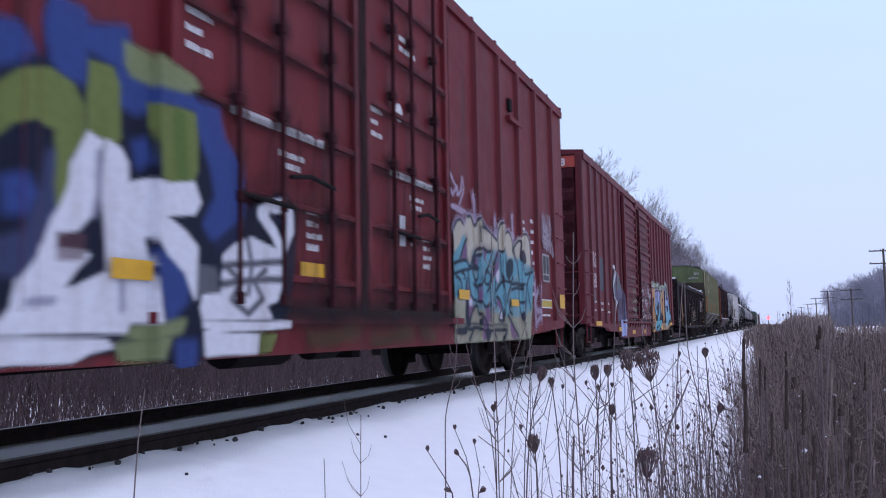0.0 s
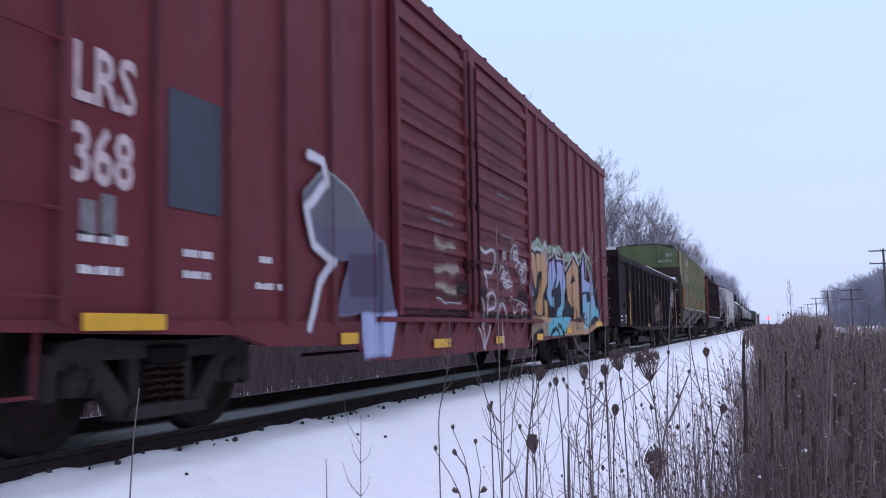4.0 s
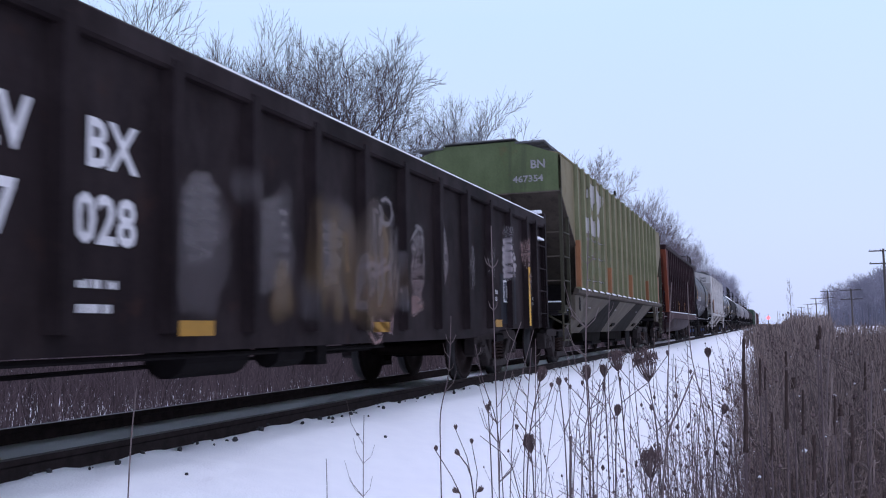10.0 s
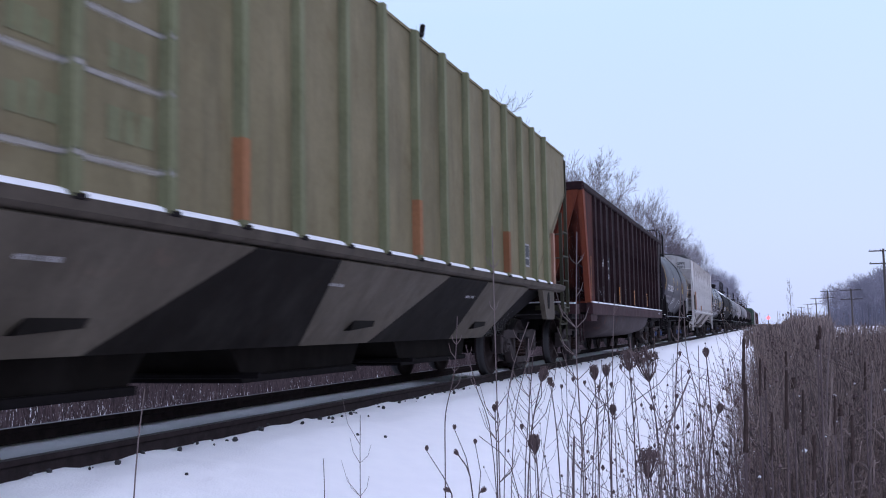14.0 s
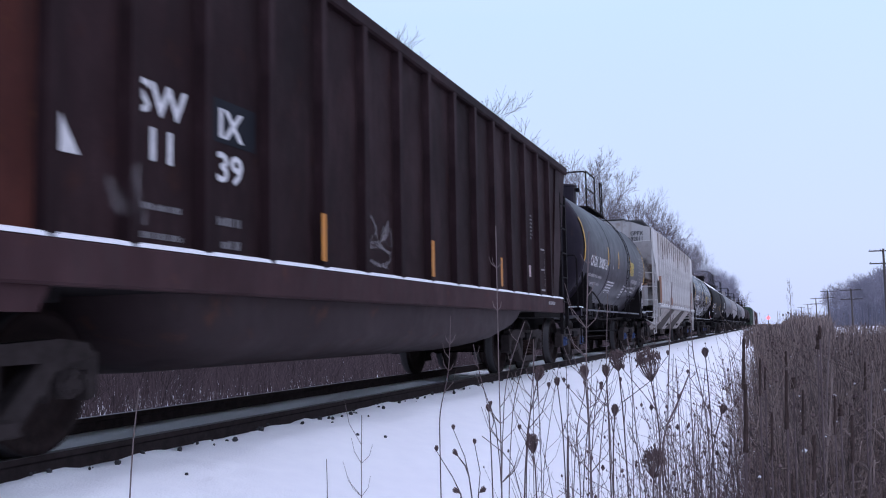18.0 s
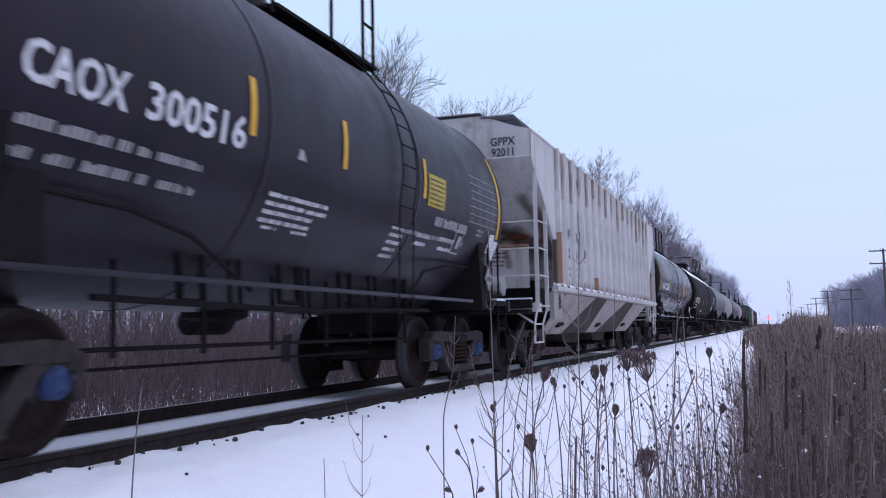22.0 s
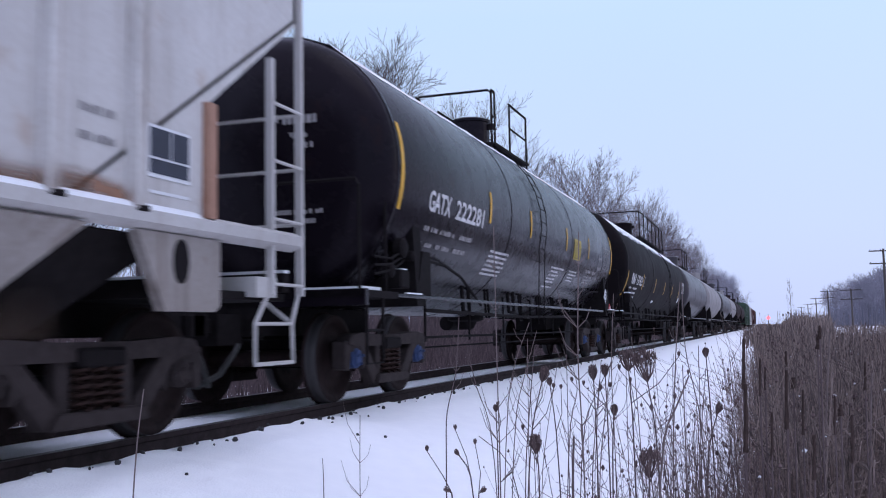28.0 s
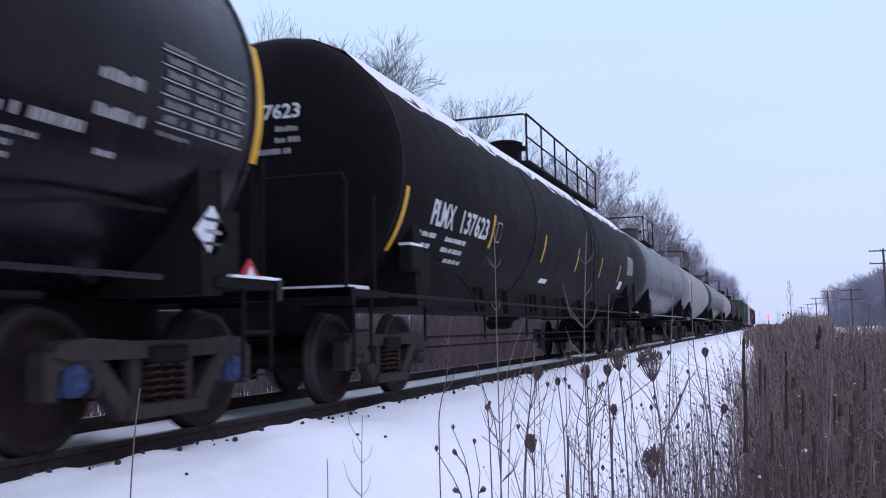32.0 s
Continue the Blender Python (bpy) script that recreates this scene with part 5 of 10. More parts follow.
def sliding_door_boxcar():
    L, hw, z0, z1 = 18.95, 1.50, 0.80, 4.42
    car = rolling("boxcar", "brown-red ribbed boxcar with corrugated sliding doors and graffiti", "freight car", 19.50)
    mat = M["red2"]
    boxcar_shell(car, L, hw, z0, z1, mat)
    underframe(car, L)
    brake_gear(car, 9.5)
    spots = [0.70, 1.53, 2.38, 3.20, 4.03, 4.93, 11.88, 12.75, 13.63, 14.51, 15.40, 16.30, 17.20, 18.06]
    rib_set(car, spots, hw, z0, z1 - 0.12, mat, 0.13, 0.05)
    # The ends' darker red holds soot and the corrugations' own shade.
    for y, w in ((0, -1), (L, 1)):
        corrugated_end(car, y, w, hw, z0, z1, M["red_soot_shade"], 7, 0.55, mat)
    part("side_sill", one_prism([(0.2, 0.82), (0.2, 0.76), (2.5, 0.72), (2.9, 0.63), (4.6, 0.60), (5.0, 0.44), (11.3, 0.44), (11.7, 0.52), (15.6, 0.60), (16.2, 0.74), (18.8, 0.76), (18.8, 0.82)], "x", hw - 0.05, hw + 0.03), mat, car)
    part("door_track", one_box(hw, hw + 0.10, 4.9, 11.8, 0.82, 0.87), mat, car, "door track ledge")
    for k, y in enumerate(np.arange(5.1, 11.7, 0.55)):
        part("track_bracket", one_prism([(hw + 0.03, 0.82), (hw + 0.09, 0.82), (hw + 0.03, 0.68)], "y", y - 0.03, y + 0.03), mat, car)
    for a, b in ((5.45, 7.78), (8.10, 10.98)):
        d = part("sliding_door", one_box(hw, hw + 0.045, a, b, 0.90, z1 - 0.2), mat, car, "corrugated sliding door")
        for y in (a, b):
            part("door_stile", one_box(hw + 0.02, hw + 0.10, y - 0.06, y + 0.06, 0.88, z1 - 0.15, bevel=0.01), mat, d)
        n = 15
        for k in range(n):
            z = 1.0 + (z1 - 1.35) * k / (n - 1)
            if k % 5 == 4:
                part("door_beam", one_box(hw + 0.045, hw + 0.09, a + 0.06, b - 0.06, z - 0.05, z + 0.05), mat, d)
            else:
                part("door_corrugation", one_prism([(hw + 0.043, z - 0.06), (hw + 0.078, z - 0.03), (hw + 0.078, z + 0.03), (hw + 0.043, z + 0.06)], "y", a + 0.06, b - 0.06), mat, d)
    part("door_post", one_box(hw, hw + 0.11, 7.86, 8.02, 0.86, z1 - 0.1, bevel=0.01), mat, car)
    part("door_latch", bar([(hw + 0.12, 7.7, 1.52), (hw + 0.14, 8.0, 1.58), (hw + 0.14, 8.15, 1.6)], 0.022, 6), M["red_soot_shade"], car)
    part("lock_box", one_box(hw + 0.05, hw + 0.13, 7.62, 7.72, 1.42, 1.58, bevel=0.015), M["red_soot_shade"], car)
    for y in (7.80, 8.07):
        part("latch_rod", bar([(hw + 0.13, y, 0.95), (hw + 0.13, y, z1 - 0.3)], 0.02, 6), M["red_soot_shade"], car)
        for z in (1.0, 1.55, 2.3, 3.1):
            part("latch_bracket", one_box(hw + 0.1, hw + 0.15, y - 0.04, y + 0.04, z - 0.05, z + 0.05, bevel=0.01), M["red_soot_shade"], car)
    # name and number, patch and print
    for w, z in (("LRS", 2.06), ("368", 1.60)):
        word(car, w, 0.47, on_side(hw + 0.012, 0.76, z), squeeze=0.78, material=M["letterpink"])
    quad_part("paint_patch", car, on_side(hw + 0.008, 1.66, 1.55), 0.62, 0.78, M["bluepanel"], "faded blue paint patch")
    lines_of_print(car, [(0, 0.1, 0.4, 0.06), (0.0, -0.08, 0.36, 0.05), (0.98, 0.08, 0.34, 0.05), (0.98, -0.06, 0.3, 0.05), (1.95, 0.1, 0.2, 0.05), (1.9, -0.1, 0.42, 0.05), (3.0, -0.42, 0.6, 0.035)], on_side(hw + 0.008, 0.85, 1.16), seed=12)
    lines_of_print(car, [(0, 0, 0.3, 0.25)], on_side(hw + 0.008, 0.85, 1.30), seed=13, material=M["letterfaint"])
    for y, z, w in ((0.82, 0.76, 0.75), (4.1, 0.62, 0.36), (6.5, 0.53, 0.58), (9.02, 0.53, 0.42), (11.42, 0.54, 0.44), (13.82, 0.63, 0.44), (16.87, 0.75, 0.80)):
        quad_part("reflector", car, on_side(hw + 0.062, y, z), w, 0.10, M["yellow"], "yellow reflector")
    for y, z, w, h in ((6.35, 2.08, 0.85, 0.045), (6.30, 1.95, 0.86, 0.04), (9.12, 2.60, 0.72, 0.035), (9.24, 2.03, 0.74, 0.035)):
        lines_of_print(car, [(0, 0, w, h)], on_side(hw + 0.092, y, z), seed=15, material=M["letterfaint"], gap=0.05)
    quad_part("name_board", car, on_front(-0.092, 0.02, 4.12), 1.35, 0.24, M["red_end"], "red name board with white writing")
    word(car, "LRS 368", 0.22, on_front(-0.098, 0.40, 4.16), squeeze=1.05)
    rungs(car, hw, 0.06, 0.62, (0.95, 1.42, 1.88, 2.34), material="red2")
    rungs(car, hw, 18.35, 18.9, (0.95, 1.42, 1.88, 2.34), material="red2")
    rungs(car, 0.0, 0.7, 1.35, (1.0, 1.45, 1.9), axis="x", material="red2", off=-0.14)
    part("brake_platform", one_box(-0.4, 0.55, -0.32, -0.09, 1.02, 1.06), M["under"], car)
    part("snow", one_box(-0.3, 0.5, -0.31, -0.10, 1.06, 1.08), M["carsnow"], car, "snow on the end platform")
    part("brake_wheel_housing", one_box(-0.55, 0.35, -0.24, -0.09, 1.75, 2.05, bevel=0.03), M["under"], car)
    part("snow", one_box(-0.45, 0.25, -0.22, -0.11, 2.05, 2.065), M["carsnow"], car, "snow on the brake housing")
    part("stirrup_step", bar([(hw - 0.02, 0.12, 0.78), (hw - 0.02, 0.14, 0.42), (hw - 0.02, 0.55, 0.42), (hw - 0.02, 0.57, 0.78)], 0.016, 6), mat, car)
    base = hat(spots, hw, 0.13, 0.05)

    def rel(y):
        return hw + 0.088 if 5.0 < y < 11.05 else max(base(y), hw + 0.034)
    soot_shade = (0.016, 0.010, 0.012)
    # Dark lines in the gap, along the track and across the corrugations.
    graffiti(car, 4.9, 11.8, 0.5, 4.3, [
        (soot_shade, soot_shade, 0.0, 0.07, 0.8, [[(7.78, 2.56), (7.79, 0.91)], [(7.94, 2.75), (7.95, 0.84)], [(8.10, 2.81), (8.11, 2.51)], [(7.77, 1.56), (8.11, 1.60)], [(7.80, 1.32), (7.80, 1.18)]]),
        (soot_shade, soot_shade, 0.03, 0.06, 0.85, [[(7.29, 1.26), (7.70, 1.26)], [(8.21, 1.23), (8.48, 1.22)], [(10.18, 1.24), (10.68, 1.22)], [(7.29, 1.21), (7.70, 1.21)]]),
        (soot_shade, soot_shade, 0.0, 0.035, 0.9, [[(6.30, 0.94), (12.11, 0.87)]]),
        (soot_shade, soot_shade, 0.0, 0.04, 0.40, [[(a, z), (b, z)] for a, b in ((5.5, 7.7), (8.2, 10.9)) for z in (0.92, 1.12, 1.55, 1.93, 2.29, 2.66, 3.02, 3.4, 3.76)]),
        (soot_shade, soot_shade, 0.0, 0.05, 0.5, [[(y, 0.6), (y, 0.8)] for y in (5.5, 6.2, 7.1, 8.0, 8.9, 9.9, 10.6)]),
    ], lambda y: rel(y) + 0.001, step=0.04, wobble=0.015, label="dark lines and patches on the doors and in their gap", name="grime")
    tan, lav, teal, ink, halo = (0.42, 0.26, 0.15), (0.33, 0.31, 0.52), (0.12, 0.38, 0.44), (0.012, 0.012, 0.02), (0.27, 0.33, 0.25)
    dark_z = [(11.08, 2.01), (11.42, 1.98), (11.47, 1.95), (11.65, 2.0), (11.95, 1.99), (12.04, 1.91), (12.26, 2.1), (12.39, 1.8), (12.42, 1.59), (12.37, 1.41), (12.12, 1.31), (12.1, 1.27), (12.37, 1.22), (12.37, 0.92), (11.12, 0.87), (11.04, 0.98), (11.21, 0.97), (11.44, 1.04), (11.49, 1.16), (11.7, 1.28), (11.36, 1.28), (11.23, 1.47), (11.11, 1.63), (11.08, 2.01)]
    tan_a = [(11.17, 1.94), (11.44, 1.94), (11.51, 1.89), (11.6, 1.61), (11.52, 1.37), (11.45, 1.4), (11.29, 1.68), (11.19, 1.84), (11.17, 1.94)]
    tan_b = [(11.61, 1.94), (11.86, 1.96), (11.98, 1.88), (12.16, 1.99), (12.26, 2.07), (12.31, 1.91), (12.39, 1.8), (12.36, 1.5), (12.14, 1.37), (11.94, 1.23), (11.92, 1.06), (11.84, 0.95), (11.55, 0.97), (11.45, 1.04), (11.55, 1.16), (11.75, 1.31), (11.96, 1.51), (11.98, 1.6), (11.87, 1.68), (11.74, 1.68), (11.66, 1.61), (11.59, 1.79), (11.61, 1.94)]
    tan_c = [(12.12, 1.21), (12.32, 1.17), (12.35, 1.05), (12.34, 0.93), (12.13, 0.92), (12.12, 1.21)]
    bar_a = [(11.17, 0.92), (12.58, 0.91), (12.58, 0.84), (11.18, 0.85), (11.17, 0.92)]
    bar_b = [(12.58, 0.9), (14.14, 0.93), (14.36, 0.9), (14.14, 0.85), (12.58, 0.84), (12.58, 0.9)]
    low_a = [(11.04, 0.84), (12.37, 0.83), (12.36, 0.6), (11.76, 0.59), (11.23, 0.52), (11.02, 0.48), (10.94, 0.63), (11.04, 0.84)]
    low_b = [(12.37, 0.83), (14.14, 0.84), (14.4, 0.76), (13.75, 0.6), (12.5, 0.6), (12.37, 0.6), (12.37, 0.83)]
    low_c = [(14.14, 0.84), (15.16, 0.82), (17.59, 0.94), (17.58, 0.78), (15.94, 0.6), (13.75, 0.6), (14.14, 0.84)]
    blot = [(11.02, 0.52), (11.16, 0.59), (11.44, 0.66), (11.8, 0.71), (11.97, 0.66), (12.01, 0.59), (11.72, 0.58), (11.45, 0.52), (11.23, 0.46), (11.02, 0.46), (11.02, 0.52)]
    dark_u = [(12.44, 1.8), (12.52, 1.9), (12.89, 1.98), (13.01, 2.08), (13.1, 1.95), (13.61, 1.96), (13.76, 1.93), (13.91, 1.67), (13.95, 1.52), (13.76, 1.29), (13.95, 1.26), (14.32, 1.11), (14.15, 0.96), (13.75, 0.94), (12.83, 0.92), (12.5, 0.94), (12.37, 1.2), (12.27, 1.37), (12.42, 1.44), (12.44, 1.8)]
    lav_a = [(12.55, 1.84), (12.94, 1.94), (13.01, 1.77), (13.07, 1.67), (12.89, 1.51), (12.71, 1.41), (12.63, 1.28), (12.86, 1.23), (12.77, 1.1), (12.55, 1.12), (12.39, 1.23), (12.29, 1.33), (12.42, 1.41), (12.44, 1.6), (12.55, 1.84)]
    lav_b = [(13.17, 1.91), (13.51, 1.92), (13.69, 1.82), (13.85, 1.66), (13.9, 1.52), (13.76, 1.36), (13.61, 1.1), (13.47, 0.95), (13.1, 0.94), (13.01, 1.04), (13.2, 1.12), (13.4, 1.13), (13.5, 1.31), (13.47, 1.48), (13.37, 1.61), (13.17, 1.48), (13.01, 1.44), (13.14, 1.58), (13.2, 1.76), (13.17, 1.91)]
    pupil = [(12.9, 1.07), (13.07, 1.16), (13.41, 1.22), (13.47, 1.19), (13.33, 1.12), (13.15, 1.08), (13.02, 0.95), (12.95, 0.99), (12.9, 1.07)]
    dark_a = [(13.92, 1.76), (14.6, 2.07), (14.74, 2.13), (15.19, 1.94), (15.25, 1.64), (15.43, 0.91), (14.96, 0.88), (14.23, 0.97), (13.99, 1.15), (13.93, 1.52), (13.92, 1.76)]
    tan_d = [(14.01, 1.73), (14.6, 2.0), (14.74, 2.06), (15.13, 1.91), (15.16, 1.67), (15.16, 0.94), (14.98, 0.94), (14.85, 1.15), (14.7, 1.3), (14.51, 1.14), (14.4, 1.13), (14.08, 1.25), (13.99, 1.53), (14.01, 1.73)]
    tan_e = [(14.6, 1.2), (14.81, 1.29), (14.84, 0.9), (14.53, 0.9), (14.6, 1.2)]
    dark_e = [(14.6, 1.8), (14.84, 1.64), (14.36, 1.57), (14.6, 1.8)]
    dark_h = [(15.24, 1.92), (15.74, 2.3), (15.95, 2.17), (15.96, 1.76), (16.43, 1.71), (16.45, 2.04), (16.79, 1.93), (16.92, 1.59), (17.44, 1.2), (17.59, 0.98), (17.18, 0.83), (15.95, 0.76), (15.4, 0.89), (15.45, 1.44), (15.24, 1.92)]
    lav_c = [(15.54, 1.93), (15.75, 2.22), (15.82, 1.71), (16.42, 1.64), (16.51, 1.94), (16.72, 1.8), (16.77, 1.42), (17.05, 1.16), (17.39, 1.08), (17.41, 0.93), (16.89, 0.99), (16.36, 0.86), (16.09, 0.71), (15.61, 0.71), (15.72, 1.0), (15.56, 1.04), (15.59, 1.38), (15.95, 1.41), (15.99, 1.24), (16.35, 1.26), (16.29, 1.49), (15.52, 1.45), (15.54, 1.93)]
    dark_t = [(10.9, 1.49), (11.08, 1.56), (11.3, 1.46), (11.38, 1.26), (11.45, 1.22), (11.4, 1.06), (11.09, 1.05), (10.99, 1.23), (10.92, 1.32), (10.9, 1.49)]
    teal_t = [(11.17, 1.44), (11.28, 1.45), (11.33, 1.26), (11.22, 1.26), (11.17, 1.44)]
    halo_a = [(11.06, 1.99), (11.47, 2.1), (11.77, 2.18), (11.97, 2.04), (12.28, 2.19), (12.44, 2.07), (12.66, 2.13), (13.04, 2.12), (13.47, 2.19), (13.76, 2.05), (14.16, 2.1), (14.7, 2.14), (15.2, 2.13), (15.88, 2.28), (16.39, 2.16), (16.72, 1.97)]
    halo_b = [(11.53, 2.07), (11.82, 2.05), (12.02, 1.98)]
    halo_c = [(12.49, 2.04), (12.95, 2.12), (13.47, 2.08)]
    halo_d = [(13.84, 1.99), (14.25, 2.03), (14.6, 2.15)]
    halo_e = [(16.0, 2.25), (16.31, 1.88)]
    arc_a = [(12.53, 0.6), (12.72, 0.69), (12.95, 0.72), (13.17, 0.67), (13.27, 0.58)]
    arc_b = [(13.17, 0.78), (13.41, 0.74), (13.66, 0.59)]
    edge_z = [(11.09, 2.03), (11.44, 2.0), (11.65, 2.02), (11.97, 2.02), (12.04, 1.94), (12.27, 2.14), (12.44, 1.81)]
    edge_u = [(12.52, 1.92), (12.88, 2.0), (13.01, 2.13), (13.14, 1.98), (13.76, 1.96), (13.93, 1.78)]
    edge_a = [(13.93, 1.79), (14.58, 2.08), (14.74, 2.19), (15.26, 1.97)]
    edge_h = [(15.28, 1.97), (15.76, 2.35), (16.0, 2.18), (16.01, 1.79)]
    edge_t = [(11.06, 1.51), (10.95, 1.52), (10.91, 1.41), (10.91, 1.27), (11.05, 1.21), (11.1, 1.07), (11.36, 1.05), (11.47, 1.14)]
    shade_z = [(11.94, 1.89), (11.94, 1.56), (11.71, 1.24), (11.53, 1.11)]
    shade_a2 = [(14.62, 2.01), (14.55, 1.74), (14.42, 1.29)]
    fig_a = [(16.99, 1.53), (17.32, 1.52), (17.21, 1.35), (17.49, 1.17), (17.58, 0.99)]
    fig_b = [(16.91, 1.43), (17.14, 1.39), (16.98, 1.23)]
    fig_c = [(15.66, 1.0), (15.98, 1.02), (15.95, 0.89), (15.65, 0.88)]
    fig_d = [(15.73, 0.65), (15.79, 1.01), (16.1, 1.02), (16.07, 0.71)]
    sig = [(14.81, 0.84), (15.11, 0.86), (14.86, 0.76), (15.12, 0.72), (14.81, 0.71)]
    earth, amber = (0.26, 0.19, 0.13), (0.32, 0.17, 0.05)
    graffiti(car, 10.5, 17.9, 0.34, 2.55, [
        (halo, halo, 0.015, 0.075, 0.9, [halo_a, halo_b, halo_c, halo_d, halo_e]),
        ((0.55, 0.55, 0.55), (0.45, 0.45, 0.48), 0.02, 0.03, 0.75, [edge_z, edge_u, edge_a, edge_h, edge_t]),
        (ink, ink, 0.0, 0.03, 0.95, [dark_t]),
        ((0.20, 0.42, 0.50), teal, 0.0, 0.02, 1.0, [teal_t]),
        (earth, earth, 0.0, 0.02, 1.0, [low_a]),
        (teal, teal, 0.0, 0.02, 1.0, [low_b]),
        (tan, tan, 0.0, 0.03, 0.85, [low_c]),
        (ink, ink, 0.0, 0.03, 1.0, [dark_z, dark_u, dark_a, dark_h, blot]),
        (tan, tan, 0.0, 0.012, 1.0, [bar_a]),
        (teal, teal, 0.0, 0.012, 1.0, [bar_b]),
        (tan, (0.40, 0.22, 0.09), 0.0, 0.015, 1.0, [tan_a, tan_b, tan_c, tan_d, tan_e]),
        (lav, teal, 0.0, 0.015, 1.0, [lav_a, lav_b, lav_c]),
        (amber, amber, 0.03, 0.06, 0.75, [shade_z, shade_a2]),
        (ink, ink, 0.0, 0.02, 1.0, [pupil, dark_e]),
        (ink, ink, 0.030, 0.02, 1.0, [arc_a, arc_b]),
        (ink, ink, 0.018, 0.015, 0.95, [fig_a, fig_b, fig_c]),
        ((0.40, 0.30, 0.36), (0.40, 0.30, 0.36), 0.014, 0.015, 0.9, [fig_d]),
        ((0.12, 0.08, 0.08), (0.12, 0.08, 0.08), 0.012, 0.015, 0.9, [sig]),
    ], rel, step=0.02, wobble=0.004, label="tan, lavender and turquoise spray-painted graffiti", filled=True)
    chalk = (0.5, 0.46, 0.48)
    run_a = [(8.11, 1.71), (8.17, 1.77), (8.23, 1.80), (8.33, 1.76), (8.49, 1.74), (8.74, 1.80), (8.92, 1.78), (8.96, 1.71), (8.88, 1.55), (8.70, 1.48), (8.53, 1.48), (8.39, 1.47), (8.49, 1.44), (8.51, 1.36), (8.55, 1.29)]
    run_b = [(8.49, 1.17), (8.60, 1.19), (8.77, 1.22), (8.88, 1.19), (8.95, 1.09), (8.88, 1.01), (8.67, 1.00), (8.53, 0.98)]
    run_c = [(8.58, 1.16), (8.54, 1.04), (8.52, 0.87)]
    run_d = [(8.92, 0.85), (9.04, 0.96), (9.20, 1.08), (9.32, 1.09), (9.43, 0.99), (9.51, 0.88)]
    run_e = [(7.99, 1.85), (8.08, 1.74), (8.11, 1.60), (8.10, 1.45), (8.16, 1.31), (8.22, 1.28)]
    run_f = [(8.21, 1.15), (8.33, 1.11), (8.38, 1.00), (8.35, 0.81)]
    run_g = [(8.12, 0.74), (8.21, 0.69), (8.30, 0.59), (8.32, 0.47), (8.40, 0.55), (8.53, 0.62), (8.63, 0.77)]
    run_h = [(9.24, 0.83), (9.25, 0.69), (9.30, 0.48)]
    run_i = [(8.27, 0.78), (8.37, 0.70), (8.38, 0.48)]
    ring = [(9.41, 1.83), (9.35, 1.78), (9.39, 1.71), (9.48, 1.72), (9.50, 1.80), (9.41, 1.83)]
    knot_a = [(9.16, 1.52), (9.28, 1.62), (9.41, 1.57), (9.28, 1.49), (9.20, 1.40), (9.41, 1.46), (9.59, 1.56), (9.68, 1.44), (9.50, 1.38), (9.28, 1.38), (9.41, 1.31), (9.78, 1.33), (9.82, 1.40), (9.59, 1.41), (9.24, 1.44), (9.50, 1.58), (9.33, 1.37), (9.68, 1.35)]
    knot_b = [(9.78, 1.74), (9.76, 1.83), (9.93, 1.95), (10.13, 1.95), (10.19, 1.86), (9.98, 1.86), (9.88, 1.75), (10.08, 1.73), (10.24, 1.82), (10.08, 1.83), (9.93, 1.88), (10.03, 1.75), (10.35, 1.71)]
    knot_c = [(10.03, 1.63), (10.24, 1.75), (10.40, 1.64), (10.57, 1.74), (10.69, 1.70), (10.65, 1.54), (10.51, 1.41), (10.40, 1.45), (10.51, 1.61), (10.29, 1.63), (10.18, 1.57), (10.40, 1.52), (10.63, 1.67), (10.46, 1.67), (10.34, 1.44)]
    knot_d = [(9.68, 1.12), (9.77, 1.22), (9.87, 1.13), (10.02, 1.16), (10.23, 1.12), (10.64, 1.09)]
    knot_e = [(9.77, 1.08), (9.92, 1.00), (9.82, 0.95), (10.07, 0.98), (10.02, 1.07), (10.23, 1.10), (10.39, 1.01), (10.33, 0.91), (10.50, 0.86), (10.64, 0.97), (10.50, 1.09), (10.28, 0.93), (10.44, 1.03), (10.67, 1.02)]
    graffiti(car, 7.75, 11.0, 0.38, 2.05, [
        (chalk, chalk, 0.0, 0.09, 0.22, [run_a, run_b, run_d, run_e, run_f, knot_a, knot_b, knot_c, ring]),
        (chalk, chalk, 0.010, 0.022, 0.85, [eased(v) for v in (run_a, run_b, run_c, run_d, run_e, run_f, run_g, run_h, run_i)]),
        (chalk, chalk, 0.004, 0.018, 0.85, [eased(v) for v in (ring, knot_a, knot_b, knot_c, knot_d, knot_e)]),
    ], rel, step=0.016, wobble=0.006, label="white spray-painted tags")
    dim = (0.34, 0.29, 0.24)
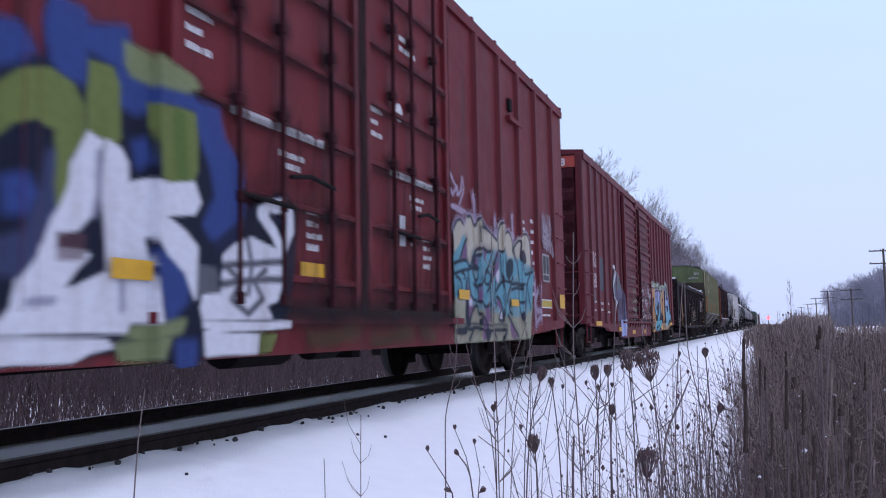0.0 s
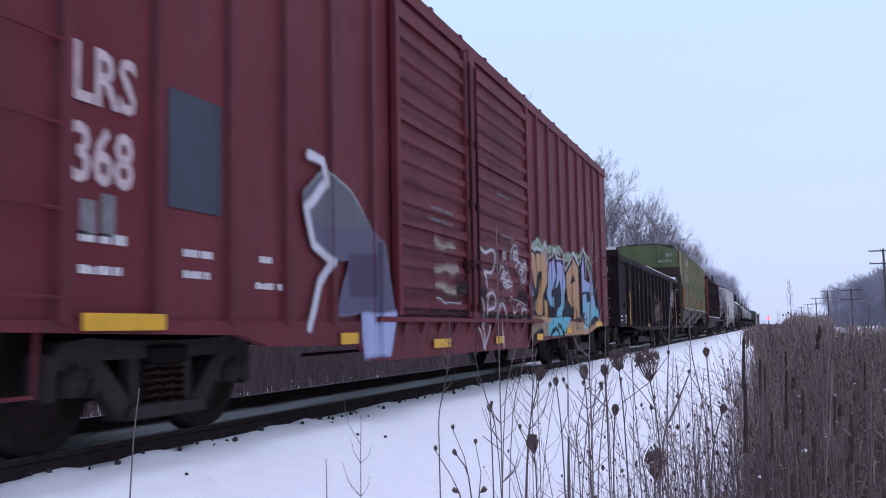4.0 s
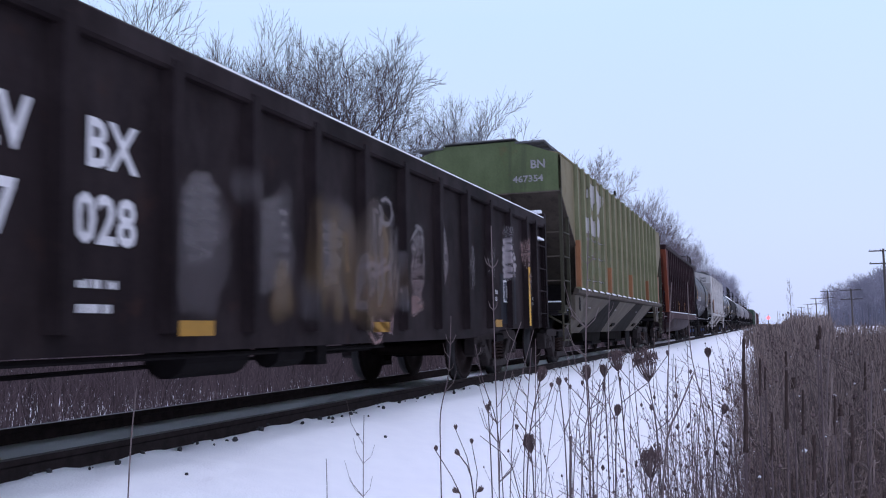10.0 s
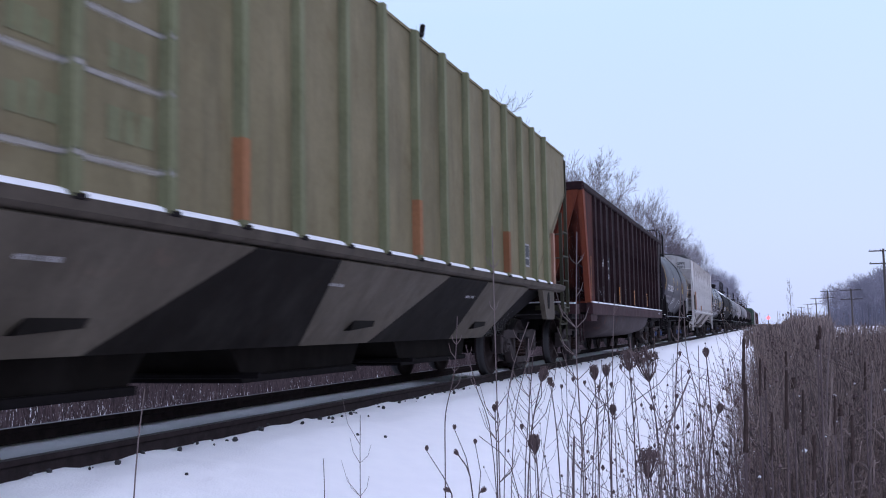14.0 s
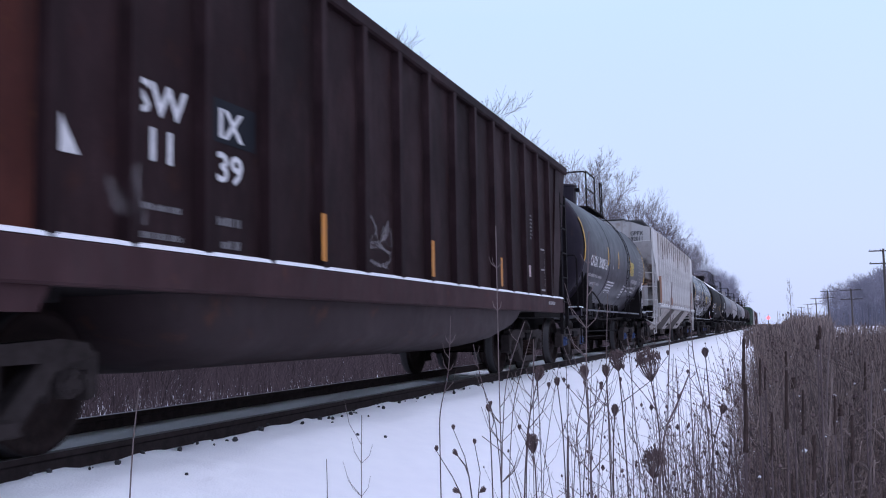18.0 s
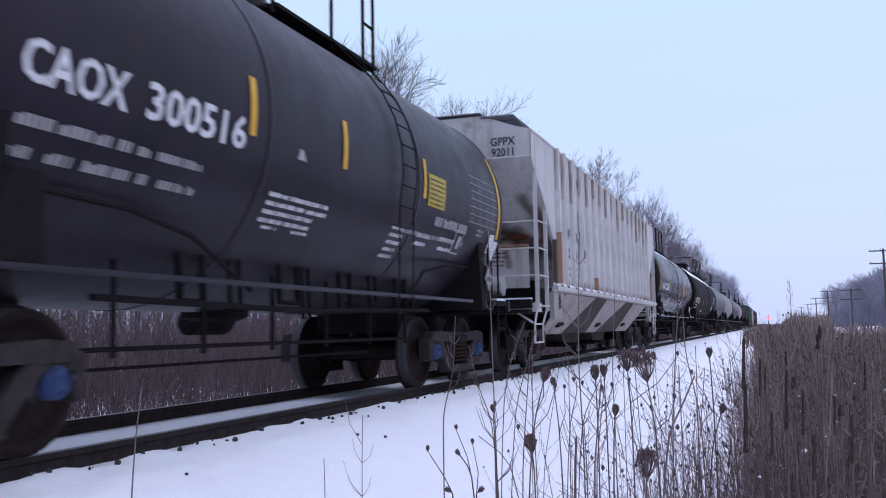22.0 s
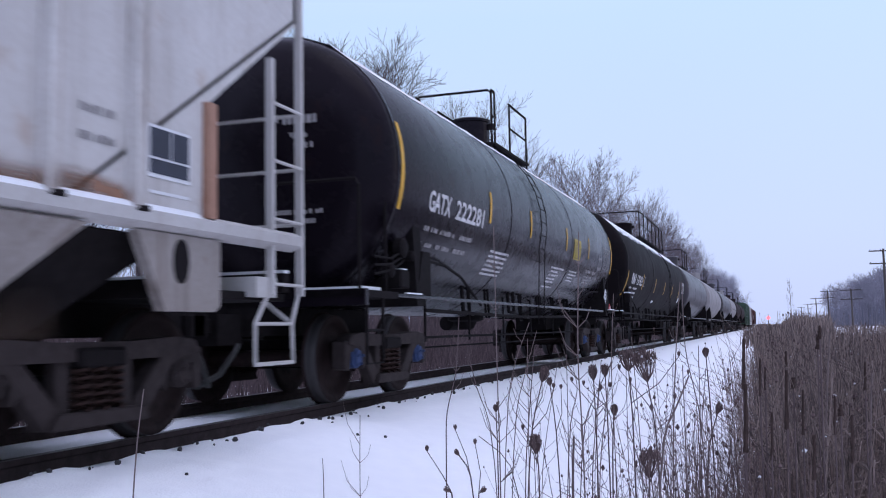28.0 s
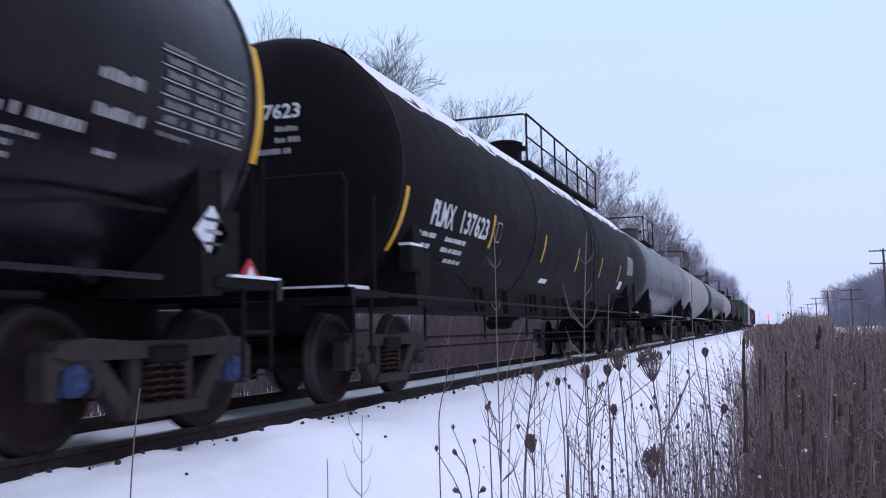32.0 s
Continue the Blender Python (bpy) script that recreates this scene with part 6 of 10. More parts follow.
    graffiti(car, 5.0, 8.0, 0.95, 2.2, [
        (dim, dim, 0.0, 0.07, 0.22, [scrawl(6.47, 7.21, 1.67, 1.75, 6, 60), scrawl(6.53, 7.21, 1.67, 1.75, 8, 61), scrawl(6.47, 7.37, 1.38, 1.47, 8, 65), scrawl(6.53, 7.37, 1.38, 1.47, 9, 66), scrawl(6.48, 7.20, 1.17, 1.25, 6, 70), scrawl(6.54, 7.20, 1.17, 1.25, 7, 71)]),
        (dim, dim, 0.0, 0.020, 0.75, [scrawl(6.47, 7.21, 1.67, 1.75, 6, 60), scrawl(6.53, 7.21, 1.67, 1.75, 8, 61), scrawl(6.47, 7.37, 1.38, 1.47, 8, 65), scrawl(6.53, 7.37, 1.38, 1.47, 9, 66), scrawl(6.48, 7.20, 1.17, 1.25, 6, 70), scrawl(6.54, 7.20, 1.17, 1.25, 7, 71)]),
        # A pale straight line along the sill, apart from the tags.
        (chalk, chalk, 0.006, 0.014, 0.8, [[(6.49, 1.06), (7.38, 1.07)]]),
    ], rel, label="faint spray-painted tags and a pale line along the sill")
    ice = (0.40, 0.45, 0.56)
    body = [(3.87, 2.1), (4.43, 1.96), (5.03, 1.55), (5.23, 0.95), (4.12, 0.91), (4.4, 1.4), (3.91, 1.39), (3.54, 1.62), (3.48, 1.87), (3.87, 2.1)]
    crest = [(3.87, 2.1), (4.43, 1.96), (4.74, 1.73), (4.0, 1.67), (3.55, 1.7), (3.5, 1.87), (3.87, 2.1)]
    rim = [(3.55, 2.2), (3.82, 2.2), (3.88, 2.02), (3.5, 1.76), (3.63, 1.45), (4.0, 1.34), (3.72, 1.14), (3.54, 0.76)]
    gap = [(4.31, 1.41), (4.95, 1.45), (4.93, 1.08), (4.35, 1.06), (4.31, 1.41)]
    foot = [(4.6, 0.92), (5.3, 0.9), (5.15, 0.5), (4.66, 0.51), (4.6, 0.92)]
    graffiti(car, 3.0, 5.8, 0.44, 2.4, [
        (ice, (0.36, 0.4, 0.6), 0.0, 0.05, 0.95, [body, foot]),
        ((0.46, 0.56, 0.47), (0.46, 0.56, 0.47), 0.0, 0.06, 0.85, [crest]),
        ((0.10, 0.09, 0.14), (0.10, 0.09, 0.14), 0.0, 0.03, 0.9, [gap]),
        ((0.06, 0.04, 0.07), (0.06, 0.04, 0.07), 0.012, 0.03, 0.85, [body]),
        ((0.60, 0.58, 0.62), (0.55, 0.55, 0.6), 0.03, 0.03, 0.9, [rim]),
    ], rel, step=0.02, wobble=0.01, label="pale blue spray-painted figure", filled=True)
    for y in (2.25, 16.55):
        truck(car, y)
    coupler(car, 0.0, -1)
    coupler(car, L, 1)


# ---- gondola, hoppers ----
def gondola():
    L, hw = 16.15, 1.50
    car = rolling("gondola_car", "weathered black steel gondola with upright posts and snow along its rim", "freight car", 39.92)
    mat = M["black"]
    low = [(0.05, 0.74), (2.6, 0.72), (4.2, 0.62), (12.0, 0.62), (13.6, 0.72), (L - 0.05, 0.74), (L - 0.05, 2.52), (0.05, 2.52)]
    for s in (1, -1):
        part("side_sheet", one_prism(low, "x", s * hw, s * (hw - 0.03)), mat, car)
        part("top_chord", one_box(min(s * (hw - 0.06), s * (hw + 0.075)), max(s * (hw - 0.06), s * (hw + 0.075)), 0, L, 2.42, 2.595, bevel=0.02), mat, car)
        part("snow", one_box(min(s * (hw - 0.05), s * (hw + 0.055)), max(s * (hw - 0.05), s * (hw + 0.055)), 6.0, L - 0.05, 2.595, 2.612), M["carsnow"], car, "snow along the rim")
    spots = [1.72, 2.90, 3.70, 4.63, 5.62, 6.60, 7.60, 8.62, 9.66, 10.74, 11.80, 12.84, 13.86, 14.86]
    bm = one_prism([(hw - 0.002, -0.09), (hw + 0.085, -0.055), (hw + 0.085, 0.055), (hw - 0.002, 0.09)], "z", 0.74, 2.49)
    me = finish("side_post", bm)
    me.materials.append(mat)
    for y in spots:
        part("side_post", me, None, car).location = (0, y, 0)
    for y, w in ((0.0, 1), (L, -1)):
        bm = one_box(-hw, hw, min(y, y + w * 0.05), max(y, y + w * 0.05), 0.74, 2.6)
        wall = part("end_wall", bm, mat, car, "ribbed black end")
        for z in (0.95, 1.38, 1.82, 2.26):
            part("corrugation", one_prism([(y, z - 0.1), (y - w * 0.07, z - 0.06), (y - w * 0.07, z + 0.06), (y, z + 0.1)], "x", -hw + 0.2, hw - 0.2), mat, wall)
        part("end_chord", one_box(-hw - 0.07, hw + 0.07, min(y - w * 0.09, y + w * 0.06), max(y - w * 0.09, y + w * 0.06), 2.48, 2.68, bevel=0.02), mat, car)
        part("snow", one_box(-hw, hw, min(y - w * 0.07, y + w * 0.05), max(y - w * 0.07, y + w * 0.05), 2.68, 2.74), M["carsnow"], car, "snow on the end rim")
        for s in (-1, 1):
            part("corner_post", one_box(min(s * hw, s * (hw + 0.06)), max(s * hw, s * (hw + 0.06)), min(y, y + w * 0.14), max(y, y + w * 0.14), 0.74, 2.52), mat, car)
    part("floor", one_box(-hw + 0.03, hw - 0.03, 0.05, L - 0.05, 0.95, 1.02), M["under"], car)
    part("load", one_box(-hw + 0.03, hw - 0.03, 0.06, L - 0.06, 1.02, 1.9), M["carsnow"], car, "snow lying in the body")
    underframe(car, L, 0.76, 0.95)
    brake_gear(car, 7.0, 0.58)
    # ladder bays at both ends, trailing one framed
    for y in (L - 0.72, L - 0.08):
        part("ladder_stile", one_box(hw, hw + 0.09, y - 0.04, y + 0.04, 0.74, 2.48), mat, car)
    rungs(car, hw + 0.01, L - 0.7, L - 0.1, (0.98, 1.35, 1.72, 2.10), material="black")
    part("snow", one_box(hw + 0.0, hw + 0.07, L - 0.68, L - 0.12, 2.20, 2.235), M["carsnow"], car, "snow on the ladder top")
    rungs(car, hw, 0.25, 0.85, (1.22, 1.62), material="black")
    rungs(car, -0.02, 0.55, 1.28, (1.02, 1.45, 1.85), axis="x", material="black", off=-0.12)
    for z in (1.46, 1.86):
        part("snow", one_box(0.57, 1.26, -0.16, -0.13, z - 0.005, z + 0.012), M["carsnow"], car, "snow on a rung")
    # yellow marks and lettering
    for y in (1.66, 14.8):
        quad_part("reflector", car, on_side(hw + 0.089, y, 0.77), 0.10, 0.92, M["yellow"], "upright yellow reflector")
    for y, z in ((2.98, 0.74), (5.62, 0.72), (8.9, 0.72), (13.0, 0.76)):
        quad_part("reflector", car, on_side(hw + 0.006 if y != 5.62 else hw + 0.09, y, z), 0.40 if y != 13.0 else 0.5, 0.10, M["amber2"], "dirty yellow reflector")
    for text, y, z in (("ZV", 3.97, 1.70), ("BX", 4.84, 1.70), ("97", 3.97, 1.26), ("028", 4.76, 1.26)):
        word(car, text, 0.40, on_side(hw + 0.006 if text != "028" else hw + 0.006, y, z), squeeze=0.9)
    lines_of_print(car, [(0, 0.14, 0.36, 0.06), (0, 0, 0.34, 0.06), (0.95, 0.14, 0.34, 0.05), (0.95, 0.0, 0.3, 0.05)], on_side(hw + 0.006, 3.84, 0.86), seed=21)
    lines_of_print(car, [(0.05, 0.05, 0.42, 0.045), (0.05, -0.05, 0.38, 0.045), (0.85, 0.06, 0.3, 0.05), (0.9, -0.02, 0.16, 0.05), (0.95, -0.1, 0.1, 0.05)], on_side(hw + 0.006, 0.45, 0.93), seed=22)
    lines_of_print(car, [(0, 0.1, 0.3, 0.06), (0, 0, 0.26, 0.06), (1.9, 0.06, 0.3, 0.05), (1.9, -0.02, 0.32, 0.05), (2.35, 0.06, 0.3, 0.05), (2.35, -0.02, 0.3, 0.05)], on_side(hw + 0.006, 13.0, 1.12), seed=23)
    quad_part("paint_patch", car, on_side(hw + 0.005, 13.46, 0.80), 0.84, 0.72, M["patch"], "dark blue-black paint patch")
    f = quad_part("data_panel", car, on_side(hw + 0.009, 13.60, 1.11), 0.50, 0.32, M["letter"], "framed data panel")
    quad_part("panel_field", f, on_side(hw + 0.012, 13.63, 1.135), 0.44, 0.27, M["bluepanel"])
    quad_part("panel_field", f, on_side(hw + 0.015, 13.72, 1.18), 0.18, 0.17, M["letterdim"])
    word(car, "ZVBX", 0.16, on_front(-0.095, 0.82, 2.51), material=M["letterfaint"], squeeze=1.15)
    word(car, "97028", 0.20, on_front(-0.075, 0.84, 2.10), material=M["letterdim"], squeeze=0.95)
    part("jack_pad", one_box(hw, hw + 0.05, 1.05, 1.3, 1.22, 1.36), mat, car)
    relief = hat(spots, hw, 0.18, 0.085)
    pale, rosy = (0.20, 0.18, 0.18), (0.24, 0.16, 0.15)
    eight_a = [(9.86, 1.64), (9.99, 1.76), (10.16, 1.85), (10.3, 1.8), (10.31, 1.48), (10.3, 1.25), (10.19, 1.14), (9.99, 1.15), (9.91, 1.26), (9.93, 1.41), (9.99, 1.47), (10.02, 1.61), (9.86, 1.63)]
    oval_a = [(10.77, 1.53), (10.8, 1.7), (10.92, 1.87), (11.05, 1.85), (11.14, 1.61), (11.09, 1.39), (10.96, 1.25), (10.82, 1.3), (10.77, 1.45)]
    oval_b = [(10.88, 1.41), (10.88, 1.58), (10.96, 1.68), (11.02, 1.56), (10.99, 1.42)]
    knot_a = [(11.77, 1.53), (11.94, 1.72), (12.04, 1.56), (12.21, 1.52), (11.93, 1.45), (12.04, 1.28), (12.15, 1.42)]
    ring_a = [(9.13, 2.02), (9.23, 2.05), (9.36, 2.03), (9.42, 1.94), (9.34, 1.83), (9.21, 1.8), (9.08, 1.82)]
    ring_b = [(9.08, 1.96), (9.13, 1.88), (9.06, 1.69)]
    smear_a = [(9.77, 1.05), (9.99, 1.09), (10.3, 1.01), (10.03, 0.91), (9.77, 0.92), (9.77, 1.05)]
    blot_a = [(8.69, 1.82), (8.96, 1.92), (9.11, 1.83), (9.31, 1.62), (9.42, 1.43), (9.06, 1.46), (8.62, 1.36), (8.54, 1.52), (8.69, 1.82)]
    blot_b = [(8.93, 1.25), (9.48, 1.37), (9.54, 1.16), (9.27, 0.94), (8.93, 0.94), (8.55, 1.01), (8.54, 1.22), (8.93, 1.25)]
    blot_c = [(8.3, 1.71), (8.41, 1.7), (8.46, 1.53), (8.42, 1.35), (8.31, 1.29), (8.3, 1.71)]
    streak_a = [(8.58, 1.33), (8.79, 1.4), (9.04, 1.36), (9.21, 1.43)]
    streak_b = [(8.7, 1.32), (8.93, 1.27), (9.32, 1.37)]
    drip_a = [(8.84, 0.84), (8.94, 0.75), (9.08, 0.71)]
    drip_b = [(9.07, 0.84), (9.33, 0.71), (9.38, 0.85)]
    drip_c = [(8.8, 0.72), (8.94, 0.62), (9.08, 0.65)]
    ochre, mist = (0.16, 0.11, 0.06), (0.13, 0.115, 0.12)
    graffiti(car, 5.6, 15.4, 0.6, 2.3, [
        (pale, mist, 0.012, 0.05, 0.55, [scribble(5.98, 1.5, 0.5, 0.6, 7, 64), scribble(6.95, 1.4, 0.55, 0.75, 8, 65), scribble(7.95, 1.4, 0.5, 0.6, 6, 66)]),
        (mist, mist, 0.04, 0.12, 0.4, wild(5.7, 8.3, 0.95, 1.8, 7, 31) + glyph("o", 5.75, 1.0, 0.5, 0.7)),
        ((0.15, 0.12, 0.10), (0.17, 0.11, 0.07), 0.0, 0.16, 0.55, [blot_a, blot_b, blot_c]),
        (ochre, ochre, 0.04, 0.12, 0.5, wild(7.0, 9.2, 0.85, 1.75, 7, 32) + [streak_a]),
        (pale, rosy, 0.012, 0.03, 0.75, [streak_a, streak_b, drip_a, drip_b, drip_c, ring_a, ring_b]),
        (rosy, rosy, 0.0, 0.05, 0.35, [smear_a]),
        (mist, mist, 0.0, 0.06, 0.35, [eight_a, oval_a + oval_a[:1]]),
        (pale, rosy, 0.006, 0.022, 0.6, [eight_a, oval_a, oval_b, scribble(10.15, 1.70, 0.34, 0.34, 6, 51), scribble(10.11, 1.33, 0.34, 0.36, 6, 52), scribble(10.97, 1.64, 0.30, 0.58, 9, 53), scribble(10.95, 1.30, 0.24, 0.14, 3, 54)]),
        (rosy, rosy, 0.012, 0.04, 0.55, [scribble(10.03, 1.00, 0.42, 0.20, 4, 55)]),
        (pale, mist, 0.010, 0.035, 0.5, [knot_a, scribble(12.05, 1.60, 0.42, 0.36, 6, 56), scribble(12.05, 1.32, 0.30, 0.22, 4, 57), scribble(12.95, 1.62, 0.34, 0.50, 6, 58)]),
        ((0.34, 0.30, 0.31), (0.34, 0.30, 0.31), 0.016, 0.05, 0.8, [scribble(13.72, 1.72, 0.24, 0.60, 6, 59), scribble(14.12, 1.66, 0.40, 0.42, 5, 60)]),
        (rosy, pale, 0.014, 0.045, 0.65, [scribble(14.98, 1.92, 0.62, 0.44, 6, 61), scribble(15.08, 1.46, 0.50, 0.40, 5, 62)]),
        (mist, mist, 0.010, 0.04, 0.6, [scribble(13.88, 2.12, 0.5, 0.2, 4, 63)] + wild(8.5, 9.6, 0.95, 1.9, 12, 48, 0.8)),
    ], relief, step=0.02, wobble=0.008, label="faded grey, ochre and pink spray-painted graffiti", filled=True)
    graffiti(car, 0.1, 0.75, 1.05, 1.5, [((0.26, 0.26, 0.32), (0.26, 0.26, 0.32), 0.03, 0.05, 0.6, wild(0.2, 0.6, 1.18, 1.36, 5, 37))], lambda y: hw, label="pale spray-painted tag")
    truck(car, 1.70, snowy=True)
    truck(car, 14.75)
    coupler(car, 0.0, -1)
    coupler(car, L, 1)


def hopper_slope(car, x_top, x_low, cuts, z_top, z_low, mats, name="slope_sheet"):
    """The inclined lower side, in panels; dark ones paint in the shade between bays. cuts: places along the top and the
    bottom edge.
    """
    for (a, c), (b, d), m in zip(cuts, cuts[1:], mats):
        # An inset dark sheet stands for the unlit void past the last bay.
        dx = 0.16 if m == "under" else 0.0
        part(name, slab(bmesh.new(), [(x_top - dx, a, z_top), (x_low - dx, c, z_low), (x_low - dx, d, z_low), (x_top - dx, b, z_top)], -0.02), M[m], car)
    a, c = cuts[0]
    b, d = cuts[-1]
    part(name, slab(bmesh.new(), [(-x_top, a, z_top), (-x_top, b, z_top), (-x_low, d, z_low), (-x_low, c, z_low)], -0.02), M[mats[1]], car)


def covered_hopper(front, L, mat, end_mat, light, dark, cuts, stripes, ribs, label, posts, frame_mat, rust_posts, nose, blue=False):
    """Three-bay covered hopper: ribbed sides, slant end bays with ladders, sloped hoppers, roof walk."""
    hw, zs, ze, zr = 1.56, 1.50, 3.95, 4.26
    edge, edge_z, sill_at, bracket, lad, lad_w = nose
    car = rolling("covered_hopper", label, "freight car", front)
    poly = [(edge, zs), (L - 1.27, zs), (L - 1.27, 2.30), (L - 0.04, 3.22), (L - 0.04, ze), (0.04, ze), (0.04, 3.30 if edge < 1.5 else 3.55), (edge, edge_z)]
    for s in (1, -1):
        part("side_sheet", one_prism(poly, "x", s * (hw - 0.03), s * hw), mat, car)
    # slanting end sheets and upright upper ends
    for y, w in ((0.04, 1), (L - 0.04, -1)):
        top = 3.55 if w > 0 and edge > 1.5 else 3.28
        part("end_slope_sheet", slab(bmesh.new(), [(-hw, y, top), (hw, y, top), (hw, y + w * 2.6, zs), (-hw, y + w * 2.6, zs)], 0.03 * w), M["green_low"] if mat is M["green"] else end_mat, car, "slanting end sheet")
        part("end_wall", one_prism([(-hw, top - 0.02), (hw, top - 0.02), (hw, ze), (0.75, zr), (-0.75, zr), (-hw, ze)], "y", y, y + w * 0.03), end_mat, car)
        part("bulkhead", one_prism([(-0.95, 0.98), (0.95, 0.98), (1.1, 1.62), (-1.1, 1.62)], "y", y + w * 2.3, y + w * 2.34), M["under"], car)
        e0 = edge if w > 0 else 1.27
        part("end_edge_post", one_box(hw - 0.02, hw + 0.05, min(y + w * (e0 - 0.06), y + w * (e0 + 0.04)), max(y + w * (e0 - 0.06), y + w * (e0 + 0.04)), zs, edge_z + 0.02), M["rustpost"] if w < 0 or mat is M["green"] else M["greylight"], car, "rust-stained edge post")
        part("end_sill", one_box(-1.5, 1.5, min(y, y + w * 0.10), max(y, y + w * 0.10), 1.05, 1.20), M["under"], car)
        part("corner_sill", one_box(1.02, 1.54, min(y + w * (lad - 0.05), y + w * (lad + 0.25)), max(y + w * (lad - 0.05), y + w * (lad + 0.25)), 1.0, 1.15), frame_mat, car)
        part("end_floor", one_box(-1.45, 1.45, min(y, y + w * 1.4), max(y, y + w * 1.4), 0.98, 1.04), M["under"], car)
        part("snow", one_box(-1.3, 1.5, min(y + w * 0.01, y + w * 0.09), max(y + w * 0.01, y + w * 0.09), 1.20, 1.225), M["carsnow"], car, "snow on the end sill")
        part("centre_sill", one_box(-0.35, 0.35, min(y, y + w * 1.6), max(y, y + w * 1.6), 0.72, 1.05), M["under"], car)
    # roof with hatches and the walkway grating
    part("roof", one_prism([(-hw - 0.02, ze), (hw + 0.02, ze), (hw + 0.02, ze + 0.03), (0.75, zr - 0.08), (-0.75, zr - 0.08), (-hw - 0.02, ze + 0.03)], "y", 0.05, L - 0.05), mat, car)
    for s in (-1, 1):
        walk_bm = bmesh.new()
        for k in range(13):
            x = s * 1.0 + (k - 6) * 0.044
            box(walk_bm, x - 0.012, x + 0.012, 0.02, L - 0.02, zr - 0.035, zr - 0.012)
        for y in np.arange(0.02, L, 0.35):
            box(walk_bm, s * 1.0 - 0.28, s * 1.0 + 0.28, y - 0.012, y + 0.012, zr - 0.05, zr - 0.02)
        tube(walk_bm, [(s * 1.28, 0.03, zr - 0.03), (s * 1.50, 0.08, ze + 0.02)], 0.018, 5)
        part("running_board", walk_bm, M["roofwalk"], car, "grated roof walk")
    for y, w in ((0.02, 1), (L - 0.02, -1)):
        cross = one_box(-0.72, 0.72, min(y - w * 0.02, y + w * 0.42), max(y - w * 0.02, y + w * 0.42), zr + 0.03, zr + 0.055, bevel=0.006)
        part("cross_walk", cross, M["roofwalk"], car, "grated walk across the roof's end")
    for k in range(8):
        y = 1.2 + (L - 2.4) * k / 7
        part("roof_hatch", one_box(-0.45, 0.45, y - 0.7, y + 0.7, zr - 0.10, zr + 0.06, bevel=0.03), mat, car)
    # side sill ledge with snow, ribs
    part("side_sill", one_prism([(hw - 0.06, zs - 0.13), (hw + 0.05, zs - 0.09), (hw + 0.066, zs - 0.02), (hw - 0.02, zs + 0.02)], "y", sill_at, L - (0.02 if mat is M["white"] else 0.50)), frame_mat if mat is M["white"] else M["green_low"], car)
    part("side_sill", one_prism([(-hw + 0.06, zs - 0.14), (-hw - 0.07, zs - 0.12), (-hw - 0.07, zs - 0.02), (-hw + 0.02, zs + 0.02)], "y", sill_at, L - 0.02), frame_mat, car)
    bm = one_prism([(hw - 0.002, -0.06), (hw + 0.075, -0.042), (hw + 0.075, 0.042), (hw - 0.002, 0.06)], "z", zs - 0.02, ze + 0.03)
    me = finish("side_post", bm)
    me.materials.append(M["white_post"] if mat is M["white"] else M["green_rib"])
    for y in ribs:
        part("side_post", me, None, car).location = (0, y, 0)
    # Dark boxes stand in for the black notches under the ribs.
    foot = finish("post_notch", one_box(hw - 0.01, hw + 0.077, -0.06, 0.06, zs - 0.035, zs + 0.004, bevel=0.008))
    foot.materials.append(M["under"])
    for y in ribs:
        part("post_notch", foot, None, car).location = (0, y + 0.03, 0)
    edges = [1.42, *ribs, L - 1.42]
    for a, b in zip(edges, edges[1:]):
        if b - a > 0.3:
            g = 0.02 + 0.10 * ((a * 7.3) % 1)
            part("snow", one_prism([(hw + 0.002, zs - 0.01), (hw + 0.058, zs - 0.02), (hw + 0.042, zs + 0.012), (hw + 0.002, zs + 0.03)], "y", a + g, b - g * 0.5), M["carsnow"], car, "snow on the sill ledge")
    for y in rust_posts:
        part("rust_patch", one_prism([(hw, -0.066 + y), (hw + 0.081, -0.047 + y), (hw + 0.081, 0.047 + y), (hw, 0.066 + y)], "z", zs + 0.03, zs + (0.95 if y < 2 else 0.62 if mat is M["green"] else 0.3)), M["rustorange"] if mat is M["green"] else M["rustpost"], car, "rust-orange repaired post foot")
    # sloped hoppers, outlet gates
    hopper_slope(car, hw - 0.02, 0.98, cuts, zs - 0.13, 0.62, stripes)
    soot_shade = (0.05, 0.034, 0.026) if mat is M["white"] else (0.014, 0.012, 0.010)

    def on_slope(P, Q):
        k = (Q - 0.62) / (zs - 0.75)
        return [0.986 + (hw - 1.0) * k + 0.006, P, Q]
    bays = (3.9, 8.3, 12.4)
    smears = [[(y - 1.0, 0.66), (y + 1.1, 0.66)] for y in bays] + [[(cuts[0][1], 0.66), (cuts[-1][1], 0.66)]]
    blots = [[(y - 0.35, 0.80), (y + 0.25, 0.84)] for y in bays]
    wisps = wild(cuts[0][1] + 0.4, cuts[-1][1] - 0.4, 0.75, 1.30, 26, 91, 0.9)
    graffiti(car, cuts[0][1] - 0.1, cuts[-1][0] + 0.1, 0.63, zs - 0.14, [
        (soot_shade, soot_shade, 0.03, 0.34, 0.72, smears),
        (soot_shade, soot_shade, 0.002, 0.05, 0.35, wisps),
        (soot_shade, soot_shade, 0.06, 0.16, 0.75, blots),
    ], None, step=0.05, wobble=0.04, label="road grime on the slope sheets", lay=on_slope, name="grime")
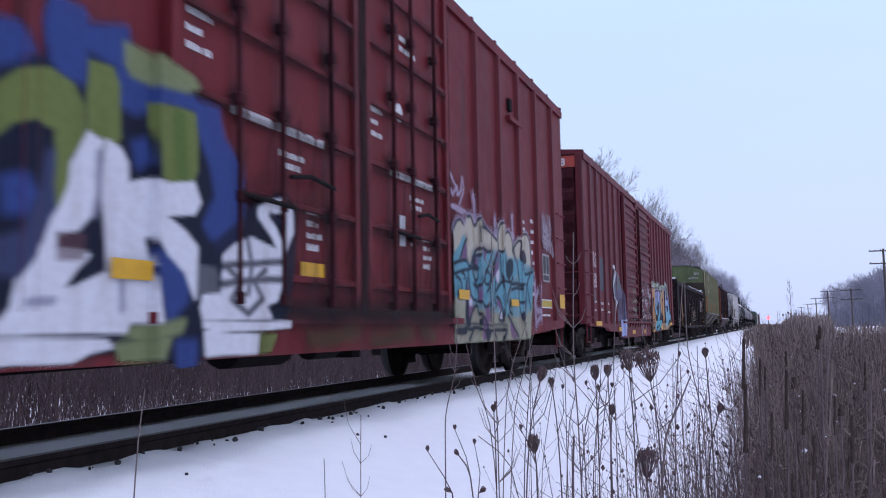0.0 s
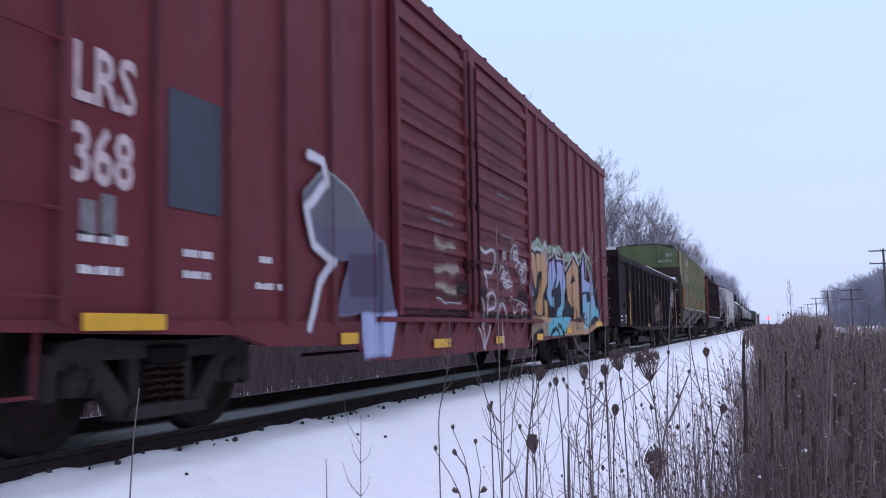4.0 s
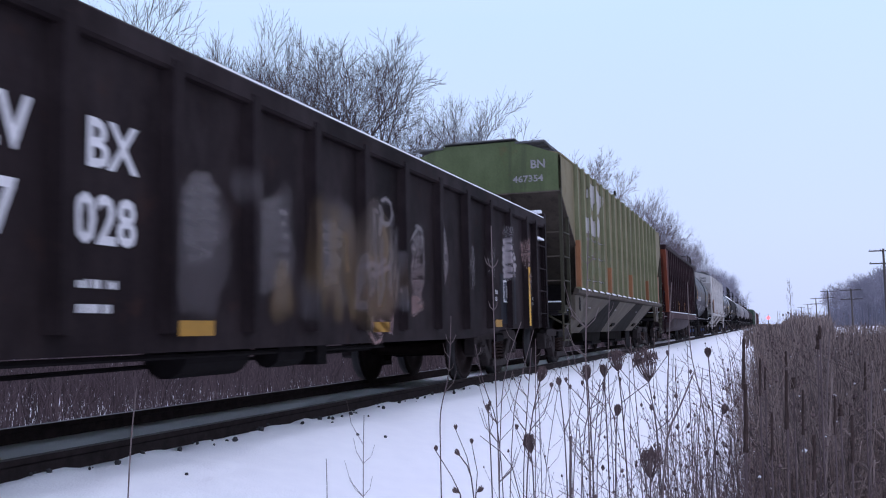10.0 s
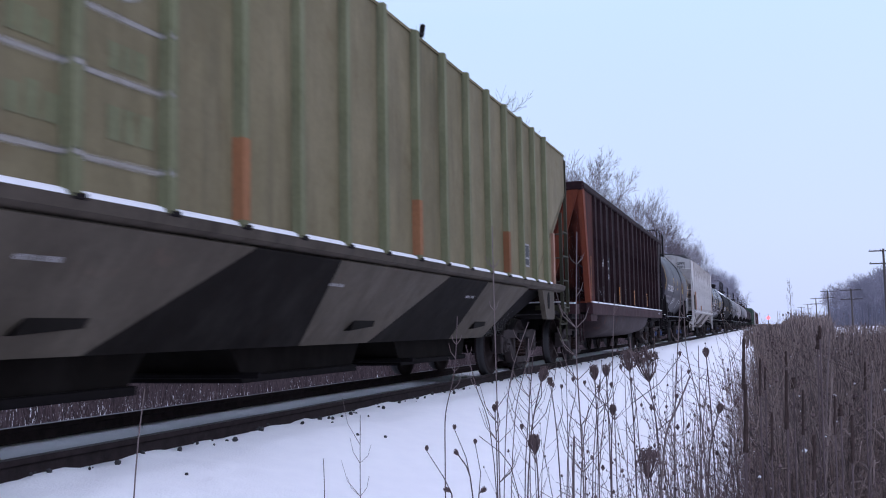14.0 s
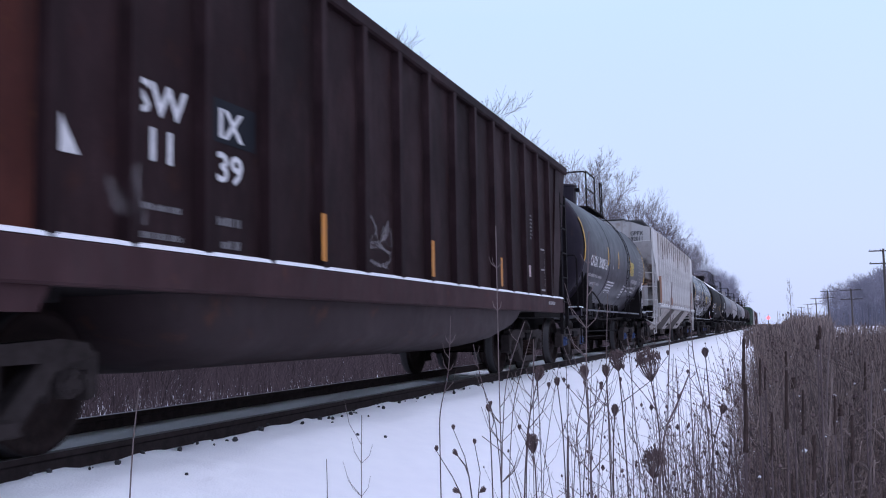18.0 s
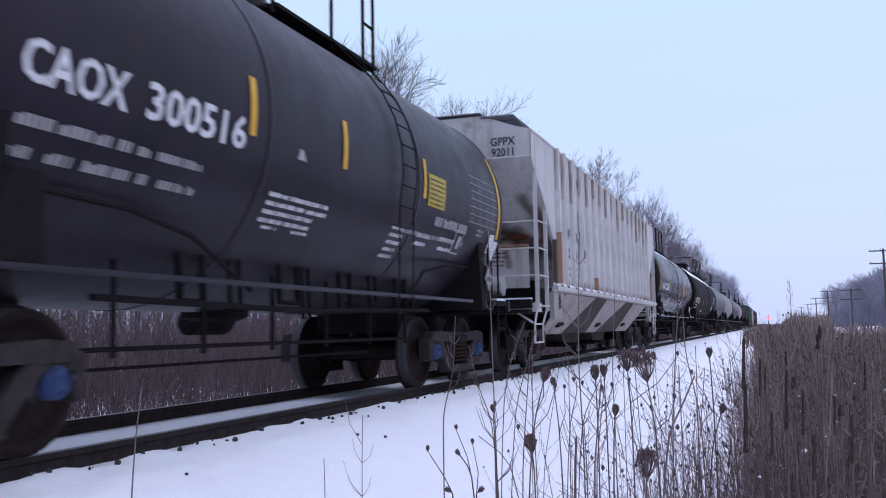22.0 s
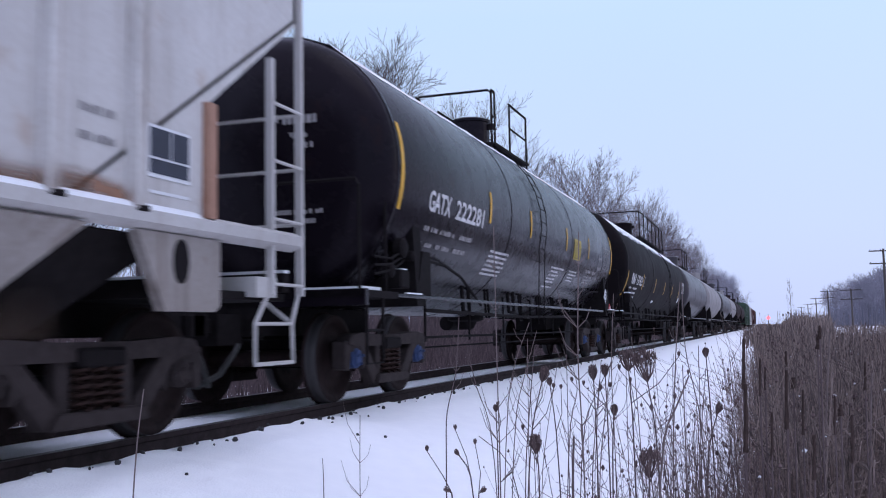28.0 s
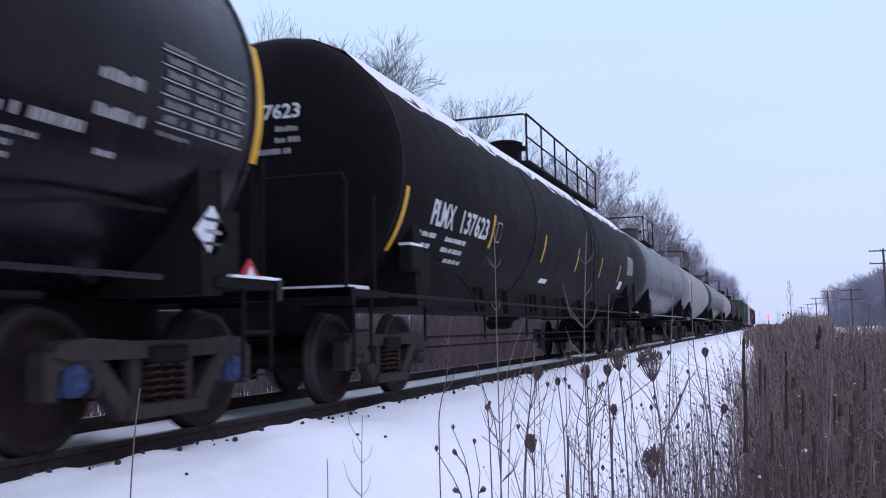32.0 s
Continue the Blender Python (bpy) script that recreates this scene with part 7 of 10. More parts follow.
    for y in bays:
        part("vibrator_bracket", one_prism([(y - 0.34, 0.74), (y + 0.22, 0.78), (y + 0.30, 0.88), (y - 0.24, 0.86)], "x", 1.04, 1.17), M["greydark"], car)
    for y, top, low in (((3.85, 1.2, 0.65), (7.55, 1.18, 0.63), (11.25, 1.25, 0.8)) if mat is M["white"] else ((4.1, 1.4, 1.15), (8.0, 1.42, 1.17), (11.9, 1.5, 1.3))):
        bm = one_prism([(y - top, 0.66), (y + top, 0.66), (y + low, 0.36), (y - low, 0.36)], "x", -0.60, 0.62)
        part("hopper_outlet", bm, M[dark], car)
        part("outlet_gate", one_box(-0.55, 0.66, y - low - 0.06, y + low + 0.06, 0.29, 0.36, bevel=0.01), M["under"], car)
        part("gate_shaft", bar([(0.86, y - low - 0.1, 0.36), (-0.8, y - low - 0.1, 0.36)], 0.03, 6), M["under"], car)
        part("hopper_floor", one_box(-0.97, 0.975, y - top - 0.25, y + top + 0.25, 0.615, 0.655), M[dark], car)
    # jacking brackets below the sill at both ends
    for y, w in ((bracket, 1), (L - 1.12, -1)):
        bm = one_prism([(y - w * 0.02, 0.92), (y - w * 0.02, 1.37), (y + w * 0.88, 1.37), (y + w * 0.60, 0.88), (y + w * 0.04, 0.88)], "x", hw - 0.10, hw - 0.02)
        part("jacking_bracket", bm, M[light], car)
        lb = bmesh.new()
        lathe(lb, [(hw - 0.024, 0.085), (hw - 0.012, 0.085)], "x", 16, (0, y + w * 0.44, 1.20))
        for v in lb.verts:
            v.co.z = 1.20 + (v.co.z - 1.20) * 1.7
        part("bracket_hole", lb, M["under"], car)
    # corner ladders
    for y0, w, lad_w in ((lad, 1, lad_w), (L + 0.06, -1, 0.47)):
        for y in (y0, y0 + w * lad_w):
            part("ladder_stile", one_box(hw - 0.05, hw + 0.01, min(y - w * 0.021, y + w * 0.021), max(y - w * 0.021, y + w * 0.021), 1.02, 3.9 if y == y0 else 2.85), frame_mat, car)
        for z in (1.10, 1.60, 2.05, 2.50):
            part("ladder_rung", bar([(hw + 0.01, y0, z), (hw + 0.01, y0 + w * lad_w, z)], 0.014, 6), frame_mat, car)
        low = y0 - w * (0.20 if edge > 1.5 and w > 0 else 0.0) + (0.0 if w > 0 else -0.10)
        bm = bar([(hw - 0.03, y0, 1.05), (hw - 0.03, low + w * 0.02, 0.80), (hw - 0.03, low, 0.50), (hw - 0.03, low + w * 0.58, 0.50), (hw - 0.03, low + w * 0.58, 0.80), (hw - 0.03, y0 + w * lad_w, 1.05)], 0.018, 6)
        tube(bm, [(hw - 0.03, low + w * 0.02, 0.80), (hw - 0.03, low + w * 0.58, 0.80)], 0.014, 6)
        part("stirrup_step", bm, frame_mat, car)
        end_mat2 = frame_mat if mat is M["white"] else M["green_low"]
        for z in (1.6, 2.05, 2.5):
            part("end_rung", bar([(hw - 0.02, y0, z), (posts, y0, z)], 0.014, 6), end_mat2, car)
        part("end_post", one_box(posts - 0.03, posts + 0.03, min(y0, y0 + w * 0.06), max(y0, y0 + w * 0.06), 1.2, 3.9), end_mat2, car)
        part("corner_brace", bar([(1.10, y0 - w * 0.02, 1.06), (hw - 0.06, low + w * 0.02, 0.82)], 0.022, 6), frame_mat, car)
    for y in (1.75, L - 1.75):
        truck(car, y, blue)
    coupler(car, 0.02, -1)
    coupler(car, L - 0.02, 1)
    return car


def green_hopper():
    L = 16.80
    ribs = [1.40, 2.08, 2.74, 3.50, 4.36, 5.22, 6.09, 6.97, 7.85, 8.77, 9.68, 10.58, 11.50, 12.40, 13.28, 14.10, 14.93]
    cuts = [(2.20, 2.45), (5.50, 4.30), (6.96, 7.20), (9.95, 8.75), (11.55, 11.50), (13.80, 13.02), (15.4, 14.0)]
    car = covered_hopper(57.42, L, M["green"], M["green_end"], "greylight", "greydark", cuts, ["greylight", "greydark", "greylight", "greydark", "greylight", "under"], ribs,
                         "faded olive-green covered hopper with slopes shaded between the bays and a snowy sill", 0.55, M["green_post"], [1.40, 5.22, 8.77, 12.40], (1.38, 2.36, 1.22, 1.24, 0.09, 0.58))
    x = 1.56
    # worn white emblem of plain shapes across the first panels
    relief = hat(ribs, x, 0.12, 0.075)
    chalk = (0.42, 0.40, 0.38)
    upper = [(2.70, 3.70), (2.64, 3.46), (2.87, 3.48), (3.06, 3.52), (3.09, 3.41), (3.20, 3.33), (3.38, 3.26), (3.45, 3.45), (3.80, 3.51), (3.90, 3.27), (4.08, 3.26), (4.25, 3.36), (4.36, 3.55), (4.33, 3.70), (4.12, 3.80), (3.88, 3.81), (3.80, 3.88), (3.52, 3.82), (2.94, 3.84), (2.70, 3.70)]
    lower = [(2.49, 3.04), (2.35, 2.70), (3.04, 2.71), (3.42, 2.70), (3.98, 2.72), (4.13, 2.79), (4.24, 3.01), (4.18, 3.14), (3.95, 3.22), (3.89, 3.11), (3.68, 3.06), (3.40, 3.04), (3.27, 3.08), (3.08, 3.21), (3.04, 3.10), (2.80, 3.04), (2.49, 3.04)]
    graffiti(car, 1.9, 4.5, 1.45, 3.92, [
        (chalk, chalk, 0.0, 0.012, 0.93, [upper, lower]),
        (chalk, chalk, 0.010, 0.018, 0.6, [[(2.35, 2.58), (4.34, 2.60)], [(2.37, 2.20), (4.34, 2.23)], [(2.38, 1.71), (4.35, 1.73)]]),
    ], relief, step=0.02, wobble=0.0, label="worn white emblem of plain shapes", name="emblem", filled=True)
    lines_of_print(car, [(0.0, 0.42 * k, 0.36, 0.20 - 0.04 * k) for k in range(2)] + [(0.62, 0.42 * k, 0.5, 0.20 - 0.04 * k) for k in range(2)] + [(1.4, 0.42 * k, 0.42, 0.2 - 0.04 * k) for k in range(2)], on_side(x + 0.005, 2.42, 1.86), material=M["green_rib"], seed=31)
    word(car, "BN", 0.22, on_front(0.03, 1.0, 3.72), material=M["letterdim"])
    word(car, "467354", 0.17, on_front(0.03, 0.66, 3.47), material=M["letterdim"], squeeze=1.15)
    f = quad_part("data_panel", car, on_side(x + 0.006, 13.30, 1.69), 0.54, 0.36, M["letterdim"], "framed data panel")
    for c, d, v, u in ((0.06, 0.42, 0.40, 0.50), (0.54, 0.42, 0.40, 0.50), (0.06, 0.08, 0.88, 0.26)):
        quad_part("panel_field", f, on_side(x + 0.010, 13.30 + 0.54 * c, 1.69 + 0.36 * d), 0.54 * v, 0.36 * u, M["letterblack"])
    for y, w in ((3.2, 0.5), (6.9, 0.45), (10.9, 0.5)):
        lines_of_print(car, [(0, 0.05, w, 0.03), (0.1, 0, w * 0.7, 0.03)], (lambda yy: lambda a, b: (1.40 + (b) * 0.6, yy + a, 1.14 + b))(y), material=M["letterdim"], seed=33)
    part("vent_pipe", bar([(0.9, 10.1, 4.25), (0.95, 10.4, 4.55), (0.95, 10.75, 4.60), (0.95, 10.8, 4.75)], 0.035, 8), M["under"], car, "bent pipe on the roof edge")
    part("notice_plate", one_box(x, x + 0.02, 1.48, 1.75, 1.66, 1.86), M["under"], car)


def white_hopper():
    L = 17.05
    ribs = [1.90, 2.45, 3.20, 4.03, 4.85, 5.66, 6.48, 7.30, 8.21, 9.14, 10.06, 10.95, 11.81, 12.65, 13.44, 14.25, 14.96]
    cuts = [(2.58, 2.68), (5.70, 4.60), (7.24, 7.35), (10.23, 8.60), (11.75, 11.80), (14.60, 13.90), (15.6, 14.6)]
    car = covered_hopper(104.55, L, M["white"], M["whiteend"], "white_low", "brown_shade", cuts, ["white_low", "brown_shade", "white_low", "brown_shade", "white_low", "under"], ribs,
                         "rust-streaked white covered hopper with slopes shaded dark between the bays", 0.63, M["white"], [1.90, 5.66], (1.58, 2.27, 1.58, 1.60, 0.33, 0.70))
    x = 1.56
    for text, y, z, end in (("GP", 2.68, 2.41, 3.03), ("PX", 3.43, 2.41, 3.84), ("92", 2.70, 2.05, 3.01), ("011", 3.41, 2.05, 3.81)):
        word(car, text, 0.27, on_side(x + 0.006, y, z), material=M["letterblack"], squeeze=(end - y) / max(v[0] for v in letters(text, 0.27)[0]))
    word(car, "GPPX", 0.19, on_front(0.03, 0.88, 3.74), material=M["letterblack"], squeeze=0.9)
    word(car, "92011", 0.19, on_front(0.03, 0.90, 3.56), material=M["letterblack"], squeeze=0.85)
    lines_of_print(car, [(0, 0.12, 0.4, 0.05), (0, 0, 0.36, 0.05), (0.72, 0.14, 0.34, 0.05), (0.72, 0.03, 0.34, 0.05)], on_side(x + 0.006, 2.62, 1.70), material=M["letterblack"], seed=41)
    for y, z, n in ((4.3, 2.1, 0), (6.6, 1.72, 3), (7.5, 1.66, 4), (10.2, 1.7, 3), (11.1, 1.7, 4), (12.0, 1.75, 4)):
        if n:
            lines_of_print(car, [(0, 0.07 * k, 0.45, 0.035) for k in range(n)], on_side(x + 0.006, y, z), material=M["letterdim"], seed=42)
    f = quad_part("data_panel", car, on_side(x + 0.006, 4.34, 2.06), 0.30, 0.36, M["letterdim"], "framed data panel")
    quad_part("panel_field", f, on_side(x + 0.010, 4.37, 2.09), 0.24, 0.30, M["white"])
    quad_part("panel_field", f, on_side(x + 0.014, 4.42, 2.15), 0.14, 0.17, M["letterblack"])
    g = quad_part("data_panel", car, on_side(x + 0.006, 15.10, 1.70), 0.45, 0.33, M["placard"], "blue and white framed data panel")
    for a, w in ((0.025, 0.21), (0.25, 0.18)):
        quad_part("panel_field", g, on_side(x + 0.010, 15.10 + a, 1.83), w, 0.18, M["bluepanel"])
    quad_part("panel_field", g, on_side(x + 0.010, 15.12, 1.725), 0.41, 0.09, M["bluepanel"])
    quad_part("plate_stripe", car, on_side(x + 0.006, 15.12, 1.60), 0.42, 0.02, M["placard"], "white rule")
    lines_of_print(car, [(0, 0, 0.3, 0.05), (0.0, -0.16, 0.3, 0.05)], on_side(x + 0.006, 14.5, 1.98), material=M["letterdim"], seed=45)
    graffiti(car, 13.6, 14.95, 1.48, 1.72, [((0.34, 0.17, 0.10), (0.34, 0.17, 0.10), 0.03, 0.06, 0.7, [[(13.7, 1.55), (14.15, 1.55)], [(14.4, 1.56), (14.85, 1.56)]])], hat(ribs, x, 0.12, 0.075), wobble=0.02, label="rust along the sill", name="rust_stain")
    lines_of_print(car, [(0.02 * k, 0.07 * k, 0.42 - 0.03 * (k % 2), 0.028) for k in range(4)], on_front(0.84, 0.45, 1.80), material=M["letterblack"], seed=44)
    plate = part("end_plate", one_box(-1.3, 1.28, 0.85, 0.87, 1.42, 2.16), M["whiteend"], car, "flat lower end plate")
    part("plate_edge", one_box(-1.3, 1.28, 0.83, 0.85, 2.13, 2.17), M["rustpost"], plate, "rusty edge")
    graffiti(car, -1.25, 1.25, 1.45, 2.15, [((0.075, 0.045, 0.032), (0.075, 0.045, 0.032), 0.03, 0.09, 0.75, [[(-0.05, 2.12), (-0.02, 1.45)], [(0.03, 2.12), (0.02, 1.6)]]), ((0.17, 0.07, 0.04), (0.17, 0.07, 0.04), 0.01, 0.07, 0.55, [[(-1.2, 2.13), (1.25, 2.13)], [(0.9, 2.1), (0.93, 1.8)], [(-0.6, 2.1), (-0.58, 1.6)]])], None, wobble=0.02, label="rust runs on the end plate", lay=lambda P, Q: [P, P * 0 + 0.843, Q], name="rust_stain")
    # brake pipe loop and reservoir in the leading end bay
    part("brake_hoop", bar([(-0.2, 0.1, 2.62), (0.42, 0.1, 2.62), (0.52, 0.1, 2.55), (0.55, 0.1, 2.4), (0.55, 0.1, 1.2)], 0.035, 8), M["under"], car)
    bm = bmesh.new()
    lathe(bm, [(-0.5, 0.05), (-0.48, 0.17), (0.3, 0.17), (0.34, 0.05)], "x", 14, (0.55, 0.75, 1.45))
    part("air_reservoir", bm, M["whiteend"], car)
    part("brake_valve", one_box(0.0, 0.35, 0.25, 0.5, 1.25, 1.55, bevel=0.03), M["under"], car)
    rust = (0.21, 0.115, 0.066)
    rng = random.Random(5)

    def on_slope(P, Q):
        return [P, 0.04 + (3.55 - Q) * 1.268 - 0.07, Q]
    dirt, red = (0.075, 0.045, 0.032), (0.16, 0.055, 0.03)
    graffiti(car, -1.5, 1.5, 1.55, 3.25, [
        (dirt, dirt, 0.05, 0.22, 0.65, [[(-0.2, 2.75), (-0.12, 2.2), (-0.1, 1.6)], [(0.0, 2.4), (0.05, 1.6)], [(0.9, 2.3), (1.3, 2.05)]]),
        (dirt, dirt, 0.012, 0.13, 0.55, [[(0.55, 3.0), (0.75, 2.5), (0.85, 2.2)], [(0.2, 2.9), (0.3, 2.3)], [(1.25, 2.9), (1.45, 2.3)], [(-0.7, 2.9), (-0.6, 2.0)]]),
        (red, red, 0.02, 0.08, 0.65, [[(0.2, 2.35), (1.5, 2.3)], [(0.35, 2.5), (0.45, 2.42)], [(0.6, 2.55), (0.7, 2.48)], [(1.46, 2.75), (1.5, 2.3)], [(-0.2, 2.6), (0.1, 2.5)]]),
    ], None, wobble=0.05, label="rust and dirt runs down the end slope", lay=on_slope, name="rust_stain")
    for k, a in enumerate(ribs):
        low = 3.05 - 1.2 * ((k * 0.618) % 1) ** 1.5
        runs = [[(a + 0.075, 3.93), (a + 0.07 + rng.uniform(-0.01, 0.015), low)], [(a - 0.07, 3.93), (a - 0.07, 3.6 - 0.5 * rng.random())]]
        if k % 3 == 1:
            runs.append([(a + 0.075, low), (a + 0.08, 1.55)])
        graffiti(car, a - 0.16, a + 0.22, 1.5, 3.95, [(rust, rust, 0.003, 0.035, 0.20 + 0.45 * ((k * 0.382) % 1), runs), ((0.24, 0.17, 0.12), (0.24, 0.17, 0.12), 0.01, 0.12, 0.25, runs[:1])], hat(ribs, x, 0.12, 0.075), wobble=0.012, label="rust run", name="rust_stain")
    for y, z, w, h in ((4.28, 2.62, 0.07, 0.42), (4.28, 3.52, 0.08, 0.16), (4.28, 2.22, 0.05, 0.30)):
        quad_part("black_patch", car, on_side(x + 0.008, y - 0.42, z), w, h, M["letterblack"], "black paint patch")
    graffiti(car, 2.4, 14.6, 1.5, 1.85, [(rust, rust, 0.02, 0.12, 0.35, [[(2.4, 1.53), (14.6, 1.53)]])], hat(ribs, x, 0.12, 0.075), wobble=0.02, label="rust along the sill")


def open_hopper():
    """Open-top car with a long rounded tub and slanting ends."""
    L, hw = 15.55, 1.54
    car = rolling("open_hopper_car", "dark brown ribbed open hopper with a rust-orange slanting end", "freight car", 75.32)
    mat = M["brown"]
    z0, z1 = 1.26, 3.62
    for s in (1, -1):
        part("side_sheet", one_prism([(1.20, z0), (L - 1.1, z0), (L - 0.25, z1), (0.62, z1)], "x", s * (hw - 0.03), s * hw), mat, car)
        part("top_chord", one_box(min(s * (hw - 0.05), s * (hw + 0.08)), max(s * (hw - 0.05), s * (hw + 0.08)), 0.55, L - 0.2, z1 - 0.02, z1 + 0.12, bevel=0.02), mat, car)
        part("side_sill", one_box(min(s * (hw - 0.05), s * (hw + 0.09)), max(s * (hw - 0.05), s * (hw + 0.09)), 1.12, L - 0.95, 1.00, 1.25, bevel=0.015), M["sill"], car)
    ribs = [1.90, 2.58, 3.35, 4.20, 5.10, 5.97, 6.86, 7.75, 8.65, 9.50, 10.36, 11.22, 12.09, 12.95, 13.80, 14.7]
    rib_set(car, ribs[:-1], hw, z0 - 0.02, z1, mat, 0.15, 0.075)
    part("corner_panel", one_prism([(1.18, z0), (1.83, z0), (1.83, z1), (0.62, z1)], "x", hw - 0.01, hw + 0.02), M["orange_dark"], car, "sooty rust-orange corner panel in a shaded tone")
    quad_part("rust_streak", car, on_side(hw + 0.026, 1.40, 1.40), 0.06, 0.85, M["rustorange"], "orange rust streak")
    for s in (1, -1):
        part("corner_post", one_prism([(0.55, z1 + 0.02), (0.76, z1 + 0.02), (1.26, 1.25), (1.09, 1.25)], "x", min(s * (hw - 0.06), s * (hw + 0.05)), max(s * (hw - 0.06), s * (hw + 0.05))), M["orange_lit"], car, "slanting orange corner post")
    part("corner_panel", one_prism([(L - 1.5, z0), (L - 1.08, z0), (L - 0.24, z1), (L - 1.0, z1)], "x", hw - 0.01, hw + 0.03), mat, car)
    for a, b in zip([1.2, *ribs], ribs):
        if b - a > 0.3:
            part("snow", one_prism([(hw + 0.002, 1.248), (hw + 0.088, 1.248), (hw + 0.07, 1.275), (hw + 0.002, 1.29)], "y", a - 0.02 + 0.05 * ((a * 5.7) % 1), b - 0.03), M["carsnow"], car, "snow on the sill ledge")
    # slanting ends with diagonal braces
    def slope(z):
        return 0.60 + (z1 - z) * 0.26

    def on_end(x, z):
        return lambda a, b: (x + a, slope(z + b) - 0.044, z + b)
    part("end_slope_sheet", slab(bmesh.new(), [(-hw, 0.60, z1), (hw, 0.60, z1), (hw, slope(1.25), 1.25), (-hw, slope(1.25), 1.25)], 0.03), M["orange"], car, "rust-orange slanting end")
    part("end_slope_sheet", slab(bmesh.new(), [(-hw, L - 0.25, z1), (hw, L - 0.25, z1), (hw, L - 1.2, 1.25), (-hw, L - 1.2, 1.25)], -0.03), mat, car)
    part("end_chord", one_box(-hw - 0.06, hw + 0.06, 0.50, 0.64, z1 - 0.06, z1 + 0.12, bevel=0.02), mat, car)
    for s in (1, -1):
        a, b = s * (hw - 0.12), s * (hw - 0.98)
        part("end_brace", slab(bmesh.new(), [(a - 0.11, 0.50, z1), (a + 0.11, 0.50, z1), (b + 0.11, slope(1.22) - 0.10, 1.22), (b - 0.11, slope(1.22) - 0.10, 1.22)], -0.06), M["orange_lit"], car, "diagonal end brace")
    quad_part("number_board", car, on_end(0.1, 3.02), 0.62, 0.34, M["patch"], "black number board")
    word(car, "SWIX", 0.16, lambda a, b: (0.14 + a, slope(3.2 + b) - 0.050, 3.2 + b), material=M["letterdim"])
    lines_of_print(car, [(0, 0.14 * k, 0.7, 0.06) for k in range(6)], on_end(0.0, 2.1), material=M["orange_lit"], seed=51)
    # Black film: soot, and the end's shading deepening towards its foot.
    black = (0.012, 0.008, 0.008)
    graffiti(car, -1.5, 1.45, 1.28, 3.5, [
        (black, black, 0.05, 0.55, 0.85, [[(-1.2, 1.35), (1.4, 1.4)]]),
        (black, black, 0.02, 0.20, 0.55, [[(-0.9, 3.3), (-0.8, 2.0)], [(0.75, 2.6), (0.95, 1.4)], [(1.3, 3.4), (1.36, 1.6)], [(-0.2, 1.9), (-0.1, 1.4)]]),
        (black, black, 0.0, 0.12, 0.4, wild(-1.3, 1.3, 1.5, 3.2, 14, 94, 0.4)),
    ], None, step=0.04, wobble=0.05, label="soot and shade, densest at the foot of the slanting end", lay=lambda P, Q: [P, 0.60 + (z1 - Q) * 0.26 - 0.038, Q], name="grime")
    for y, w in ((0.0, 1), (L, -1)):
        part("end_sill", one_box(-1.5, 1.5, min(y, y + w * 0.3), max(y, y + w * 0.3), 1.0, 1.2), M["sill"], car)
        part("snow", one_box(-1.4, 1.45, min(y + w * 0.02, y + w * 0.28), max(y + w * 0.02, y + w * 0.28), 1.2, 1.235), M["carsnow"], car, "snow on the end sill")
        part("end_floor", one_box(-1.4, 1.4, min(y, y + w * 2.2), max(y, y + w * 2.2), 0.92, 1.0), M["under"], car)
        part("centre_sill", one_box(-0.35, 0.35, min(y, y + w * 3), max(y, y + w * 3), 0.70, 0.95), M["under"], car)
    part("handrail", bar([(1.46, 0.53, 1.0), (1.46, 0.53, 2.04), (1.46, 0.95, 1.98), (1.46, 0.95, 1.85)], 0.018, 6), mat, car)
    part("handrail", bar([(1.46, 0.10, 1.52), (1.46, 0.53, 1.52), (1.46, 0.95, 1.48)], 0.014, 6), mat, car)
    part("handrail", bar([(1.46, 0.53, 1.0), (1.46, 0.50, 0.45), (1.46, 0.85, 0.45), (1.46, 0.85, 1.0)], 0.018, 6), mat, car)
    part("jacking_bracket", one_prism([(1.15, 0.86), (1.15, 1.02), (1.95, 1.02), (1.85, 0.86)], "x", hw - 0.06, hw + 0.04), M["sill"], car)
    # tub: a rounded belly tapering up at both ends
    bm = bmesh.new()
    rings = []
    for y, k in ((3.15, 0.02), (3.25, 0.5), (3.5, 0.85), (4.2, 1.0), (7.6, 1.0), (10.2, 1.0), (11.0, 0.93), (11.7, 0.72), (12.2, 0.42), (12.5, 0.15), (12.75, 0.02)):
        ring = []
        for j in range(13):
            a = math.pi * j / 12
            ring.append(bm.verts.new((1.50 * math.cos(a) * (0.93 + 0.07 * k), y, 1.04 - (0.60 * k + 0.01) * math.sin(a) ** 0.4)))
        rings.append(ring)
    for a, b in zip(rings, rings[1:]):
        for j in range(12):
            bm.faces.new((a[j], a[j + 1], b[j + 1], b[j]))
    part("tub", bm, M["tub"], car, "rounded dusty grey belly", smooth=True)
    part("floor", one_box(-hw + 0.04, hw - 0.04, 1.7, L - 1.3, 1.0, 1.06), M["under"], car)
    # lettering
    quad_part("paint_patch", car, on_side(hw + 0.005, 3.46, 2.06), 0.60, 0.31, M["patch"], "darker paint patch")
    for text, y, z, end in (("SW", 2.64, 2.10, 3.19), ("IX", 3.55, 2.10, 3.89), ("11", 2.74, 1.81, 3.03), ("39", 3.53, 1.79, 3.88)):
        word(car, text, 0.29, on_side(hw + 0.008, y, z), squeeze=(end - y) / max(v[0] for v in letters(text, 0.29)[0]))
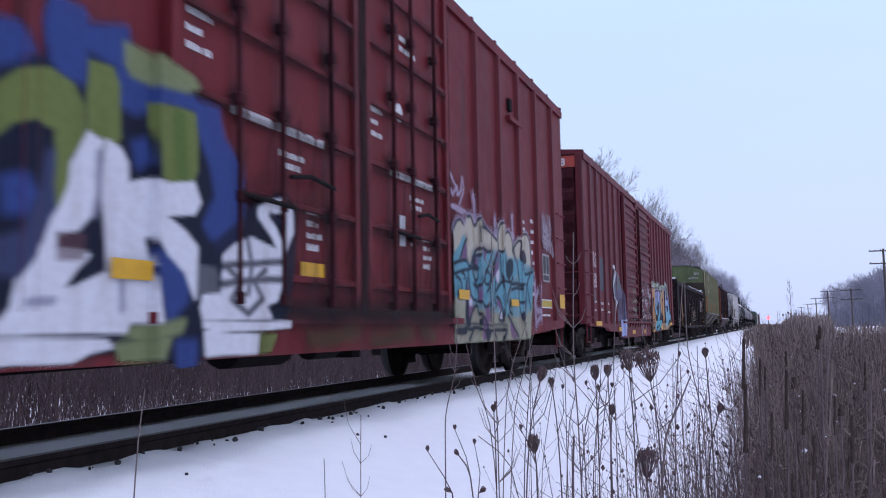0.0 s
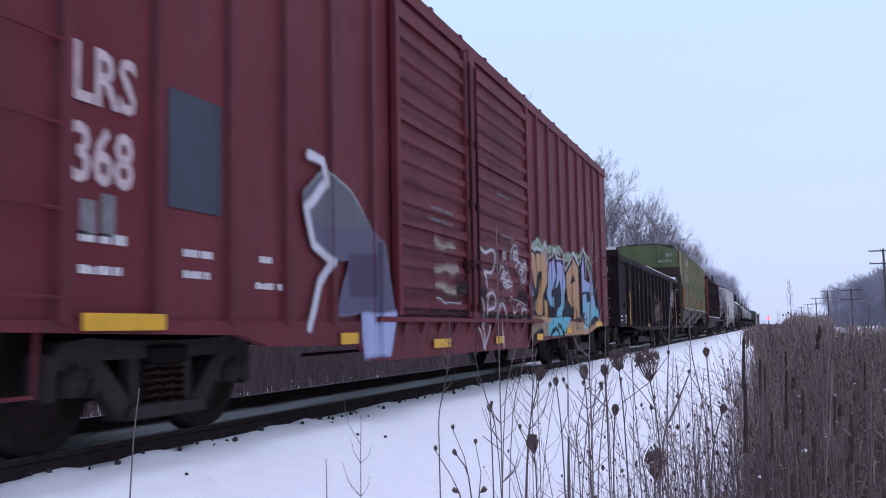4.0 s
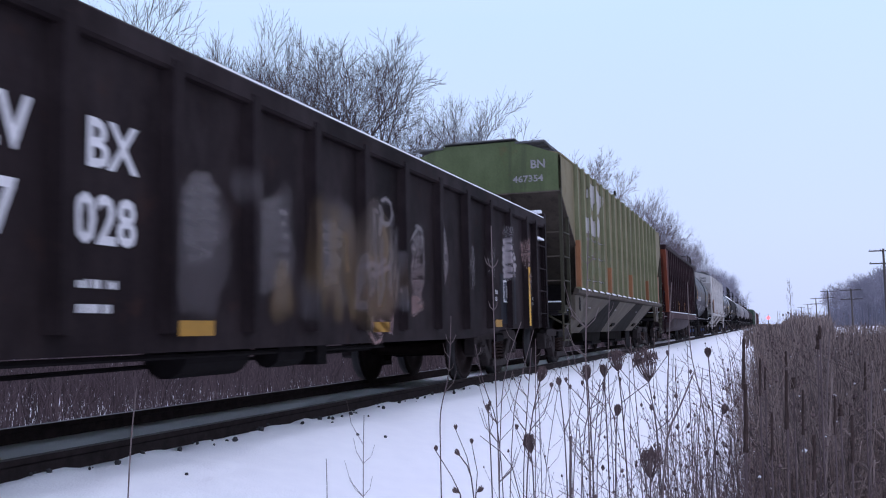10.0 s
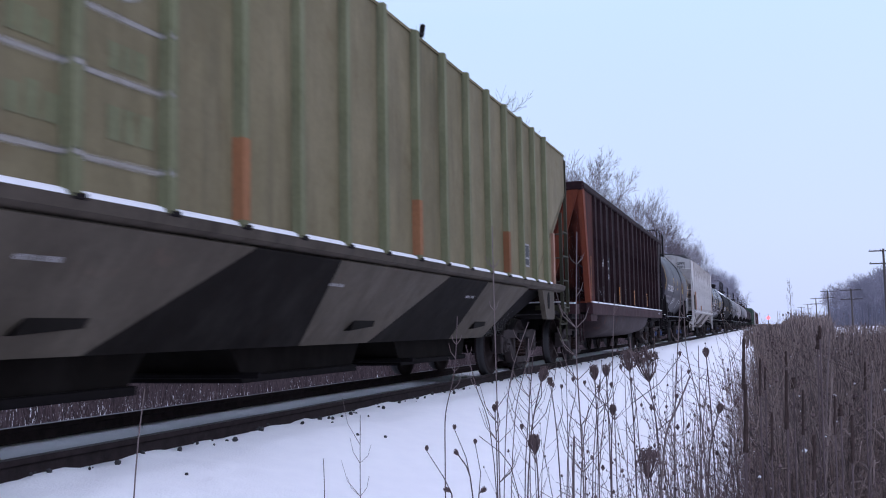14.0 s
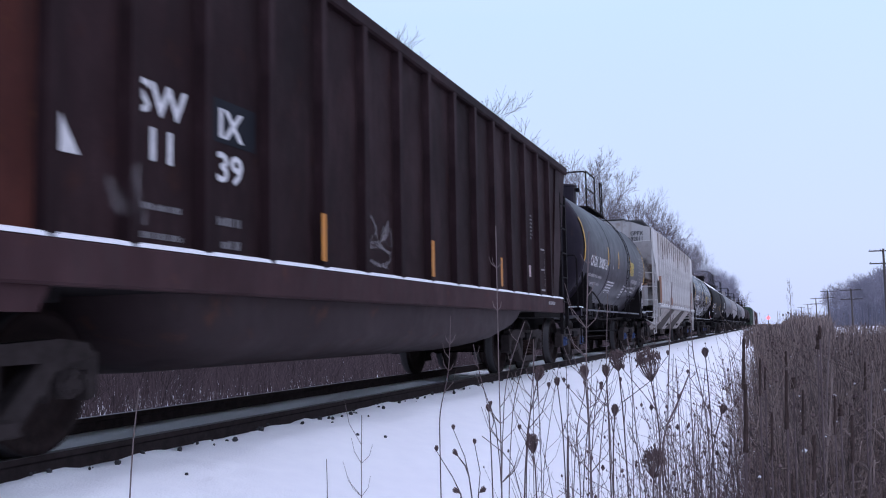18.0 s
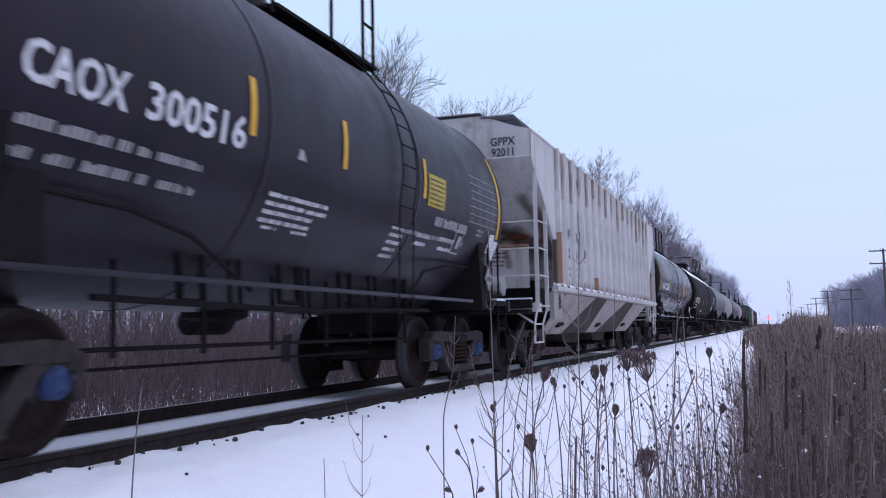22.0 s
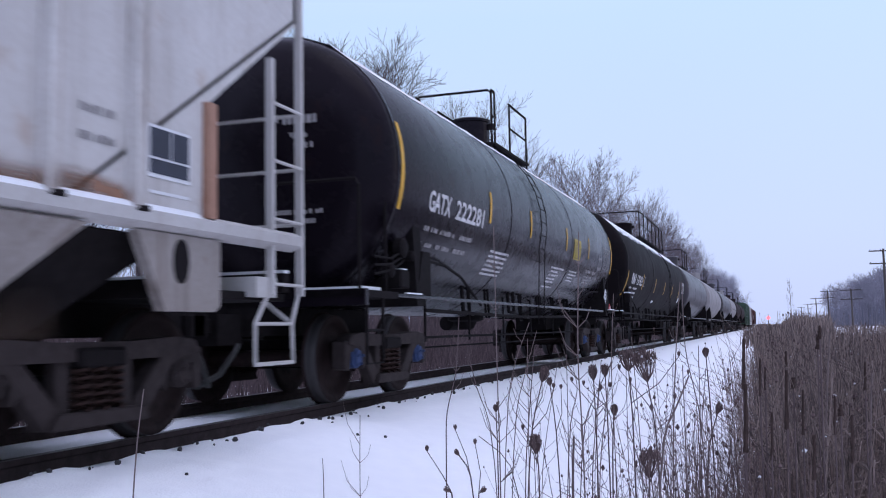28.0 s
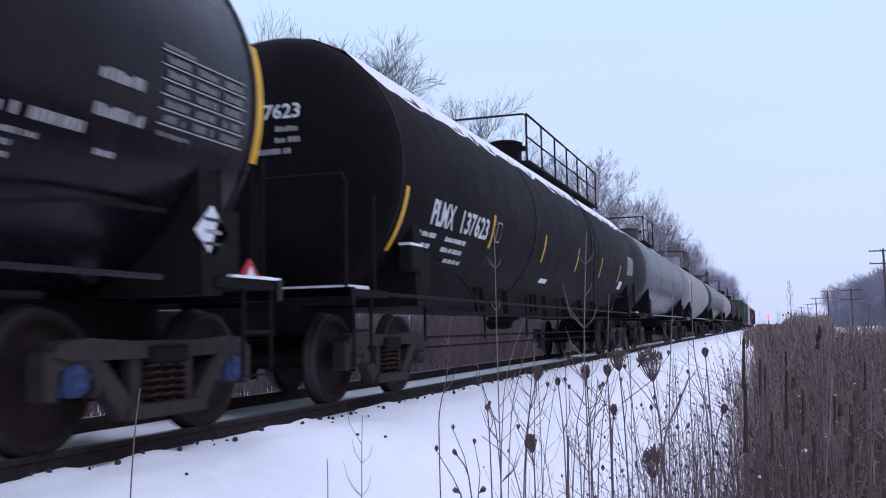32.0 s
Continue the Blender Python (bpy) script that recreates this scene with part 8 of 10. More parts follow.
    bm = one_prism([(1.84, 1.72), (2.18, 1.73), (1.99, 1.99)], "x", hw + 0.002, hw + 0.006)
    part("triangle_mark", bm, M["letter"], car, "small white triangle mark")
    quad_part("notice", car, on_side(hw + 0.006, 3.36, 1.57), 0.09, 0.12, M["letterdim"], "small white mark")
    lines_of_print(car, [(0, 0.0, 0.3, 0.06), (0.05, -0.16, 0.25, 0.06), (-0.9, 0.02, 0.5, 0.04), (-0.9, -0.16, 0.5, 0.04)], on_side(hw + 0.006, 3.55, 1.48), seed=52, material=M["letterfaint"])
    for y in (5.05, 7.75, 10.58):
        quad_part("reflector", car, on_side(hw + 0.078, y - 0.045, 1.32), 0.09, 0.40, M["amber"], "upright amber reflector")
    pale = (0.20, 0.18, 0.185)
    rel = hat(ribs, hw, 0.15, 0.075)
    graffiti(car, 5.9, 6.85, 1.32, 2.0, [(pale, pale, 0.004, 0.018, 0.7, wild(6.1, 6.7, 1.58, 1.82, 9, 38, 0.9) + glyph("o", 6.08, 1.36, 0.6, 0.2) + [[(6.1, 1.56), (6.35, 1.60), (6.65, 1.50)], [(6.15, 1.40), (6.6, 1.36)]])], rel, step=0.018, wobble=0.01, label="pale spray-painted tag")
    graffiti(car, 2.2, 2.9, 1.4, 2.2, [(pale, pale, 0.03, 0.05, 0.4, wild(2.45, 2.8, 1.45, 1.7, 3, 39))], rel, label="pale spray-painted tag")
    f = quad_part("data_panel", car, on_side(hw + 0.006, 13.21, 1.35), 0.35, 0.71, M["letterdim"], "framed data panel")
    for b, h in ((0.03, 0.31), (0.37, 0.31)):
        quad_part("panel_field", f, on_side(hw + 0.010, 13.235, 1.35 + b), 0.30, h, M["brown"])
    quad_part("notice", car, on_side(hw + 0.006, 12.45, 1.55), 0.13, 0.18, M["letterpink"], "square faded mark")
    lb = bmesh.new()
    lathe(lb, [(hw + 0.002, 0.06), (hw + 0.008, 0.06)], "x", 14, (0, 12.30, 1.61))
    part("round_mark", lb, M["letter"], car, "round white mark")
    lines_of_print(car, [(0, 0.06 * k, 0.14, 0.03) for k in range(7)], on_side(hw + 0.006, 12.58, 2.16), material=M["letterfaint"], seed=53)
    lines_of_print(car, [(0, 0, 0.5, 0.06)], on_side(hw + 0.094, 13.4, 1.12), material=M["letterdim"], seed=54)
    # trailing ladder
    for y in (L - 0.72, L - 0.28):
        part("ladder_stile", one_box(hw - 0.02, hw + 0.04, y - 0.03, y + 0.03, 0.62, 3.2), M["under"], car)
    for z in (0.72, 1.2, 1.65, 2.1, 2.55, 3.0):
        part("ladder_rung", bar([(hw + 0.04, L - 0.72, z), (hw + 0.04, L - 0.28, z)], 0.014, 6), M["under"], car)
    truck(car, 1.80)
    truck(car, 14.12)
    coupler(car, 0.02, -1)
    coupler(car, L - 0.02, 1)


# ---- tank cars ----
def tank_car(front, ends, shell, r, cz, mat, label, dome, trucks, blue=False, near=True, snow_cap=0.0, category="tank car"):
    """A tank car: shell with dished heads, cradles, end platforms, ladders and a railed dome platform.
    ends, shell: where the frame and the straight part of the shell start and end;
    dome: (centre, housing radius, stretches of side railing, half width, posts in each stretch)."""
    car = rolling("tank_car", label, category, front)
    a, b = shell
    L = ends[1]
    seg = 56 if near else 28
    bm = bmesh.new()
    prof = []
    for k in range(9):
        t = math.pi / 2 * k / 8
        prof.append((a - 0.42 * math.cos(t), max(0.02, r * math.sin(t) ** 0.8)))
    prof += [(a + (b - a) * k / 6, r) for k in range(1, 6)]
    for k in range(9):
        t = math.pi / 2 * (1 - k / 8)
        prof.append((b + 0.42 * math.cos(t), max(0.02, r * math.sin(t) ** 0.8)))
    lathe(bm, prof, "y", seg, (0, 0, cz))
    part("shell", bm, mat, car, smooth=True)
    for y in (a + 0.02, a + (b - a) * 0.33, a + (b - a) * 0.66, b - 0.02):
        bm = bmesh.new()
        lathe(bm, [(y - 0.035, r - 0.01), (y - 0.03, r + 0.005), (y + 0.03, r + 0.005), (y + 0.035, r - 0.01)], "y", seg, (0, 0, cz))
        part("weld_band", bm, mat, car, smooth=True)
    # stub sills, bolsters and cradles
    for y, w in ((ends[0], 1), (ends[1], -1)):
        part("stub_sill", one_box(-0.35, 0.35, min(y, y + w * 2.6), max(y, y + w * 2.6), 0.70, 1.15), M["under"], car)
        part("end_platform", one_box(-1.48, 1.48, min(y, y + w * 0.9), max(y, y + w * 0.9), 1.06, 1.13), M["under"], car)
        part("end_sill", one_box(-1.5, 1.5, min(y, y + w * 0.08), max(y, y + w * 0.08), 0.98, 1.14), mat, car)
        c = trucks[0] if w > 0 else trucks[1]
        part("bolster_web", one_prism([(-1.45, 1.0), (1.45, 1.0), (1.40, 1.95), (1.05, 1.5), (0.6, 1.24), (-0.6, 1.24), (-1.05, 1.5), (-1.40, 1.95)], "y", c - 0.12, c + 0.12), M["under"], car)
        part("bolster_pad", slab(bmesh.new(), [(1.44, c - 0.1, 1.10), (1.44, c + 0.35, 1.10), (1.44, c + 0.35, 1.62), (1.44, c + 0.1, 1.62)], 0.03), M["under"], car)
        if near:
            # hand rails of the end platform
            if w > 0:
                part("hand_rail", bar([(1.42, y + w * 0.05, 1.1), (1.42, y + w * 0.05, 2.15), (1.36, y + w * 0.10, 2.22), (0.5, y + w * 0.10, 2.22), (0.45, y + w * 0.10, 2.15), (0.45, y + w * 0.10, 1.1)], 0.019, 6), M["under"], car)
            else:
                for x in (1.34, 1.24):
                    part("hand_rail", bar([(x, y - 0.04, 1.1), (x, y - 0.04, 2.12)], 0.017, 6), M["under"], car)
            part("hand_rail", bar([(1.40, y + w * 0.75, 1.1), (1.40, y + w * 0.75, 2.1)], 0.019, 6), M["under"], car)
            bm = bar([(1.46, y + w * 0.12, 1.08), (1.46, y + w * 0.12, 0.42), (1.46, y + w * 0.52, 0.42), (1.46, y + w * 0.52, 1.08)], 0.017, 6)
            tube(bm, [(1.46, y + w * 0.12, 0.74), (1.46, y + w * 0.52, 0.74)], 0.014, 6)
            part("stirrup_step", bm, M["under"], car)
            part("snow", one_box(0.75, 1.45, min(y + w * 0.06, y + w * 0.5), max(y + w * 0.06, y + w * 0.5), 1.13, 1.165), M["carsnow"], car, "snow on the platform")
    # long running rail and brake rods low down
    part("side_rail", bar([(1.45, trucks[0] + 0.6, 1.10), (1.45, trucks[1] - 0.6, 1.10)], 0.022, 6), mat, car)
    if near:
        part("side_rail", bar([(1.45, ends[0] + 0.1, 1.10), (1.45, trucks[0] + 0.6, 1.10)], 0.022, 6), mat, car)
        part("brake_rod", bar([(0.9, trucks[0] + 1.3, 0.64), (0.9, trucks[1] - 1.3, 0.64)], 0.018, 6), M["under"], car)
        part("brake_rod", bar([(0.7, trucks[0] + 1.3, 0.50), (0.7, trucks[1] - 2.3, 0.50)], 0.013, 6), M["under"], car)
        for k in range(6):
            y = trucks[0] + 1.6 + (trucks[1] - trucks[0] - 3.2) * k / 5
            part("rod_hanger", one_box(0.888, 0.912, y - 0.018, y + 0.018, 0.58, cz - math.sqrt(max(0.01, r * r - 0.81))), M["under"], car)
        bm = bmesh.new()
        y = L * 0.62
        lathe(bm, [(y - 0.4, 0.05), (y - 0.36, 0.14), (y + 0.3, 0.14), (y + 0.34, 0.05)], "y", 14, (-0.75, 0, 0.86))
        part("air_reservoir", bm, M["under"], car)
        bm = bmesh.new()
        lathe(bm, [(cz - r + 0.1, 0.34), (cz - r - 0.05, 0.32), (cz - r - 0.09, 0.2), (0.76, 0.15), (0.73, 0.10)], "z", 16, (0, L * 0.5 + 0.4, 0))
        part("bottom_outlet", bm, M["under"], car)
        for k, (u, wid, drop) in enumerate(((0.16, 0.30, 0.26), (0.27, 0.16, 0.34), (0.40, 0.34, 0.24), (0.47, 0.14, 0.38), (0.60, 0.26, 0.30), (0.72, 0.18, 0.22), (0.84, 0.32, 0.30))):
            y = trucks[0] + 1.2 + (trucks[1] - trucks[0] - 2.4) * u
            zt = cz - math.sqrt(r * r - 1.0) + 0.02
            part("pipe_bracket", bar([(1.0, y, zt), (1.02, y, zt - drop - 0.1), (1.02, y + wid, zt - drop - 0.1), (1.0, y + wid, zt)], 0.02 if k % 2 else 0.03, 5), M["under"], car)
        part("brake_pipe", bar([(1.05, trucks[0] + 1.2, 0.98), (1.08, L * 0.5, 0.93), (1.05, trucks[1] - 1.2, 0.98)], 0.026, 6), M["under"], car)
        # Curved dark bars added in place of hose shadows across the shell.
        for y, w in ((trucks[0] + 0.35, 1), (trucks[1] - 0.35, -1)):
            part("shadow_bar", bar([(1.30, y, 1.56), (1.30, y + w * 0.9, 1.53), (1.28, y + w * 1.6, 1.42), (1.34, y + w * 2.3, 1.06)], 0.02, 5), M["under"], car)
    # dome: manway housing, platform and railing
    c, hr, rails, lat, posts = dome
    top = cz + r
    p0, p1 = rails[0][0], rails[-1][1]
    bm = bmesh.new()
    lathe(bm, [(top - 0.12, hr), (top + 0.54, hr), (top + 0.55, hr + 0.025), (top + 0.60, hr + 0.025), (top + 0.63, hr - 0.05), (top + 0.64, 0.03)], "z", 24, (0, c, 0))
    part("manway_housing", bm, mat, car, smooth=False)
    part("housing_latch", one_box(hr - 0.02, hr + 0.09, c - 0.05, c + 0.05, top + 0.42, top + 0.52), M["under"], car)
    rail_z = top + 0.90
    for s in (-1, 1):
        part("platform_grating", one_box(min(s * 0.35, s * (lat + 0.05)), max(s * 0.35, s * (lat + 0.05)), p0, p1, top - 0.06, top - 0.02), M["under"], car)
        for u0, u1 in rails:
            for y in np.linspace(u0, u1, posts):
                part("railing_post", bar([(s * lat, y, top - 0.12), (s * lat, y, rail_z)], 0.022, 6), M["under"], car)
            part("railing_bar", bar([(s * lat, u0, rail_z), (s * lat, u1, rail_z)], 0.022, 6), M["under"], car)
            part("railing_bar", bar([(s * lat, u0, rail_z - 0.45), (s * lat, u1, rail_z - 0.45)], 0.018, 6), M["under"], car)
    for y in (p0,):
        part("railing_hoop", bar([(-lat, y, top), (-lat, y, rail_z - 0.06), (-lat + 0.06, y, rail_z), (lat - 0.06, y, rail_z), (lat, y, rail_z - 0.06), (lat, y, top)], 0.022, 6), M["under"], car)
    if near:
        y = (p0 + p1) / 2 + (0.2 if r < 1.51 else -1.2)
        for w in (-0.2, 0.2):
            pts = [(lat, y + w, top)] + [((r + 0.06) * math.cos(t), y + w, cz + (r + 0.06) * math.sin(t)) for t in np.linspace(0.75, -0.25, 6)] + [(1.48, y + w, 0.8)]
            part("ladder_stile", bar(pts, 0.009, 5), M["under"], car)
        for k in range(9):
            t = 0.72 - 0.14 * k
            part("ladder_rung", bar([((r + 0.06) * math.cos(t), y - 0.2, cz + (r + 0.06) * math.sin(t)), ((r + 0.06) * math.cos(t), y + 0.2, cz + (r + 0.06) * math.sin(t))], 0.008, 5), M["under"], car)
    if snow_cap:
        vs, fs = [], []
        n = 60
        rng = random.Random(int(front))
        for k in range(n + 1):
            y = a + 0.1 + (b - a - 0.2) * k / n
            wid = snow_cap * (0.92 + 0.16 * rng.random())
            for j in range(7):
                t = math.pi / 2 + wid * (j / 3 - 1)
                rr = r + 0.042 * (1 - abs(j / 3 - 1) ** 5) + 0.004
                vs.append((rr * math.cos(t), y, cz + rr * math.sin(t)))
            if k:
                for j in range(6):
                    i = (k - 1) * 7 + j
                    fs.append((i, i + 1, i + 8, i + 7))
        me = bpy.data.meshes.new("snow")
        me.from_pydata(vs, [], fs)
        part("snow", me, M["carsnow"], car, "strip of snow along the top")
    for y in trucks:
        truck(car, y, blue, near)
    coupler(car, ends[0] + 0.02, -1)
    coupler(car, ends[1] - 0.02, 1)
    return car


def hoop_mark(car, y, r, cz, a0, a1, w=0.09, material="yellow", label="yellow reflective strip"):
    """A strip bent round the shell between two angles above the middle, in degrees."""
    place = on_tank(y, radians(a0), r + 0.008, cz)
    return quad_part("reflector", car, place, w, (radians(a1) - radians(a0)) * (r + 0.008), M[material], label, 8)


def tank_writing(car, y, r, cz, text, size, ang, squeeze=0.85):
    """squeeze above 1.5 is taken as the place along the car where the word ends."""
    if squeeze > 1.5:
        vs = letters(text, size)[0]
        squeeze = (squeeze - y) / max(v[0] for v in vs)
    word(car, text, size, on_tank(y, radians(ang), r + 0.008, cz), squeeze=squeeze)


def black_tank_short():
    r, cz = 1.50, 2.44
    tilt = radians(3.4)

    def at_tank(y, ang, rr, zz):
        return on_tank(y - 0.06, ang, rr, zz)
    car = tank_car(91.55, (0.75, 11.72), (1.42, 11.42), r, cz, M["tank1"], "satin black short tank car with yellow strips and a railed dome", (6.55, 0.36, [(6.15, 7.45), (8.3, 8.6)], 0.70, 2), (2.02, 10.62), blue=True)
    tank_writing(car, 2.14, r, cz, "CAOX", 0.33, -13.4, 3.01)
    tank_writing(car, 3.18, r, cz, "300516", 0.33, -13.2, 4.36)
    lines_of_print(car, [(0, 0, 0.28, 0.07), (0.33, 0, 0.62, 0.07), (1.02, 0, 0.12, 0.06), (1.22, 0, 0.5, 0.06), (0.02, -0.18, 0.2, 0.07), (0.3, -0.18, 0.2, 0.07), (0.6, -0.18, 0.42, 0.07), (1.1, -0.18, 0.15, 0.07), (1.32, -0.18, 0.42, 0.06)], at_tank(2.25, tilt + radians(-26), r + 0.008, cz), seed=61, material=M["letterdim"], gap=0.1)
    lines_of_print(car, [(0, -0.075 * k, 1.05 if k < 2 else 0.85, 0.038) for k in range(4)] + [(0.1, -0.28, 0.22, 0.03), (0.6, -0.28, 0.3, 0.03)], at_tank(4.95, tilt + radians(-27.5), r + 0.008, cz), seed=62)
    lines_of_print(car, [(0, -0.085 * k, 0.34, 0.04) for k in range(5)] + [(0.72, -0.02, 0.5, 0.045), (0.72, -0.12, 0.4, 0.045), (1.5, 0.0, 0.62, 0.045), (1.55, -0.12, 0.45, 0.045)], at_tank(7.55, tilt + radians(-28), r + 0.008, cz), seed=63)
    lines_of_print(car, [(0, 0, 1.2, 0.11), (-0.9, -0.17, 2.1, 0.05)], at_tank(8.72, tilt + radians(-22), r + 0.009, cz), seed=70, material=M["letterdim"], gap=0.2)
    # one data sheet: thin ruled lines with columns of words between
    for k in range(7):
        quad_part("ruled_line", car, at_tank(9.95, tilt + radians(-15.4 + 3.9 * k), r + 0.008, cz), 1.24, 0.011, M["letterdim"])
    lines_of_print(car, [(0.05 + 0.3 * c, 0.022 + 0.0987 * k + 0.034 * j, 0.17, 0.018) for k in range(6) for c in range(4) for j in range(2)], at_tank(9.95, tilt + radians(-15.4), r + 0.008, cz), seed=64, material=M["letterfaint"], gap=0.05)
    lines_of_print(car, [(0, 0, 0.3, 0.035), (0.0, -0.06, 0.22, 0.035)], at_tank(10.35, tilt + radians(-19), r + 0.008, cz), seed=65, material=M["letterdim"])
    hoop_mark(car, 1.36, r, cz, -11.5, 25)
    for y in (4.40, 6.03, 8.14):
        hoop_mark(car, y, r, cz, -8.6, 8.6, 0.085)
    hoop_mark(car, 11.20, r, cz, -16.6, 30, 0.095)
    quad_part("warning_decal", car, at_tank(8.36, tilt + radians(-14.4), r + 0.009, cz), 0.58, 0.37, M["yellow2"], "yellow warning decal with small print", 4)
    lines_of_print(car, [(0.04, 0.03 + 0.055 * k, 0.49, 0.018) for k in range(6)], at_tank(8.36, tilt + radians(-14.4), r + 0.014, cz), seed=66, material=M["letterblack"])
    f = quad_part("data_panel", car, at_tank(9.55, tilt + radians(-33), r + 0.008, cz), 0.34, 0.32, M["letterdim"], "framed data panel", 3)
    quad_part("panel_field", f, at_tank(9.58, tilt + radians(-32), r + 0.013, cz), 0.28, 0.26, M["tank1"], "", 3)
    quad_part("panel_field", f, at_tank(9.66, tilt + radians(-30), r + 0.018, cz), 0.13, 0.17, M["letterdim"], "", 3)
    for y, a in ((10.97, -28.7), (11.20, -31.8)):
        s = quad_part("label_sheet", car, at_tank(y, tilt + radians(a), r + 0.012, cz), 0.21, 0.275, M["placard"], "white label sheet", 3)
        lines_of_print(s, [(0.02, 0.03 + 0.05 * k, 0.15, 0.012) for k in range(5)], at_tank(y, tilt + radians(a), r + 0.016, cz), seed=69, material=M["letterdim"])
    lines_of_print(car, [(0, -0.05 * k, 0.24, 0.025) for k in range(4)], at_tank(10.9, tilt + radians(-32), r + 0.010, cz), seed=68, material=M["letterdim"])
    part("triangle_mark", one_prism([(5.19, 2.16), (5.33, 2.16), (5.24, 2.30)], "x", 1.46, 1.487), M["letterdim"], car, "small white triangle mark")
    lines_of_print(car, [(0, 0, 0.88, 0.10), (0.05, -0.15, 0.5, 0.05), (0.3, -0.45, 0.2, 0.05)], lambda p, q: (-0.55 + p, 0.93, 2.88 + q), seed=67, material=M["letterdim"])
    part("placard_holder", one_prism([(-0.23, 1.32), (-0.10, 1.46), (-0.23, 1.60), (-0.36, 1.46)], "y", 0.84, 0.86), M["letterdim"], car, "worn white diamond placard")
    for y, z in ((10.78, 1.42),):
        part("placard_holder", one_prism([(y, z - 0.16), (y + 0.16, z), (y, z + 0.16), (y - 0.16, z)], "x", 1.45, 1.47), M["letterdim"], car, "worn white diamond placard")
        part("placard_bar", one_box(1.472, 1.476, y - 0.11, y + 0.11, z - 0.03, z + 0.02), M["letterblack"], car)


def black_tank_long():
    r, cz = 1.52, 2.47
    car = tank_car(122.60, (0.45, 15.65), (1.30, 15.22), r, cz, M["tank2"], "glossy black tank car with yellow strips and white lettering", (8.75, 0.36, [(7.75, 7.95), (8.95, 10.2)], 0.70, 2), (2.10, 14.75), blue=True, snow_cap=0.68)
    tank_writing(car, 2.27, r, cz, "GATX", 0.335, -14, 3.06)
    tank_writing(car, 3.25, r, cz, "222281", 0.335, -13.9, 4.45)
    lines_of_print(car, [(0, 0, 0.16, 0.06), (0.24, 0, 0.22, 0.06), (0.55, 0, 0.55, 0.06), (1.3, 0, 0.5, 0.06), (0.0, -0.19, 0.1, 0.06), (0.22, -0.19, 0.22, 0.06), (0.6, -0.19, 0.5, 0.06), (1.25, -0.19, 0.5, 0.06)], on_tank(2.32, radians(-23), r + 0.008, cz), seed=71, material=M["letterdim"], gap=0.06)
    lines_of_print(car, [(0.01 * k, -0.072 * k, 1.0 - 0.05 * (k % 3), 0.036) for k in range(6)], on_tank(5.10, radians(-25), r + 0.008, cz), seed=72, gap=0.08)
    lines_of_print(car, [(0, 0, 1.05, 0.038), (0, -0.075, 0.62, 0.038), (0.0, -0.15, 0.78, 0.038), (0, -0.225, 0.66, 0.038), (0.02, -0.29, 0.66, 0.038), (0, -0.40, 0.85, 0.034)], on_tank(9.10, radians(-25), r + 0.008, cz), seed=73, gap=0.08)
    lines_of_print(car, [(0, 0, 0.7, 0.03), (0.02, -0.07, 0.7, 0.03), (0.0, -0.135, 0.55, 0.03), (0.0, -0.20, 0.62, 0.03)], on_tank(10.68, radians(-24.5), r + 0.008, cz), seed=79, gap=0.08)
    lines_of_print(car, [(0, 0, 0.22, 0.07), (0.27, 0, 0.45, 0.07), (0.78, 0, 0.42, 0.07), (0.0, -0.10, 0.88, 0.035), (0.02, -0.17, 0.7, 0.035), (0.05, -0.24, 0.7, 0.035)], on_tank(12.25, radians(-22), r + 0.008, cz), seed=74, material=M["letterdim"], gap=0.06)
    hoop_mark(car, 1.37, r, cz, -17.5, 18, 0.09)
    for y in (4.70, 7.05, 9.90, 12.2):
        hoop_mark(car, y, r, cz, -10.5, 6, 0.085)
    quad_part("warning_decal", car, on_tank(10.66, radians(-14.6), r + 0.009, cz), 0.69, 0.41, M["yellow2"], "yellow warning decal with small print", 4)
    lines_of_print(car, [(0.05, 0.03 + 0.05 * k, 0.58, 0.016) for k in range(7)], on_tank(10.66, radians(-14.6), r + 0.014, cz), seed=75, material=M["letterblack"], gap=0.05)
    for k in range(6):
        quad_part("ruled_line", car, on_tank(14.06, radians(-15 + 3.6 * k), r + 0.008, cz), 1.0, 0.012, M["letterdim"])
    lines_of_print(car, [(0.04 + 0.33 * c, 0.025 + 0.0955 * k, 0.24, 0.05) for k in range(5) for c in range(3)] + [(0.0, 0.50, 0.35, 0.03), (0.0, -0.07, 0.35, 0.03)], on_tank(14.08, radians(-15), r + 0.008, cz), seed=76, material=M["letterfaint"], gap=0.04)
    lines_of_print(car, [(0, 0, 0.40, 0.075), (0, -0.22, 0.45, 0.075), (0.1, -0.45, 0.2, 0.04)], on_tank(13.49, radians(-9), r + 0.008, cz), seed=77, material=M["letterdim"], gap=0.05)
    hoop_mark(car, 15.22, r, cz, -17.5, 17, 0.09)
    lines_of_print(car, [(0, 0, 0.7, 0.09), (0.1, -0.15, 0.5, 0.06), (0.1, -0.26, 0.55, 0.06), (0.15, -0.95, 0.6, 0.05), (0.15, -1.05, 0.5, 0.05)], lambda p, q: (0.1 + p, 0.90, 2.9 + q), seed=78, material=M["letterdim"])
    for y, a0, a1 in ((7.9, 24, 52), (10.1, 22, 50), (12.1, 12, 50), (13.4, 8, 48)):
        hoop_mark(car, y, r + 0.002, cz, a0, a1, 0.018, "letterfaint", "frost on a weld seam")
